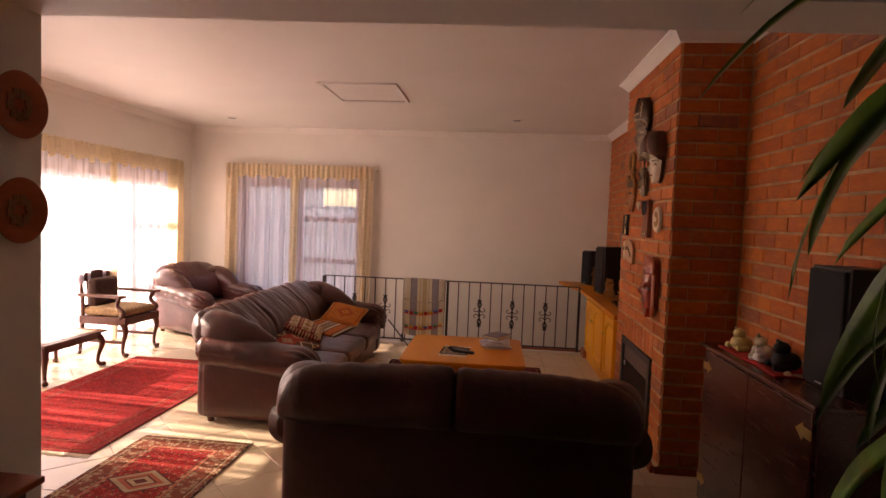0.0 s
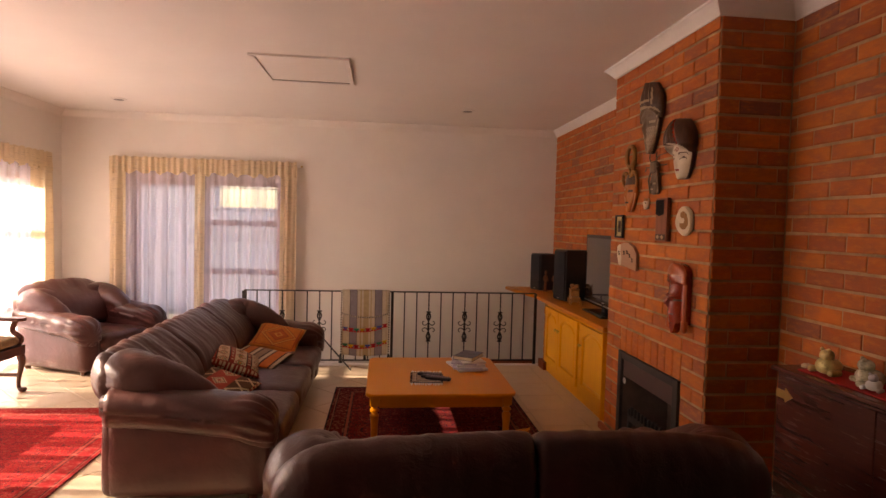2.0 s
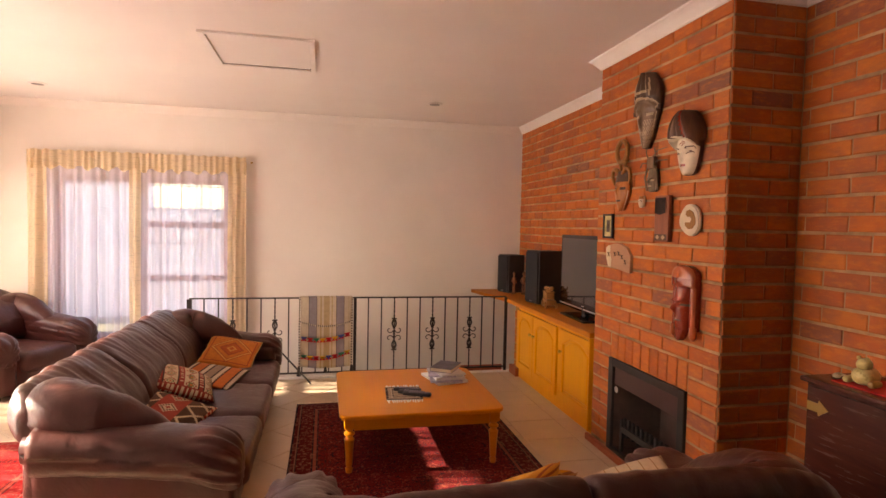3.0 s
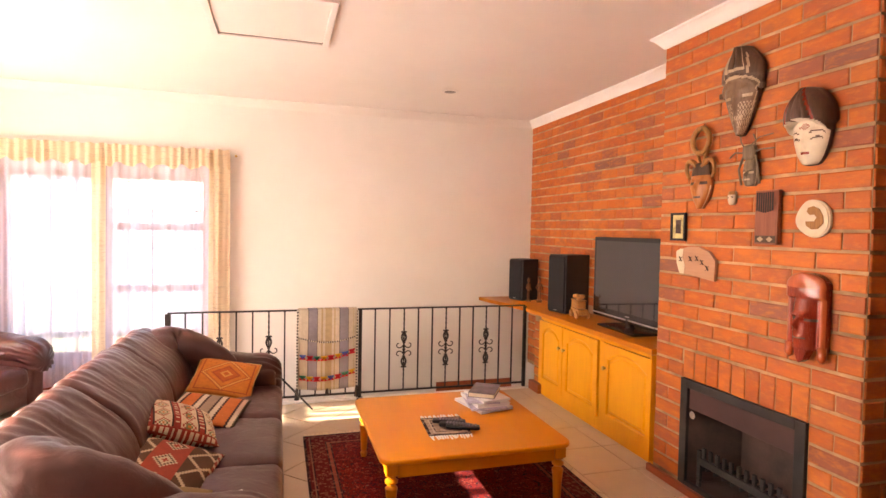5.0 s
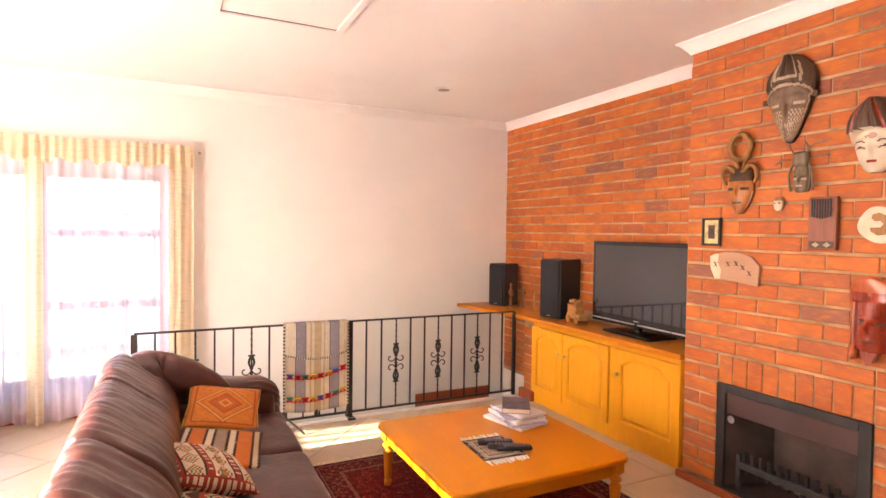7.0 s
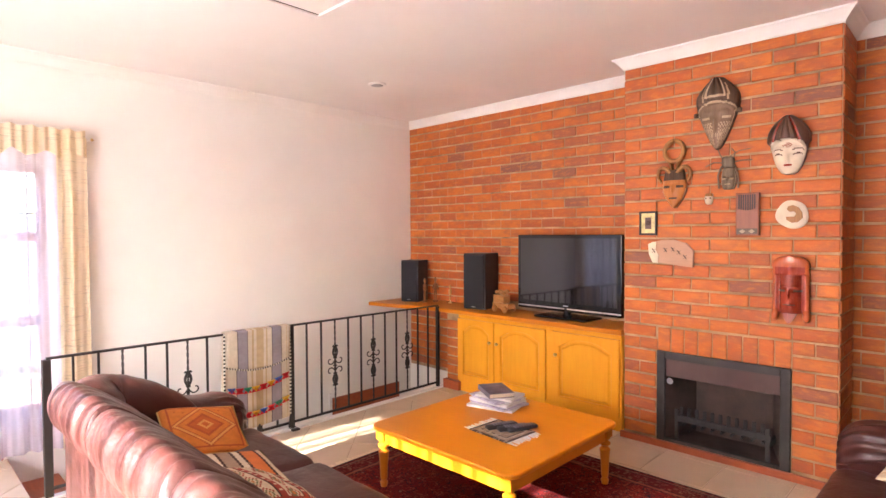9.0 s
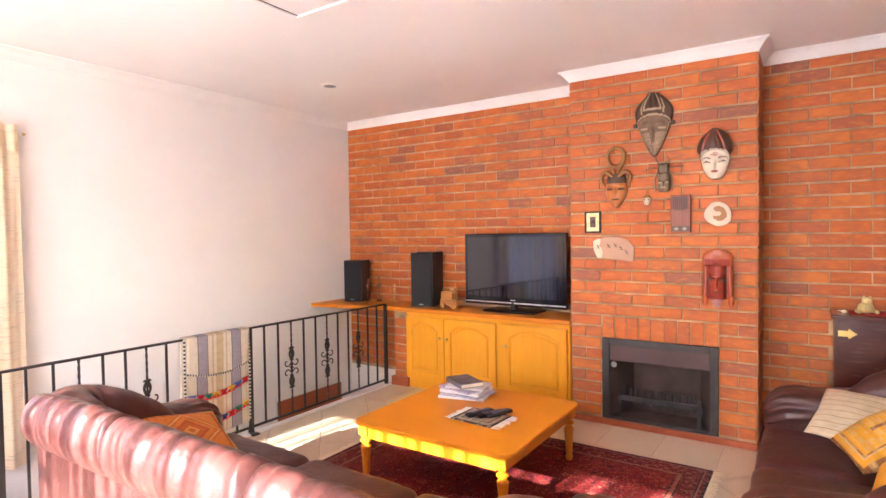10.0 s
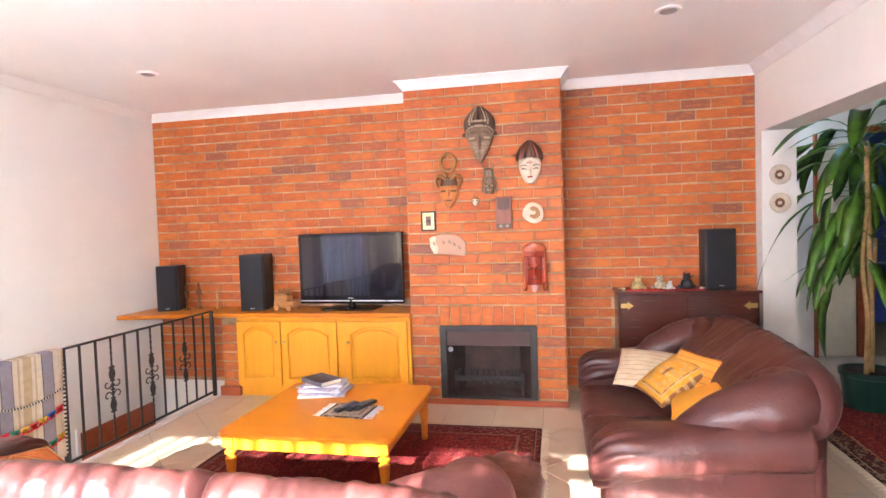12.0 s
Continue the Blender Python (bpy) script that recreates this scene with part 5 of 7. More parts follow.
DYES = [plain("dyed_" + n, c, 0.9) for n, c in (("red", (0.55, 0.02, 0.03)), ("yellow", (0.75, 0.45, 0.03)), ("blue", (0.05, 0.12, 0.45)), ("green", (0.03, 0.30, 0.16)))]
for zb in (0.40, 0.225):
    bm = bmesh.new()
    n = 8
    for i in range(n):
        x0, x1 = -0.235 + 0.47 * i / n, -0.235 + 0.47 * (i + 1) / n
        a = (i + 0.5) / n
        zc = zb - 0.13 * a + 0.17 * a * a
        sl = (-0.13 + 0.34 * a) * 0.235 / n
        for up in (0, 1):
            pts = [(x0, zc - sl - 0.019), (x1, zc + sl - 0.019), ((x0 + x1) / 2, zc + 0.019)] if not up else [(x0, zc - sl + 0.019), ((x0 + x1) / 2, zc - 0.019), (x1, zc + sl + 0.019)]
            lo = [bm.verts.new((px, -0.0445, pz)) for px, pz in pts]
            hi = [bm.verts.new((px, -0.0345, pz)) for px, pz in pts]
            k = 0 if up == 0 else (0, 1, 2, 0, 3, 1)[(i + int(zb * 20)) % 6]
            for f in (bm.faces.new(lo), bm.faces.new(hi[::-1])):
                f.material_index = k
            for j in range(3):
                bm.faces.new((lo[j], hi[j], hi[(j + 1) % 3], lo[(j + 1) % 3])).material_index = k
    bmesh.ops.recalc_face_normals(bm, faces=bm.faces)
    part("zigzag_band", bm, DYES, blanket, "band of bright woven triangles")


# ---- pillows ----
def pillow_mesh(w, h, t, n=22, seed=0, sag=0.0):
    bm = bmesh.new()
    top = {}
    for s in (1, -1):
        for i in range(n + 1):
            for j in range(n + 1):
                u, v = 2 * i / n - 1, 2 * j / n - 1
                edge = abs(u) == 1 or abs(v) == 1
                if s == -1 and edge:
                    top[(s, i, j)] = top[(1, i, j)]
                    continue
                body = max(0.0, (1 - u * u) * (1 - v * v)) ** 0.42
                pinch = 1 - 0.06 * (1 - abs(u * v)) * (abs(u) ** 6 + abs(v) ** 6) / 1.0
                wr = noise.noise(Vector((u * 2.2 + seed, v * 2.2, s))) * 0.16 * body
                top[(s, i, j)] = bm.verts.new((u * w / 2 * pinch, v * h / 2 * pinch, s * t / 2 * (body + wr) - sag * u * u * t))
        for i in range(n):
            for j in range(n):
                q = [top[(s, i, j)], top[(s, i + 1, j)], top[(s, i + 1, j + 1)], top[(s, i, j + 1)]]
                bm.faces.new(q if s == 1 else q[::-1])
    return bm


def pillow(at, rot, w, h, t, mt, label, seed=0, piping=None):
    p = new("pillow")
    p.matrix_basis = pose(*at, *rot)
    tagged(p, label, "pillow", "pillows on the leather sofas")
    part("cover", pillow_mesh(w, h, t, seed=seed), mt, p, smooth=True)
    if piping:
        pts = []
        for i in range(41):
            a = i / 40 * 4
            k, f = int(a) % 4, a - int(a)
            u, v = ((2 * f - 1, -1), (1, 2 * f - 1), (1 - 2 * f, 1), (-1, 1 - 2 * f))[k]
            pin = 1 - 0.06 * (1 - abs(u * v)) * (abs(u) ** 6 + abs(v) ** 6)
            pts.append((u * w / 2 * pin, v * h / 2 * pin, 0))
        part("piping", tube(pts, 0.004, 6), piping, p)
    return p


KILIM_O = kilim_diamond("orange_kilim", (0.62, 0.20, 0.03), (0.40, 0.085, 0.02), (0.70, 0.34, 0.08), (0.52, 0.12, 0.02))
KILIM_S = bands_material("striped_kilim", "x", [(0.0, (0.10, 0.08, 0.05)), (0.05, (0.62, 0.52, 0.38)), (0.10, (0.05, 0.02, 0.015)), (0.13, (0.60, 0.16, 0.03)), (0.30, (0.05, 0.02, 0.015)), (0.33, (0.66, 0.56, 0.42)), (0.40, (0.05, 0.02, 0.015)), (0.43, (0.34, 0.24, 0.17)), (0.57, (0.05, 0.02, 0.015)), (0.60, (0.66, 0.56, 0.42)), (0.67, (0.05, 0.02, 0.015)), (0.70, (0.60, 0.16, 0.03)), (0.87, (0.05, 0.02, 0.015)), (0.90, (0.62, 0.52, 0.38)), (0.96, (0.10, 0.08, 0.05))], 1.0, 0.4, (7.0, (0.66, 0.42, 0.2), 0.11))
KILIM_R = kilim_combs("cream_red_kilim", (0.62, 0.50, 0.34), (0.30, 0.035, 0.02), (0.06, 0.02, 0.012), (0.16, 0.17, 0.07), (0.50, 0.18, 0.04))
KILIM_D = kilim_lattice("dark_kilim", (0.10, 0.045, 0.02), (0.36, 0.05, 0.025), (0.60, 0.48, 0.32), (0.09, 0.10, 0.04))
OLIVE = plain("olive_velvet", (0.25, 0.17, 0.05), 0.6, vary=0.2)
CREAM_P = bands_material("cream_embroidered", "y", [(0.0, (0.72, 0.60, 0.40)), (0.78, (0.42, 0.24, 0.10)), (0.86, (0.72, 0.60, 0.40))], 9.0)
YEL = plain("saffron_cotton", (0.72, 0.33, 0.02), 0.85, vary=0.1)
YELP = rug_material("saffron_embroidered", 0.155, 0.175, (0.62, 0.40, 0.17), (0.78, 0.38, 0.03), (0.26, 0.13, 0.07), (0.70, 0.46, 0.18), (0.34, 0.16, 0.06), 0.0, 41.0)
ORG = bands_material("orange_embroidered", "y", [(0.0, (0.72, 0.30, 0.03)), (0.7, (0.38, 0.10, 0.02)), (0.8, (0.72, 0.30, 0.03))], 8.0, 0.0, (14.0, (0.40, 0.12, 0.03), 0.12))
pillow((-1.330, 5.960, 0.470), (24, 10, -6), 0.40, 0.37, 0.07, KILIM_O, "orange kilim pillow with a stepped diamond, leaning on the sofa's arm", 1, BRASS)
pillow((-1.385, 5.50, 0.412), (1, 9, -9), 0.41, 0.48, 0.045, KILIM_S, "flat kilim pillow striped orange, black and cream on the leather sofa", 2)
pillow((-1.475, 5.090, 0.480), (6, 22, 15), 0.37, 0.39, 0.13, KILIM_R, "plump cream and red kilim pillow on the leather sofa", 3)
pillow((-1.475, 4.660, 0.430), (2, 17, -8), 0.43, 0.50, 0.07, KILIM_D, "dark red kilim pillow with cream figures on the leather sofa", 4)
pillow((-1.455, 4.280, 0.430), (8, 6, -4), 0.42, 0.26, 0.10, OLIVE, "plain olive pillow beside the arm of the leather sofa", 5)
pillow((0.500, 3.210, 0.520), (20, 2, -104), 0.34, 0.42, 0.09, CREAM_P, "cream pillow with rows of small brown stitches on the leather sofa", 6)
pillow((0.045, 3.130, 0.580), (33, 6, -160), 0.31, 0.35, 0.12, YELP, "saffron pillow with an embroidered square, leaning on another pillow", 7)
pillow((0.010, 3.020, 0.585), (62, 4, -142), 0.32, 0.30, 0.11, ORG, "orange pillow with stitched rows, upright against the sofa's back", 8)
pillow((-0.300, 3.060, 0.535), (24, 10, 168), 0.42, 0.32, 0.09, YEL, "plain saffron yellow pillow lying on the seat of the leather sofa", 9)
mag = thing("magazine", (-1.14, 4.22, 0.420), 30, "glossy magazine with a white and green cover lying on the sofa", "magazine")
part("pages", pad(0.17, 0.24, 0.012, 0.003, 6, wrinkle=0.001, at=(0, 0, 0)), PAPER, mag)
part("cover", slab([(0.0, -0.115), (0.08, -0.115), (0.08, -0.03), (0.04, -0.02)], 0.0122, 0.0138), DYES[3], mag, "green printed cover")


# ---- mahogany cabinet with its ornaments ----
MX, MY0, MY1, MT = 1.36, 2.225, 3.285, 0.915
mc = thing("mahogany_cabinet", (0, 0, 0), 0, "polished dark mahogany cabinet with brass corner mounts against the brick wall", "cabinet")
part("body", box(MX + 0.014, 1.685, MY0 + 0.012, MY1 - 0.012, 0.06, MT - 0.02, bevel=0.003), MAHOG, mc)
part("cabinet_top", box(MX - 0.012, 1.687, MY0 - 0.004, MY1 + 0.006, MT - 0.022, MT, bevel=0.007), MAHOG, mc)
part("plinth", box(MX + 0.02, 1.68, MY0 + 0.02, MY1 - 0.02, 0.0, 0.06, bevel=0.004), MAHOG, mc)
ym = (MY0 + MY1) / 2
for y0, y1, s in ((MY0 + 0.03, ym - 0.002, 1), (ym + 0.002, MY1 - 0.03, -1)):
    dr = part("door", box(MX, MX + 0.013, y0, y1, 0.08, MT - 0.035, bevel=0.003), MAHOG, mc)
    ye = y0 if s == 1 else y1
    for zz in (0.80, 0.20):
        hinge = [(ye, zz - 0.018), (ye + s * 0.05, zz - 0.018), (ye + s * 0.055, zz - 0.032), (ye + s * 0.072, zz - 0.018), (ye + s * 0.098, zz), (ye + s * 0.072, zz + 0.018), (ye + s * 0.055, zz + 0.032), (ye + s * 0.05, zz + 0.018), (ye, zz + 0.018)]
        part("mount", slab(hinge, MX - 0.004, MX + 0.001, plane="yz"), BRASS, dr, "pierced brass mount")
runner = thing("table_runner", (1.50, 2.90, MT), 0, "narrow bright red cloth runner on the mahogany cabinet", "cloth")
part("cloth", pad(0.20, 0.58, 0.006, 0.002, 8, wrinkle=0.002), plain("red_cloth", (0.42, 0.015, 0.015), 0.9), runner)
speaker((1.592, 2.475, MT), 2, 0.235, 0.165, 0.475, "black loudspeaker with a cloth grille on the mahogany cabinet")


def ornament_animal(name, at, rz, mt, label, s=1.0, kind_=0):
    """A squat seated shape: body, head, limbs, in one mesh."""
    bm = pad(0.075 * s, 0.06 * s, 0.05 * s, 0.03 * s, 8, wrinkle=0.004, seed=at[1])
    pad(0.045 * s, 0.04 * s, 0.038 * s, 0.02 * s, 7, wrinkle=0.002, seed=at[0], bm=bm, at=(0.012 * s, 0, 0.042 * s))
    for sx in (-1, 1):
        pad(0.05 * s, 0.022 * s, 0.02 * s, 0.01 * s, 5, bm=bm, at=(0.02 * s, sx * 0.035 * s, 0))
        pad(0.012 * s, 0.012 * s, 0.012 * s, 0.006 * s, 4, bm=bm, at=(0.02 * s, sx * 0.012 * s, 0.074 * s))
    return part(name, bm, mt, None, label, at=at, rot=(0, 0, rz), category="ornament", group="small ornaments on the mahogany cabinet", smooth=True)


CERA = plain("pale_glaze", (0.55, 0.50, 0.36), 0.25, vary=0.5, scale=40)
GILT = plain("gilt_glaze", (0.60, 0.50, 0.22), 0.3, metal=0.15, vary=0.3, scale=30)
ornament_animal("frog_ornament", (1.48, 3.11, MT + 0.006), 190, GILT, "small gilt seated frog ornament on the red runner", 1.3)
ornament_animal("frog_ornament", (1.50, 2.93, MT + 0.006), 150, CERA, "pale grey glazed frog ornament on the red runner", 1.3)
ornament_animal("frog_ornament", (1.46, 2.87, MT + 0.006), 200, PAPER, "white glazed frog ornament on the red runner", 0.8)
ornament_animal("carved_ornament", (1.50, 2.73, MT + 0.006), 170, BLACK, "black carved stone ornament on the red runner", 1.5)
for y, rz in ((3.22, 20), (2.63, -30)):
    bm = lathe([(0.002, 0), (0.014, 0.004), (0.016, 0.012), (0.008, 0.02), (0.002, 0.022)], 10)
    for i in range(4):
        tube([(0.01, 0, 0.008), (0.03 + 0.005 * i, -0.012 + 0.008 * i, 0.012), (0.055, -0.02 + 0.013 * i, 0.006)], 0.004, 6, bm, [1, 0.9, 0.3])
    part("dried_pod", bm, PAGES, None, "dry straw-coloured seed pod at the end of the runner", at=(1.46, y, MT + 0.001), rot=(0, 0, rz), category="ornament", smooth=True)


# ---- masks and plaques on the chimney breast ----
BF = 1.274


def relief(name, y, z, w, h, outline, depth, mats, mat_of, label, n=34, category="wall mask", group="carved masks on the brick chimney", off=0.004):
    """A carved shape hung flat on the bricks: outline gives its half width at a height, depth its swelling."""
    bm = bmesh.new()
    front, back = [], []
    for j in range(n + 1):
        v = 2 * j / n - 1
        hw = max(0.012, outline(v)) * w / 2
        rf, rb = [], []
        for i in range(n + 1):
            u = 2 * i / n - 1
            su = math.sin(u * math.pi / 2)
            zz = z + v * h / 2
            rf.append(bm.verts.new((BF - off - 0.006 - depth(su, v), y - su * hw, zz)))
            rb.append(bm.verts.new((BF - off, y - su * hw, zz)))
        front.append(rf)
        back.append(rb)
    for j in range(n):
        for i in range(n):
            f = bm.faces.new((front[j][i], front[j + 1][i], front[j + 1][i + 1], front[j][i + 1]))
            f.material_index = mat_of((2 * i + 1) / n - 1, (2 * j + 1) / n - 1)
            bm.faces.new((back[j][i], back[j][i + 1], back[j + 1][i + 1], back[j + 1][i]))
    for j in range(n):
        bm.faces.new((front[j][0], back[j][0], back[j + 1][0], front[j + 1][0]))
        bm.faces.new((front[j][n], front[j + 1][n], back[j + 1][n], back[j][n]))
    for i in range(n):
        bm.faces.new((front[0][i], front[0][i + 1], back[0][i + 1], back[0][i]))
        bm.faces.new((front[n][i], back[n][i], back[n][i + 1], front[n][i + 1]))
    bmesh.ops.recalc_face_normals(bm, faces=bm.faces)
    return bm


def hung(bm, name, mats, label, category="wall mask", smooth=True, group="carved pieces hung on the brick chimney"):
    return part(name, bm, mats, None, label, category=category, smooth=smooth, group=group)


def bump_at(u, v, cu, cv, ru, rv):
    q = ((u - cu) / ru) ** 2 + ((v - cv) / rv) ** 2
    return math.exp(-q * 1.6)


def face_depth(u, v, base, eye_v=0.05, mouth_v=-0.55, nose=1.0):
    d = base * math.sqrt(max(0.0, 1 - 0.92 * u * u)) * (1 - 0.25 * v * v)
    d += 0.018 * nose * bump_at(u, v, 0, eye_v - 0.16, 0.13, 0.22)
    d += 0.008 * bump_at(abs(u), v, 0.42, eye_v + 0.16, 0.34, 0.07)
    d -= 0.008 * bump_at(abs(u), v, 0.42, eye_v, 0.26, 0.05)
    d += 0.009 * bump_at(u, v, 0, mouth_v, 0.24, 0.06) - 0.006 * bump_at(u, v, 0, mouth_v - 0.005, 0.2, 0.018)
    return d


MASK_DARK = wood("mask_dark_wood", (0.045, 0.022, 0.012), (0.12, 0.065, 0.035), 0.42, "z", 2)
MASK_TAN = wood("mask_tan_wood", (0.34, 0.24, 0.15), (0.52, 0.40, 0.27), 0.6, "z", 3)
MASK_WHITE = plain("mask_kaolin_white", (0.66, 0.56, 0.42), 0.6, vary=0.12, scale=14)
MASK_ORANGE = wood("mask_orange_wood", (0.35, 0.10, 0.02), (0.50, 0.19, 0.04), 0.35, "z", 2)
MASK_FACE = wood("mask_brown_face", (0.12, 0.068, 0.038), (0.23, 0.145, 0.085), 0.4, "z", 2)
MASK_HAIR = wood("mask_brown_hair", (0.07, 0.030, 0.018), (0.14, 0.062, 0.036), 0.4, "z", 2)
MASK_RED = wood("mask_red_wood", (0.20, 0.015, 0.008), (0.36, 0.05, 0.02), 0.25, "z", 2, coat=0.5)
MASK_OCHRE = wood("mask_ochre", (0.20, 0.08, 0.02), (0.42, 0.20, 0.05), 0.5, "z", 3)


def m1_out(v):
    if v < 0.1:
        return 0.08 + 0.86 * max(0.0, (v + 1) / 1.1) ** 0.75
    return 0.94 + 0.05 * math.sin((v - 0.1) * 5) if v < 0.48 else max(0.30, 0.98 - 0.70 * ((v - 0.48) / 0.52) ** 1.5)


def m1_depth(u, v):
    d = face_depth(u, v, 0.060, -0.14, -0.62, 1.2)
    if v > 0.28:
        d += 0.010 + 0.018 * bump_at(abs(u), v, 0.42, 0.62, 0.24, 0.34) - 0.016 * bump_at(u, v, 0, 0.8, 0.10, 0.4)
        d += 0.016 * max(0.0, 1 - (abs(u) / 0.30) ** 6) * min(1.0, (v - 0.28) * 5) - 0.014 * bump_at(abs(u), v, 0.40, 0.62, 0.06, 0.5)
    if abs(v - 0.30 + 0.34 * u * u) < 0.045:
        d += 0.012
    return d


def m1_mat(u, v):
    if v < -0.28 and abs(u) > 0.12 and math.sin(u * 46 + v * 8) * math.sin(v * 60) > 0.1:
        return 1
    if v > 0.42 and abs(abs(u) - 0.30) < 0.03:
        return 1
    if v > 0.42 and abs(u) < 0.30 and abs(v - 0.46) < 0.03:
        return 1
    if abs(v - 0.30 + 0.34 * u * u) < 0.03 or (abs(abs(u) - 0.80) < 0.04 and -0.45 < v < 0.1):
        return 1
    if abs(v + 0.14) < 0.035 and 0.24 < abs(u) < 0.62:
        return 1
    if abs(v + 0.62) < 0.05 and abs(u) < 0.36:
        return 1 if math.sin(u * 60) > 0 else 0
    if v < 0.28 - 0.34 * u * u and abs(u) < 0.8:
        return 2
    return 1 if (0.34 < v < 0.85 and abs(abs(u) - 0.42 - 0.15 * (v - 0.5)) < 0.035) else 0


bm = relief("mask", 4.333, 2.21, 0.255, 0.44, m1_out, m1_depth, None, m1_mat, "", n=60)
mask = hung(bm, "mask", [MASK_DARK, MASK_TAN, MASK_FACE], "long dark carved wooden mask with a tall crest and pointed chin")
for sx in (-1, 1):
    part("ear", pad(0.02, 0.03, 0.03, 0.008, 4, at=(BF - 0.03, 4.333 + sx * 0.128, 2.20)), MASK_DARK, mask)


def m2_out(v):
    if v < 0.0:
        return 0.18 + 0.68 * math.sqrt(max(0.0, 1 - v * v)) * (1 + 0.15 * v)
    return 0.22 + 0.78 * (1 - (max(0.0, v - 0.10) / 0.90) ** 2.5) if v > 0.1 else 0.86 + 1.4 * v


def m2_hair(u, v):
    return v > 0.16 - 0.30 * u * u


def m2_swell(u, v):
    """The hair stands proud of the face as a dome of lobes parted by two raised bands."""
    if not m2_hair(u, v):
        return 0.0
    dome = math.sqrt(max(0.0, 1 - ((v - 0.42) / 0.60) ** 2)) * math.sqrt(max(0.0, 1 - 0.75 * u * u))
    band = bump_at(abs(u), v, 0.45 - 0.25 * v, v, 0.07, 1.0)
    return 0.014 + 0.052 * dome - 0.010 * bump_at(abs(u), v, 0.62 - 0.3 * v, v, 0.07, 1.0) - 0.010 * bump_at(abs(u), v, 0.30 - 0.2 * v, v, 0.06, 1.0) + 0.005 * band


def m2_mat(u, v):
    if m2_hair(u, v):
        return 2 if abs(abs(u) - 0.45 + 0.25 * v) < 0.05 else 0
    if abs(v + 0.70) < 0.045 and abs(u) < 0.24 - 2.2 * abs(v + 0.70):
        return 2
    if abs(u) + 2.2 * abs(v + 0.02) < 0.22 and math.sin(u * 80) * math.sin(v * 110) > 0:
        return 2
    if abs(v + 0.30 + 0.25 * (abs(u) - 0.42) ** 2 * 4) < 0.022 and 0.2 < abs(u) < 0.64:
        return 0
    return 0 if abs(v + 0.14 + 0.9 * (abs(u) - 0.42) ** 2) < 0.018 and 0.16 < abs(u) < 0.7 else 1


bm = relief("mask", 3.938, 1.968, 0.212, 0.335, m2_out, lambda u, v: face_depth(u, v, 0.06, -0.30, -0.70, 0.9) + m2_swell(u, v), None, m2_mat, "", n=60)
hung(bm, "mask", [MASK_HAIR, MASK_WHITE, MASK_RED], "white-faced carved mask with dark lobed hair")

# horned mask: face, curled horns and a ring on top
bm = relief("mask", 4.602, 1.755, 0.155, 0.25, lambda v: 0.16 + 0.84 * (1 - max(0.0, -v) ** 1.6) if v < 0 else 1.0 - 0.25 * v * v, lambda u, v: face_depth(u, v, 0.045, 0.15, -0.5), None,
            lambda u, v: 2 if (v > 0.45 or (abs(v - 0.12) < 0.07 and 0.2 < abs(u) < 0.62)) else (3 if abs(u) > 0.84 and v < 0 else (2 if abs(v + 0.5) < 0.05 and abs(u) < 0.3 else 0)), "", n=44)
ring = [(BF - 0.03, 4.602 + 0.062 * math.sin(a), 2.005 + 0.068 * math.cos(a)) for a in [2 * math.pi * i / 24 for i in range(25)]]
mask = hung(bm, "mask", [MASK_ORANGE, MASK_OCHRE, MASK_DARK, MASK_WHITE], "orange wooden mask with curled horns and a ring above")
part("ring", tube(ring, 0.015, 8), MASK_OCHRE, mask, "carved ochre ring", smooth=True)
for sx in (-1, 1):
    horn = catmull([(BF - 0.03, 4.602 + sx * 0.02, 1.86), (BF - 0.035, 4.602 + sx * 0.06, 1.895), (BF - 0.035, 4.602 + sx * 0.095, 1.885), (BF - 0.03, 4.602 + sx * 0.105, 1.84), (BF - 0.025, 4.602 + sx * 0.085, 1.80)], 4)
    part("horn", tube(horn, 0.017, 7, None, [1.0 - 0.03 * i for i in range(17)]), MASK_OCHRE, mask, "curled ochre horn", smooth=True)
    part("ring_support", tube([(BF - 0.02, 4.602 + sx * 0.012, 1.875), (BF - 0.025, 4.602 + sx * 0.03, 1.93), (BF - 0.02, 4.602 + sx * 0.05, 1.95)], 0.010, 6), MASK_OCHRE, mask, smooth=True)

# small mask with insect legs
bm = relief("mask", 4.268, 1.80, 0.085, 0.135, lambda v: 0.55 + 0.45 * math.sqrt(max(0.0, 1 - v * v)), lambda u, v: face_depth(u, v, 0.035, 0.0, -0.55), None, lambda u, v: 1 if (abs(v + 0.02) < 0.07 and 0.2 < abs(u) < 0.6) or (abs(v + 0.55) < 0.06 and abs(u) < 0.3) or abs(abs(u) - 0.86) < 0.07 else 0, "")
GREYWOOD = wood("mask_grey_wood", (0.12, 0.08, 0.05), (0.26, 0.19, 0.12), 0.55, "z", 3)
mask = hung(bm, "mask", [GREYWOOD, MASK_TAN], "small brown carved mask with thin jointed legs round it")
part("crown", pad(0.04, 0.075, 0.075, 0.02, 7, at=(BF - 0.028, 4.268, 1.862), wrinkle=0.002), GREYWOOD, mask, smooth=True)
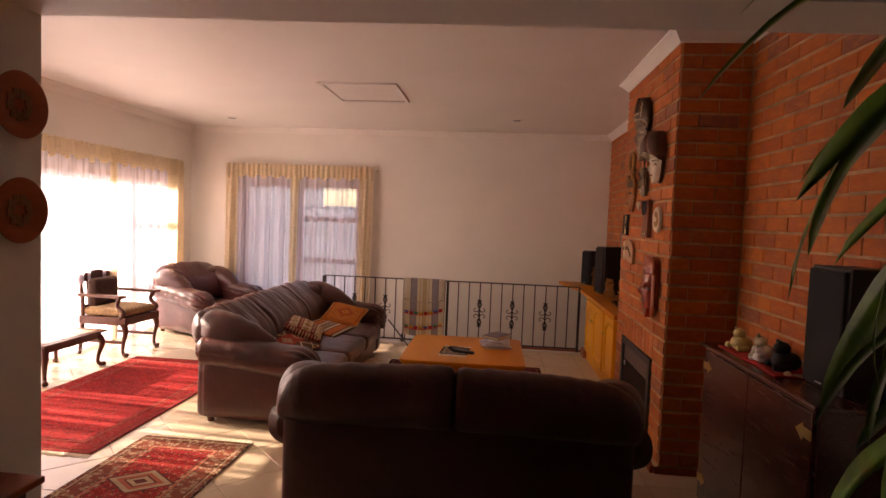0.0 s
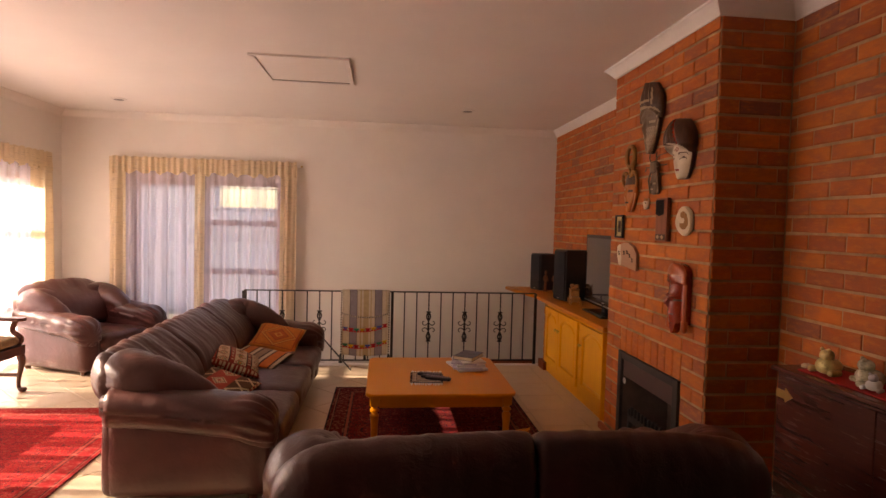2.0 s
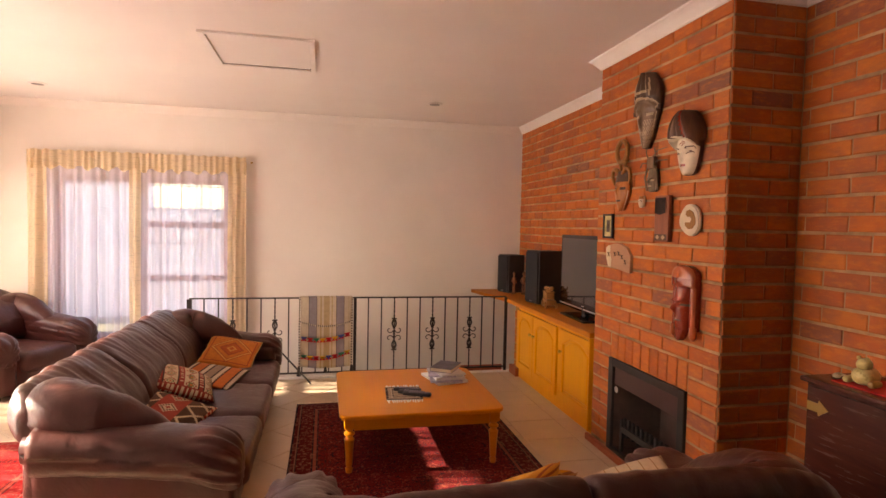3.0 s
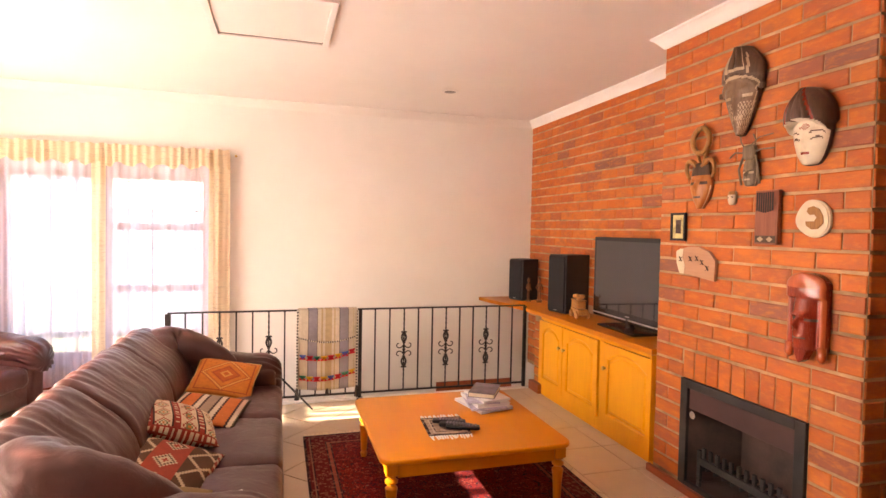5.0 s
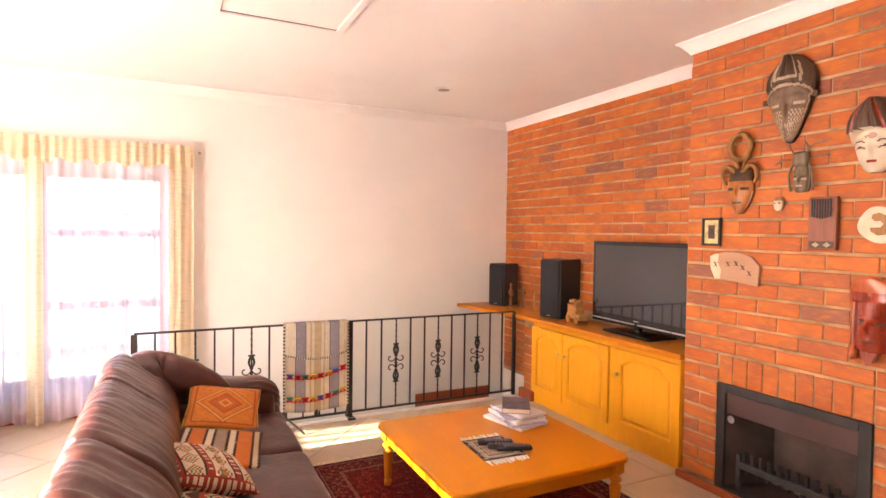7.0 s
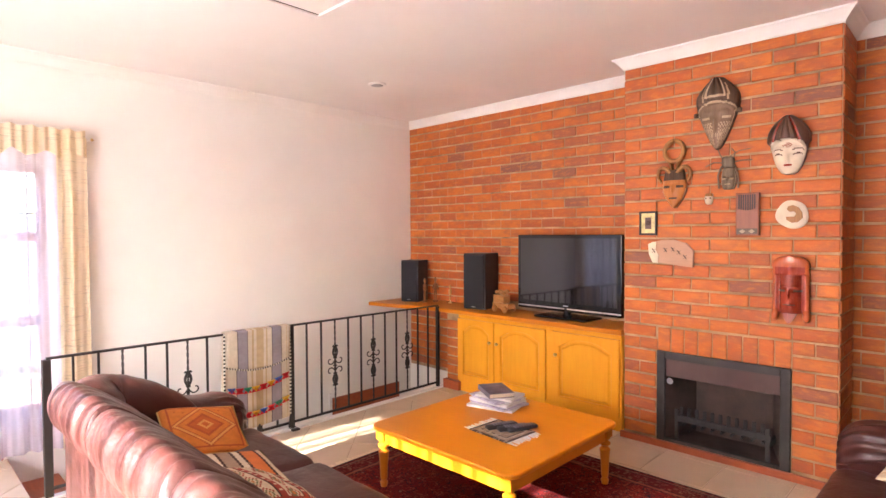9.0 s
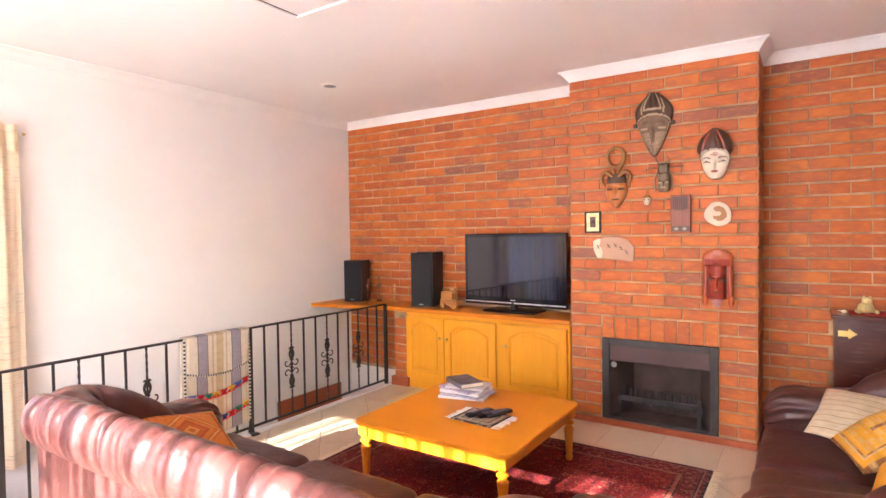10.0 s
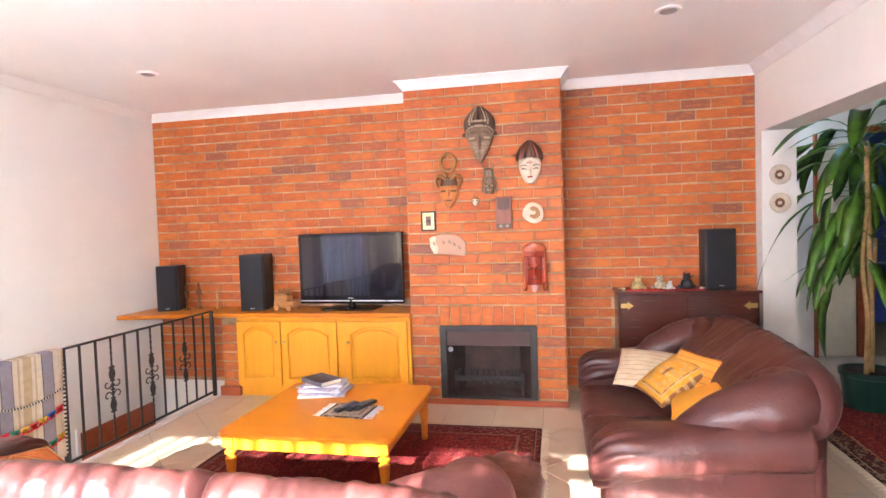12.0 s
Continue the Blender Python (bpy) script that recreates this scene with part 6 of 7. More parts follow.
for sx in (-1, 1):
    for pts, r in (
        ([(BF - 0.03, 4.268 + sx * 0.03, 1.92), (BF - 0.04, 4.268 + sx * 0.045, 1.955), (BF - 0.03, 4.268 + sx * 0.04 + 0.02, 1.985)], 0.004),
        ([(BF - 0.03, 4.268 + sx * 0.035, 1.90), (BF - 0.04, 4.268 + sx * 0.08, 1.905), (BF - 0.02, 4.268 + sx * 0.135, 1.895 + sx * -0.01)], 0.004),
        ([(BF - 0.03, 4.268 + sx * 0.038, 1.88), (BF - 0.035, 4.268 + sx * 0.058, 1.82), (BF - 0.02, 4.268 + sx * 0.055, 1.74)], 0.006)):
        part("leg", tube(pts, r, 5), GREYWOOD, mask)
part("leg", tube([(BF - 0.03, 4.268, 1.93), (BF - 0.035, 4.268 - 0.06, 1.965), (BF - 0.02, 4.268 - 0.125, 1.975)], 0.003, 5), GREYWOOD, mask)
bm = relief("mask", 4.386, 1.678, 0.05, 0.07, lambda v: 0.35 + 0.65 * math.sqrt(max(0.0, 1 - (v - 0.2) ** 2 / 1.44)), lambda u, v: face_depth(u, v, 0.02, 0.1, -0.5, 0.4), None, lambda u, v: 1 if v > 0.5 else (2 if abs(abs(u) - 0.4) < 0.16 and -0.05 < v < 0.2 else 0), "", n=16)
hung(bm, "mask", [MASK_WHITE, MASK_OCHRE, MASK_DARK], "tiny pale carved mask with dark eyes")


# tall red mask with side locks
MASK_RUST = wood("mask_rust_wood", (0.34, 0.055, 0.012), (0.50, 0.11, 0.025), 0.3, "z", 2, coat=0.4)


def red_mat(u, v):
    if abs(u) > 0.60 or v > 0.62:
        return 1
    if abs(v + 0.22) < 0.035 and 0.14 < abs(u) < 0.46:
        return 2
    return 2 if abs(v + 0.68) < 0.018 and abs(u) < 0.2 else 0


def red_depth(u, v):
    d = 0.03 + 0.03 * math.sqrt(max(0.0, 1 - u * u))
    if v < 0.35:
        d = face_depth(u / 0.62, (v + 0.35) / 0.75, 0.075, 0.2, -0.45, 1.6) if abs(u) < 0.6 else 0.022 + 0.014 * math.sin((abs(u) - 0.6) / 0.4 * math.pi)
        if abs(u) < 0.6:
            d += 0.010 * bump_at(abs(u), v, 0.30, -0.08, 0.20, 0.05) - 0.010 * bump_at(abs(u), v, 0.30, -0.22, 0.17, 0.05)
    d += 0.012 * bump_at(u, v, 0, 0.55, 0.35, 0.2)
    return max(0.0, d)


bm = relief("mask", 3.922, 1.16, 0.19, 0.335, lambda v: 0.98 if v < 0.6 else math.sqrt(max(0.02, 1 - ((v - 0.6) / 0.41) ** 2.4)), red_depth, None, red_mat, "", n=56)
mask = hung(bm, "mask", [MASK_RED, MASK_RUST, MASK_DARK], "tall polished red-brown mask with a long chin and side locks")
part("chin", slab([(3.922 - 0.038, 1.0), (3.922 - 0.012, 0.945), (3.922 + 0.008, 0.93), (3.922 + 0.020, 0.948), (3.922 + 0.040, 1.0)], BF - 0.06, BF - 0.02, plane="yz"), MASK_RED, mask)
for sx in (-1, 1):
    part("side_lock", tube([(BF - 0.03, 3.922 + sx * 0.078, 1.01), (BF - 0.032, 3.922 + sx * 0.080, 0.96), (BF - 0.028, 3.922 + sx * 0.078, 0.945)], 0.019, 8, None, [1, 1, 0.6]), MASK_RUST, mask, smooth=True)

# framed picture, thumb piano, slice of wood, pebble-shaped plate
pf = thing("framed_picture", (BF, 4.785, 1.53), 0, "small black frame with a gilt mount and a dark oval", "picture")
bm = bmesh.new()
for a in ((-0.062, -0.049, -0.082, 0.082), (0.049, 0.062, -0.082, 0.082), (-0.049, 0.049, 0.069, 0.082), (-0.049, 0.049, -0.082, -0.069)):
    box(-0.020, -0.002, a[0], a[1], a[2], a[3], bm, 0.002, 1)
part("frame", bm, BLACK, pf)
part("mount", box(-0.010, -0.003, -0.049, 0.049, -0.069, 0.069), GILT, pf, "gilt mount")
part("inset", box(-0.012, -0.0105, -0.022, 0.022, -0.04, 0.04), FIREPANEL, pf)
part("oval", lathe([(0.001, 0), (0.016, 0.001), (0.012, 0.005), (0.001, 0.006)], 16), SOOT_AND_SHADE, pf, at=(-0.0125, 0, 0), rot=(0, -90, 0))
PIANO = wood("red_brown_box_wood", (0.20, 0.06, 0.03), (0.32, 0.11, 0.06), 0.45, "z", 2)
mb = thing("thumb_piano", (BF, 4.157, 1.575), 0, "brown wooden thumb piano with metal tongues and carved diamonds", "thumb piano")
part("board", box(-0.030, -0.003, -0.065, 0.065, -0.130, 0.130, bevel=0.004), PIANO, mb)
part("bridge", box(-0.036, -0.031, -0.052, 0.052, 0.062, 0.07), PIANO, mb)
part("carved_strip", box(-0.0325, -0.0305, -0.058, 0.058, -0.122, -0.088, bevel=0.001), MASK_DARK, mb)
for s in (-0.026, 0.026):
    part("diamond", slab([(s - 0.018, -0.105), (s, -0.118), (s + 0.018, -0.105), (s, -0.092)], -0.0345, -0.0326, plane="yz"), MASK_TAN, mb)
for i in range(8):
    y = -0.044 + i * 0.0125
    part("tongue", box(-0.041, -0.038, y - 0.003, y + 0.003, 0.02 + 0.012 * abs(i - 3.5) / 3.5, 0.118), STEEL, mb)
SLICE = wood("pink_brown_slice", (0.42, 0.22, 0.13), (0.50, 0.29, 0.18), 0.4, "y", 1)
sl = thing("wood_slice", (BF, 4.627, 1.33), 0, "flat slice of pinkish wood with pale edge and small insects", "wall plaque")
out = [(-0.145, -0.095), (-0.150, 0.015), (-0.10, 0.065), (-0.02, 0.085), (0.06, 0.085), (0.115, 0.070), (0.150, 0.055), (0.146, -0.01), (0.118, -0.068), (0.05, -0.072), (-0.05, -0.085)]
part("slice", slab(out, -0.022, -0.003, plane="yz"), SLICE, sl)
part("pale_edge", slab([(0.152, 0.056), (0.147, -0.011), (0.119, -0.070), (0.085, -0.071), (0.078, -0.02), (0.10, 0.02), (0.095, 0.073), (0.118, 0.072)], -0.0245, -0.0225, plane="yz"), MASK_WHITE, sl, "pale sapwood")
for i, (y, zz) in enumerate(((0.11, 0.01), (0.03, 0.015), (-0.02, 0.02), (-0.06, 0.0), (-0.10, -0.03))):
    bm = tube([(0, -0.008, -0.01), (0, 0.004, 0.006), (0, 0.012, 0.016)], 0.003, 5)
    tube([(0, 0.004, 0.006), (0, -0.010, 0.014)], 0.0018, 4, bm)
    tube([(0, -0.002, -0.002), (0, 0.014, -0.010)], 0.0018, 4, bm)
    part("insect", bm, SOOT_AND_SHADE, sl, "small dark insect shape", at=(-0.028, y, zz))
pl = thing("wall_plate", (BF, 3.922, 1.566), 0, "rounded cream plaque with a brown curled shape", "wall plaque")
out = [(0.083 * math.cos(a) * (1 + 0.06 * math.cos(3 * a + 0.6)), 0.083 * math.sin(a) * (1 + 0.06 * math.sin(2 * a))) for a in [2 * math.pi * i / 30 for i in range(30)]]
bm = slab(out, -0.022, -0.003, plane="yz")
bmesh.ops.bevel(bm, geom=[e for e in bm.edges if e.verts[0].co.x < -0.02 and e.verts[1].co.x < -0.02], offset=0.006, segments=2, affect="EDGES")
part("body", bm, MASK_WHITE, pl)
out = [(0.02, 0.048), (-0.005, 0.055), (-0.035, 0.04), (-0.052, 0.01), (-0.055, -0.02), (-0.03, -0.045), (0.0, -0.048), (0.028, -0.030), (0.030, -0.012), (-0.012, -0.012), (-0.022, 0.005), (-0.010, 0.018), (0.010, 0.016), (0.026, 0.030)]
part("curl", slab(out, -0.0250, -0.0225, plane="yz"), MASK_OCHRE, pl, "brown curled shape")


def wall_plate(x, y, z, r, side, label, dish):
    p = thing("wall_plate", (x, y, z), 0, label, "wall plate", "round plates on the opening's jambs")
    bm = lathe([(r * 0.55, 0.0), (r * 0.62, 0.006), (r * 0.98, 0.016), (r, 0.019), (r * 0.96, 0.021), (r * 0.6, 0.010), (0.001, 0.008)], 32)
    part("dish", bm, dish, p, at=(side * 0.002, 0, 0), rot=(0, 90 * side, 0), smooth=True)
    bm = bmesh.new()
    for i in range(9):
        a = i * 0.7
        pad(r * 0.3, r * 0.22, 0.005, 0.002, 4, bm=bm, at=(r * 0.34 * math.cos(a), r * 0.34 * math.sin(a), 0.009))
    part("painted_motif", bm, CARVED, p, "brown painted motif", at=(side * 0.002, 0, 0), rot=(0, 90 * side, 0))
    return p


for z, zw in ((1.83, 1.80), (1.49, 1.58)):
    # west plates sit against the light: their shade is put into the dish colour
    wall_plate(JX, 1.90, z, 0.108, 1, "round plate on the white jamb, its back-lit shade painted brown", SKIRT)
    wall_plate(1.58, 2.02, zw, 0.078, -1, "small round patterned plate on the white jamb of the opening", MASK_WHITE)

# ---- wooden armchair and low table by the window ----
def cabriole(h, s=1.0):
    pts = catmull([(0, 0, h), (0.022 * s, 0, h * 0.86), (0.028 * s, 0, h * 0.70), (0.006 * s, 0, h * 0.40), (0.0, 0, h * 0.16), (0.018 * s, 0, h * 0.06), (0.03 * s, 0, 0.026)], 4)
    tp = [1.25, 1.25, 1.25, 1.2, 1.2, 1.15, 1.1, 1.05, 1.0, 0.9, 0.82, 0.76, 0.7, 0.66, 0.62, 0.6, 0.6, 0.62, 0.66, 0.72, 0.78, 0.82, 0.86, 0.9, 0.9]
    bm = tube(pts, 0.026, 10, None, tp)
    pad(0.055, 0.05, 0.04, 0.02, 6, bm=bm, at=(0.034 * s, 0, 0))
    return bm


ch = thing("wooden_armchair", (-3.70, 5.72, 0), -2, "carved dark wooden armchair with cushions by the long curtain", "armchair")
SEATC = plain("tan_tapestry", (0.30, 0.19, 0.09), 0.9, vary=0.4, scale=40)
DARKC = plain("dark_tapestry", (0.07, 0.035, 0.025), 0.9, vary=0.5, scale=40)
part("seat_frame", box(-0.25, 0.27, -0.27, 0.27, 0.32, 0.40, bevel=0.008), DARKWOOD, ch)
for sy in (-1, 1):
    part("front_leg", cabriole(0.34), DARKWOOD, ch, at=(0.225, sy * 0.245, 0))
    part("back_leg", tube([(-0.23, 0, 0.40), (-0.235, 0, 0.2), (-0.27, 0, 0.0)], 0.022, 8), DARKWOOD, ch, at=(0, sy * 0.24, 0))
    part("stretcher", box(-0.24, 0.22, sy * 0.245 - 0.012, sy * 0.245 + 0.012, 0.13, 0.16, bevel=0.004), DARKWOOD, ch)
    part("back_post", tube([(-0.23, 0, 0.38), (-0.24, 0, 0.60), (-0.285, 0, 0.83)], 0.020, 8), DARKWOOD, ch, at=(0, sy * 0.235, 0))
    arm = [(-0.27, -0.022), (-0.10, -0.030), (0.15, -0.036), (0.23, -0.045), (0.265, -0.02), (0.265, 0.02), (0.23, 0.045), (0.15, 0.036), (-0.10, 0.030), (-0.27, 0.022)]
    bm = slab(arm, 0.60, 0.628)
    part("armrest", bm, DARKWOOD, ch, "flat polished armrest", at=(0, sy * 0.27, 0))
    part("arm_support", tube(catmull([(0.20, 0, 0.39), (0.24, 0, 0.45), (0.17, 0, 0.52), (0.20, 0, 0.605)], 4), 0.022, 8), DARKWOOD, ch, at=(0, sy * 0.26, 0))
part("crest_rail", slab([(-0.26, 0.74), (0.26, 0.74), (0.27, 0.80), (0.20, 0.815), (0.0, 0.85), (-0.20, 0.815), (-0.27, 0.80)], -0.295, -0.265, plane="yz"), DARKWOOD, ch)
part("lower_rail", box(-0.262, -0.238, -0.23, 0.23, 0.46, 0.50, bevel=0.004), DARKWOOD, ch)
for y in (-0.13, -0.045, 0.045, 0.13):
    part("back_slat", tube([(-0.25, y, 0.49), (-0.275, y, 0.76)], 0.011, 6), DARKWOOD, ch)
part("seat_cushion", pad(0.48, 0.48, 0.08, 0.035, 10, crown=0.015, wrinkle=0.004, at=(0.01, 0, 0.40)), SEATC, ch, "tan patterned seat cushion", smooth=True)
part("back_cushion", pad(0.10, 0.36, 0.30, 0.045, 10, wrinkle=0.005, at=(-0.195, 0, 0.47)), DARKC, ch, "dark patterned back cushion", smooth=True)

lt = thing("low_table", (-3.70, 4.80, 0), 0, "low dark wooden table with cabriole legs and a pale inlaid top", "low table")
INLAY = bands_material("inlaid_top", "y", [(0.0, (0.16, 0.06, 0.03)), (0.05, (0.50, 0.40, 0.28)), (0.30, (0.26, 0.12, 0.06)), (0.34, (0.52, 0.42, 0.30)), (0.63, (0.26, 0.12, 0.06)), (0.67, (0.50, 0.40, 0.28)), (0.95, (0.16, 0.06, 0.03))], 1.0, 0.0, (12.0, (0.30, 0.14, 0.07), 0.1), rough=0.3)
part("tabletop", box(-0.27, 0.27, -0.37, 0.37, 0.325, 0.345, bevel=0.006), DARKWOOD, lt)
part("inlay", box(-0.22, 0.22, -0.32, 0.32, 0.345, 0.349, bevel=0.001), INLAY, lt, "pale patterned inlay")
part("apron", box(-0.235, 0.235, -0.335, 0.335, 0.265, 0.325, bevel=0.006), DARKWOOD, lt)
for sx, sy, rz in ((1, 1, 45), (-1, 1, 135), (-1, -1, 225), (1, -1, 315)):
    part("leg", cabriole(0.29, 1.2), DARKWOOD, lt, "cabriole leg with a ball foot", at=(sx * 0.215, sy * 0.315, 0), rot=(0, 0, rz))

st = thing("side_table", (-1.345, 1.52, 0), 0, "small side table with a red-brown polished top beside the pier", "side table")
part("tabletop", box(-0.29, 0.29, -0.18, 0.18, 0.700, 0.722, bevel=0.006), SKIRT, st)
part("apron", box(-0.25, 0.25, -0.14, 0.14, 0.63, 0.70), DARKWOOD, st)
for sx in (-1, 1):
    for sy in (-1, 1):
        part("leg", box(-0.018, 0.018, -0.018, 0.018, 0, 0.70, bevel=0.004), DARKWOOD, st, at=(sx * 0.24, sy * 0.13, 0))

# ---- potted plant ----
plant = thing("potted_plant", (1.50, 1.43, 0), 0, "tall cane plant with drooping dark green leaves in a green pot", "potted plant")
part("pot", lathe([(0.15, 0.0), (0.165, 0.01), (0.195, 0.24), (0.205, 0.245), (0.205, 0.285), (0.190, 0.285), (0.185, 0.25), (0.02, 0.25)], 40), POT, plant, "dark green plastic pot", smooth=False)
part("saucer", lathe([(0.17, 0.0), (0.20, 0.004), (0.205, 0.022), (0.200, 0.022), (0.18, 0.008)], 40), POT, plant)
part("soil", lathe([(0.184, 0.251), (0.18, 0.262), (0.001, 0.268)], 24), SOIL, plant, "dark potting soil")
HEADS = [(0.035 * math.sin(k * 2.1), 0.02 + 0.035 * math.cos(k * 2.1), 1.12 + 0.105 * k, 0.76 + 0.03 * k, 7 if k < 8 else 11) for k in range(10)]
part("trunk", tube(catmull([(0.0, 0.0, 0.25), (-0.03, 0.01, 0.8), (0.02, 0.0, 1.4), (0.0, 0.02, 1.98)], 6), 0.024, 10, None, [1.1 - 0.02 * i for i in range(19)]), STEM, plant, "pale ringed cane", smooth=True)
part("trunk", tube(catmull([(-0.05, 0.05, 0.25), (-0.09, 0.06, 0.7), (-0.06, 0.08, 1.1), (-0.10, 0.06, 1.55)], 6), 0.019, 10, None, [1.1 - 0.02 * i for i in range(19)]), STEM, plant, "pale ringed cane", smooth=True)
part("trunk", tube(catmull([(0.06, -0.04, 0.25), (0.10, -0.06, 0.7), (0.08, -0.08, 1.28)], 6), 0.016, 10, None, [1.1 - 0.02 * i for i in range(13)]), STEM, plant, "pale ringed cane", smooth=True)


def leaf_mesh(L, w, rise, drop, twist, seed):
    bm = bmesh.new()
    n = 16
    rows = []
    for i in range(n + 1):
        s = i / n
        r = L * 0.82 * (1 - (1 - s) ** 1.5)
        z = rise * math.sin(min(1.0, s * 1.6) * math.pi / 2) - drop * L * s ** 2.1
        hw = w * (0.09 + 0.91 * min(1.0, max(0.0, s - 0.34) / 0.2) ** 1.3) * math.sqrt(max(0.0, 1 - (max(0.0, s - 0.55) / 0.45) ** 2.0)) / 2 + 0.001
        side = 0.03 * math.sin(s * 3 + seed) * s
        tw = twist * s
        up = 0.25 * hw + 0.010 * math.sin(s * 23 + seed) * min(1.0, s * 2)
        rows.append([bm.verts.new((r, side - hw * math.cos(tw), z + up - hw * math.sin(tw))), bm.verts.new((r, side, z)), bm.verts.new((r, side + hw * math.cos(tw), z + up + hw * math.sin(tw))),
                     bm.verts.new((r, side, z - 0.002))])
    for a, b_ in zip(rows, rows[1:]):
        bm.faces.new((a[0], b_[0], b_[1], a[1]))
        bm.faces.new((a[1], b_[1], b_[2], a[2]))
        bm.faces.new((a[0], a[3], b_[3], b_[0]))
        bm.faces.new((a[3], a[2], b_[2], b_[3]))
    bmesh.ops.recalc_face_normals(bm, faces=bm.faces)
    return finish(bm, "leaf", LEAF, True)


rnd = random.Random(12)
leaves = [leaf_mesh(rnd.uniform(0.78, 1.02), rnd.uniform(0.115, 0.16), rnd.uniform(0.06, 0.17), rnd.uniform(0.70, 1.0), rnd.uniform(-0.8, 0.8), k) for k in range(10)]
for hx, hy, hz, s, count in HEADS:
    for k in range(count):
        lf = new("leaf", leaves[rnd.randrange(10)])
        az = (k * 137.5 + hz * 700 + rnd.uniform(-15, 15)) % 360
        q = rnd.uniform(0.72, 1.0) * s * (0.88 if 112 < az < 215 else 1.0)
        lf.parent = plant
        lf.matrix_basis = pose(hx, hy, hz - 0.08 * rnd.random(), rnd.uniform(-12, 12), rnd.uniform(-20, 22) - (18 if hz > 1.85 else 0), az) @ Matrix.Scale(q, 4)

# doorway in the next room's far wall
dm = tagged(new("door_1"), "doorway in a dark red wooden frame, its pale door standing open", "door", kind="structure")
part("door_frame", bars(bmesh.new(), "y", 3.19, -0.7, 0.72, 0, 2.35, (-0.675, 0.695), (2.325,), 0.06, 0.09), SKIRT, dm)
part("door_leaf", box(3.10, 3.14, 0.78, 1.12, 0.02, 2.2, bevel=0.003), PAGES, dm, "pale painted door leaf")
part("door_edge", box(3.08, 3.12, 1.122, 1.15, 0.0, 2.3), SKIRT, dm, "dark red wooden post")

# ---- outside ----
structure("ground", box(-60, 60, -60, 60, -0.42, -0.40), GARDEN, "dry grassy garden ground")
structure("garden_wall", box(-14.0, -3.9, 13.0, 13.25, -0.40, 2.7), GARDEN_WALL, "plain painted garden wall")
structure("garden_wall_low", box(-3.9, 9.0, 13.0, 13.25, -0.40, 1.75), GARDEN_WALL, "low plain painted garden wall")


# ---- floor tiles ----
def clip(poly, axis, lim, keep_less):
    out = []
    for i in range(len(poly)):
        a, b_ = poly[i], poly[(i + 1) % len(poly)]
        ia = (a[axis] <= lim) == keep_less
        ib = (b_[axis] <= lim) == keep_less
        if ia:
            out.append(a)
        if ia != ib:
            t = (lim - a[axis]) / (b_[axis] - a[axis])
            out.append((a[0] + (b_[0] - a[0]) * t, a[1] + (b_[1] - a[1]) * t))
    return out


TS_ = 0.375


def tile_poly(cx, cy, half, turned):
    k = half * (math.sqrt(2) if turned else 1)
    return [(cx + k, cy), (cx, cy + k), (cx - k, cy), (cx, cy - k)] if turned else [(cx - k, cy - k), (cx + k, cy - k), (cx + k, cy + k), (cx - k, cy + k)]


def prism(poly, bm=None, z0=-0.006, z1=0.0, inset=0.0025):
    bm = bm or bmesh.new()
    c = (sum(p[0] for p in poly) / len(poly), sum(p[1] for p in poly) / len(poly))

    def shrink(p):
        d = math.hypot(p[0] - c[0], p[1] - c[1]) or 1
        return (p[0] + (c[0] - p[0]) / d * inset, p[1] + (c[1] - p[1]) / d * inset)

    lo = [bm.verts.new((*p, z0)) for p in poly]
    md = [bm.verts.new((*p, z1 - 0.0015)) for p in poly]
    hi = [bm.verts.new((*shrink(p), z1)) for p in poly]
    n = len(poly)
    for a, b_ in ((lo, md), (md, hi)):
        for i in range(n):
            bm.faces.new((a[i], a[(i + 1) % n], b_[(i + 1) % n], b_[i]))
    bm.faces.new(hi)
    return bm


whole = {}
rest = bmesh.new()


def lay(x0, x1, y0, y1, turned, ox, oy, single=True):
    half = TS_ / 2 - 0.003
    step = TS_ * math.sqrt(2) if turned else TS_
    nx0, nx1 = int((x0 - ox) / step) - 2, int((x1 - ox) / step) + 2
    ny0, ny1 = int((y0 - oy) / step) - 2, int((y1 - oy) / step) + 2
    for i in range(nx0, nx1 + 1):
        for j in range(ny0, ny1 + 1):
            for sh in ((0, 0), (0.5, 0.5)) if turned else ((0, 0),):
                cx, cy = ox + (i + sh[0]) * step, oy + (j + sh[1]) * step
                poly = tile_poly(cx, cy, half, turned)
                full = all(x0 <= p[0] <= x1 and y0 <= p[1] <= y1 for p in poly)
                if not full:
                    for ax, lim, less in ((0, x0 + 0.002, False), (0, x1 - 0.002, True), (1, y0 + 0.002, False), (1, y1 - 0.002, True)):
                        poly = clip(poly, ax, lim, less) if poly else poly
                    if len(poly) < 3:
                        continue
                    area = abs(sum(poly[a][0] * poly[(a + 1) % len(poly)][1] - poly[(a + 1) % len(poly)][0] * poly[a][1] for a in range(len(poly)))) / 2
                    if area < 0.0008:
                        continue
                if not single:
                    prism(poly, rest)
                    continue
                if full:
                    if turned not in whole:
                        whole[turned] = finish(prism(tile_poly(0, 0, half, turned)), "tile", TILE)
                    t = new("tile", whole[turned])
                    t.location = (cx, cy, 0)
                else:
                    t = new("tile", finish(prism([(p[0] - cx, p[1] - cy) for p in poly]), "tile", TILE))
                    t.location = (cx, cy, 0)
                t.parent = floor


D = TS_ * math.sqrt(2)
lay(WX, 0.80, 2.9, 6.80, True, -1.50, 3.345 + D / 2)
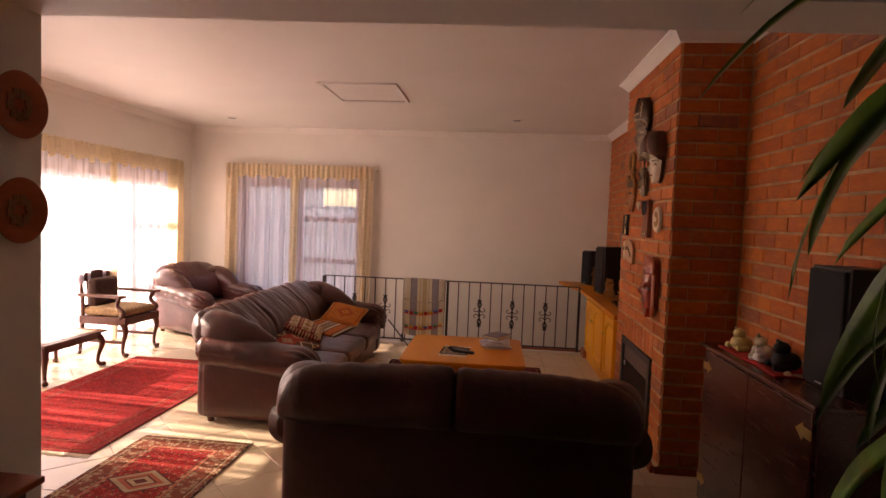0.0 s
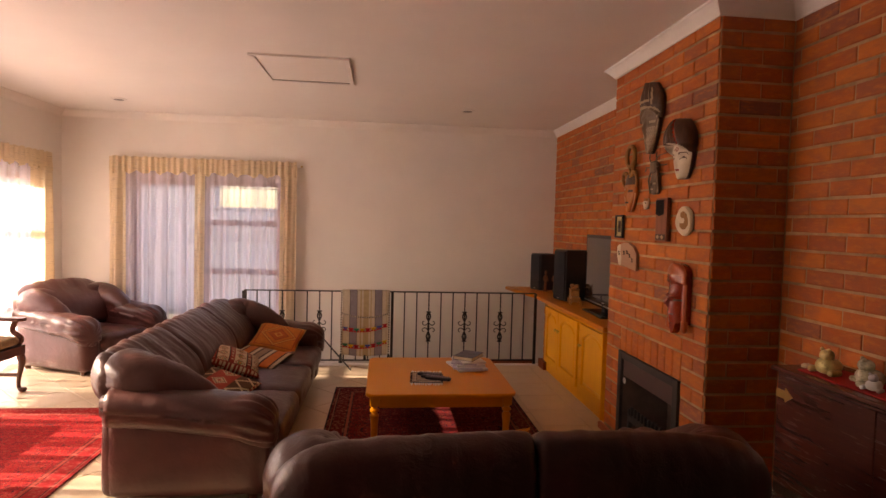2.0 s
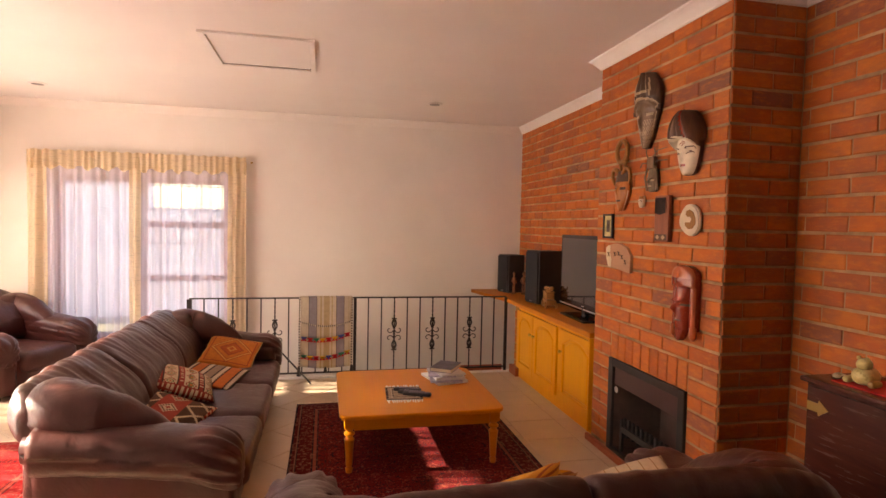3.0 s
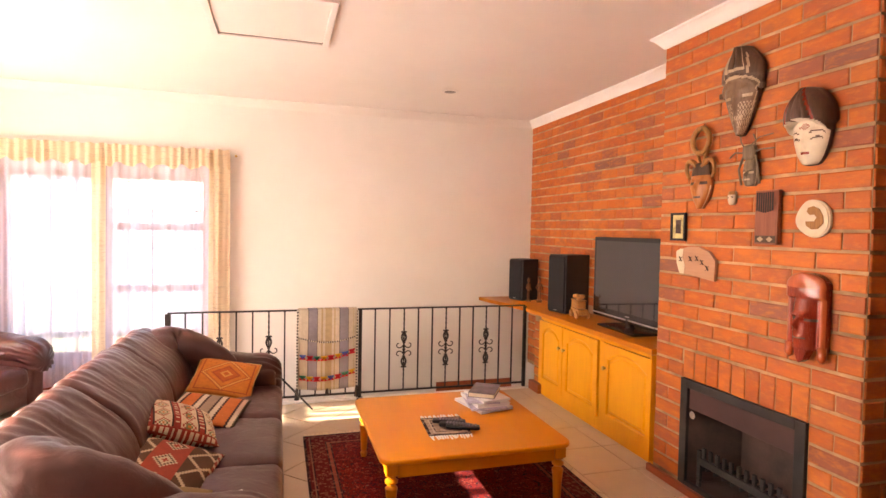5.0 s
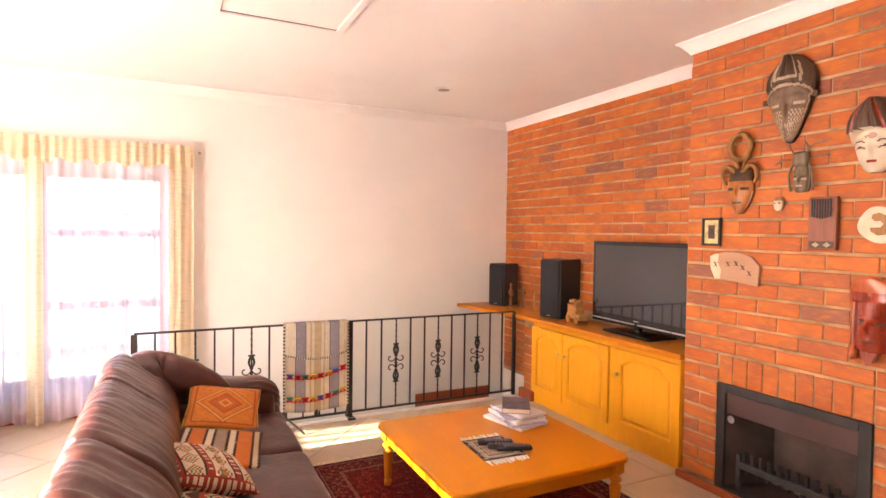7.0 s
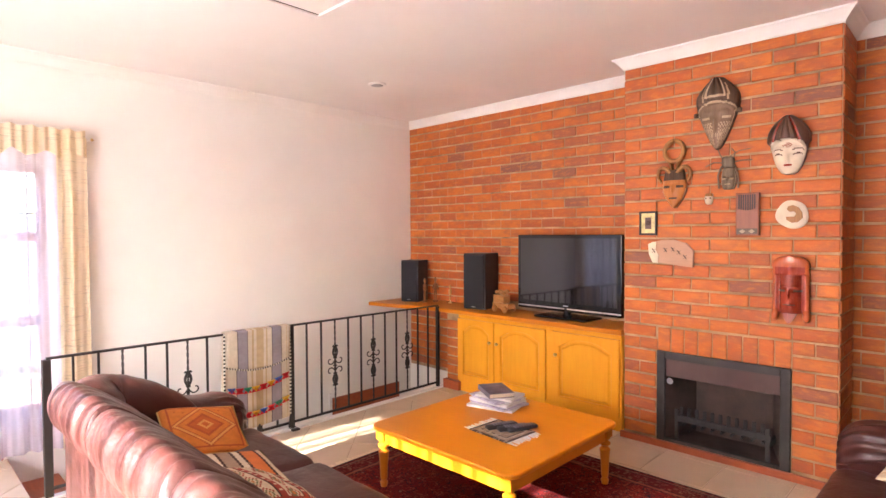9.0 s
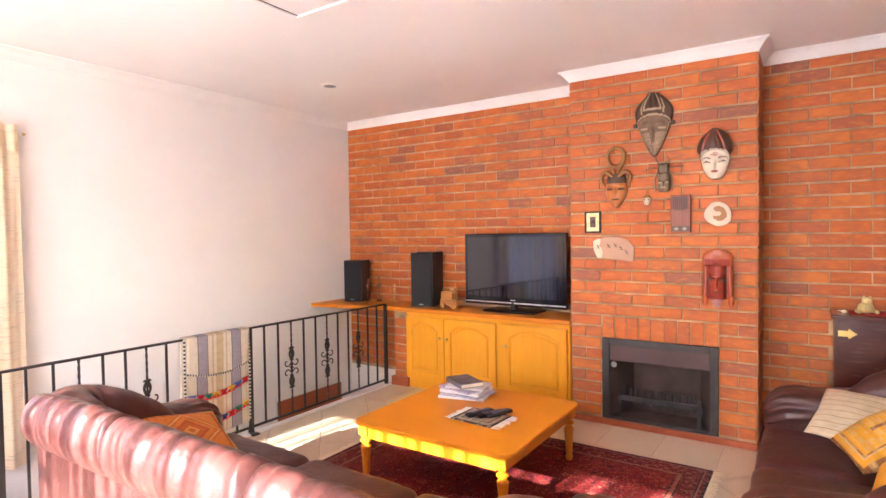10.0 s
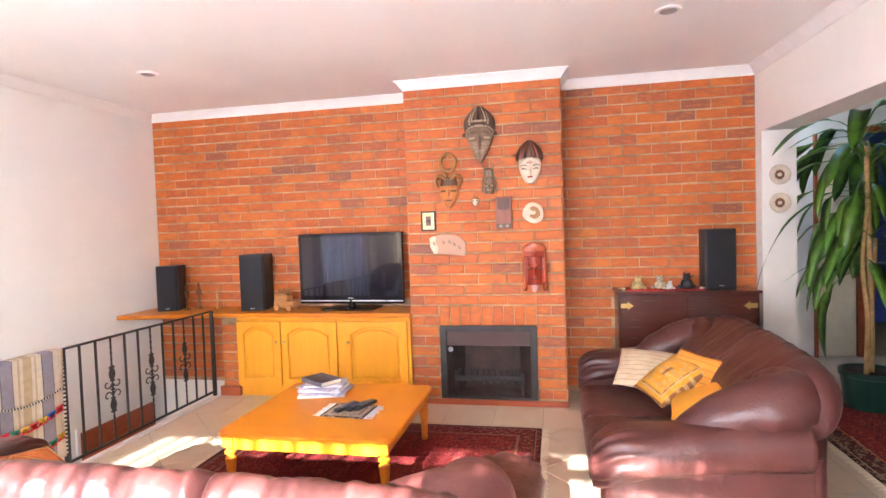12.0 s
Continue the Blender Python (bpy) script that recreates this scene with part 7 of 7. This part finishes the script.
lay(WX, -1.90, 6.80, NY, True, -1.50, 3.345 + D / 2)
lay(0.80, EX, 2.15, 6.80, False, 0.80 + TS_ / 2, 3.88 + TS_ / 2)
lay(WX, 0.80, 0.9, 2.9, False, -1.14 + TS_ / 2, 2.9 - TS_ / 2, False)
lay(0.80, 3.2, -1.0, 2.15, False, 0.80 + TS_ / 2, 3.88 + TS_ / 2, False)
lay(WX, 0.80, -2.0, 0.9, False, -1.14 + TS_ / 2, 2.9 - TS_ / 2, False)
part("tile_field", rest, TILE, floor, "rest of the cream floor tiles", kind="stuff")

# ---- bricks ----
BL, BH, GAP = 0.2325, 0.0862, 0.012
brnd = random.Random(4)


def brick_mesh(L, H, seed):
    """One face brick: x along the wall, z up, its worn face towards -y."""
    r_ = random.Random(seed)
    j = lambda a: r_.uniform(-a, a)
    bm = bmesh.new()
    l, h = (L - 0.007) / 2, (H - 0.0145) / 2
    cs = ((-1, -1), (1, -1), (1, 1), (-1, 1))
    a = [bm.verts.new((sx * l + j(0.0015), 0.004, sz * h + j(0.002))) for sx, sz in cs]
    b_ = [bm.verts.new((v.co.x, -0.004, v.co.z)) for v in a]
    c = [bm.verts.new((v.co.x - sx * (0.003 + abs(j(0.002))), -0.0065 - abs(j(0.001)), v.co.z - sz * (0.004 + abs(j(0.002))))) for v, (sx, sz) in zip(a, cs)]
    m_ = bm.verts.new((j(0.02), -0.008 - j(0.001), j(0.005)))
    for p, q in ((a, b_), (b_, c)):
        for i in range(4):
            bm.faces.new((p[i], p[(i + 1) % 4], q[(i + 1) % 4], q[i]))
    for i in range(4):
        bm.faces.new((c[i], c[(i + 1) % 4], m_))
    bmesh.ops.recalc_face_normals(bm, faces=bm.faces)
    return finish(bm, "brick", BRICK)


STRETCH = [brick_mesh(BL, BH, k) for k in range(8)]
HALF = [brick_mesh(BL / 2, BH, 20 + k) for k in range(6)]
SOLDIER = [brick_mesh(0.0889, BH * 2, 40 + k) for k in range(5)]


def brick_wall(parent, origin, rz, length, z0, z1, holes=(), phase=0.0, base=0.047):
    """Running bond on a face: origin is its left end, seen from the front, rz turns -y to the face's normal."""
    m = pose(*origin, 0, 0, rz)
    k = 0
    while base + (k + 1) * BH <= z1 + 0.03:
        zc = base + (k + 0.5) * BH
        if zc < z0:
            k += 1
            continue
        x = -BL * ((0.5 if k % 2 else 0.0) + phase)
        while x < length:
            spans = [(max(x, 0.0), min(x + BL, length))]
            for h0, h1, hz0, hz1 in holes:
                if hz0 - 0.02 < zc < hz1 + 0.02:
                    nxt = []
                    for s0, s1 in spans:
                        if s0 < h0:
                            nxt.append((s0, min(s1, h0)))
                        if s1 > h1:
                            nxt.append((max(s0, h1), s1))
                    spans = nxt
            for s0, s1 in spans:
                if s1 - s0 < 0.035:
                    continue
                src, full = (STRETCH, BL) if s1 - s0 > BL * 0.7 else (HALF, BL / 2)
                b_ = new("brick", src[brnd.randrange(len(src))])
                b_.parent = parent
                sx = (s1 - s0 - GAP * 0.5) / (full - GAP * 0.5)
                b_.matrix_basis = m @ Matrix.Translation(((s0 + s1) / 2, brnd.uniform(-0.0015, 0.0015), zc)) @ Euler((0, radians(brnd.uniform(-0.35, 0.35)), 0)).to_matrix().to_4x4() @ Matrix.Diagonal((sx, 1, 1, 1))
            x += BL
        k += 1


TOPB = CZ - 0.075
wall_e = bpy.data.objects["wall_east"]
# faces looking west (-x): seen from the front, the left end is the north one
brick_wall(wall_e, (EX, NY, 0), -90, NY - CY1, 0.02, TOPB, holes=((0.91, 2.74, 0.0, CT + 0.0),))
wall_s = structure("wall_east_bay", box(EX - 0.004, EX - 0.001, SY, CY0, 0, CZ - 0.01), MORTAR, "mortar bed of the red face-brick wall beside the chimney")
brick_wall(wall_s, (EX - 0.002, CY0, 0), -90, CY0 - SY, 0.0, TOPB, phase=0.3, holes=((0.42, 1.44, 0.0, MT - 0.06),))
sol_z1 = 0.047 + 9 * BH
brick_wall(chimney, (FX, CY1, 0), -90, CY1 - CY0, 0.0, TOPB, holes=((CY1 - FY1, CY1 - FY0, 0.0, sol_z1 - 0.03),))
n = 9
for i in range(n):
    y = FY0 + (FY1 - FY0) * (i + 0.5) / n
    b_ = new("brick", SOLDIER[i % 5])
    b_.parent = chimney
    b_.matrix_basis = pose(FX, y, 0.047 + 8 * BH - 0.002, 0, 0, -90)
brick_wall(chimney, (FX, CY0, 0), 0, EX - FX - 0.01, 0.0, TOPB, phase=0.5)
brick_wall(chimney, (EX - 0.01, CY1, 0), 180, EX - FX - 0.01, CT, TOPB, phase=0.5)
pier = bpy.data.objects["brick_pier"]
brick_wall(pier, (CF + 0.025, 6.79, 0), -90, 0.155, 0.06, CT - 0.06)
brick_wall(pier, (EX, 6.79, 0), 180, EX - CF - 0.025, 0.06, CT - 0.06)
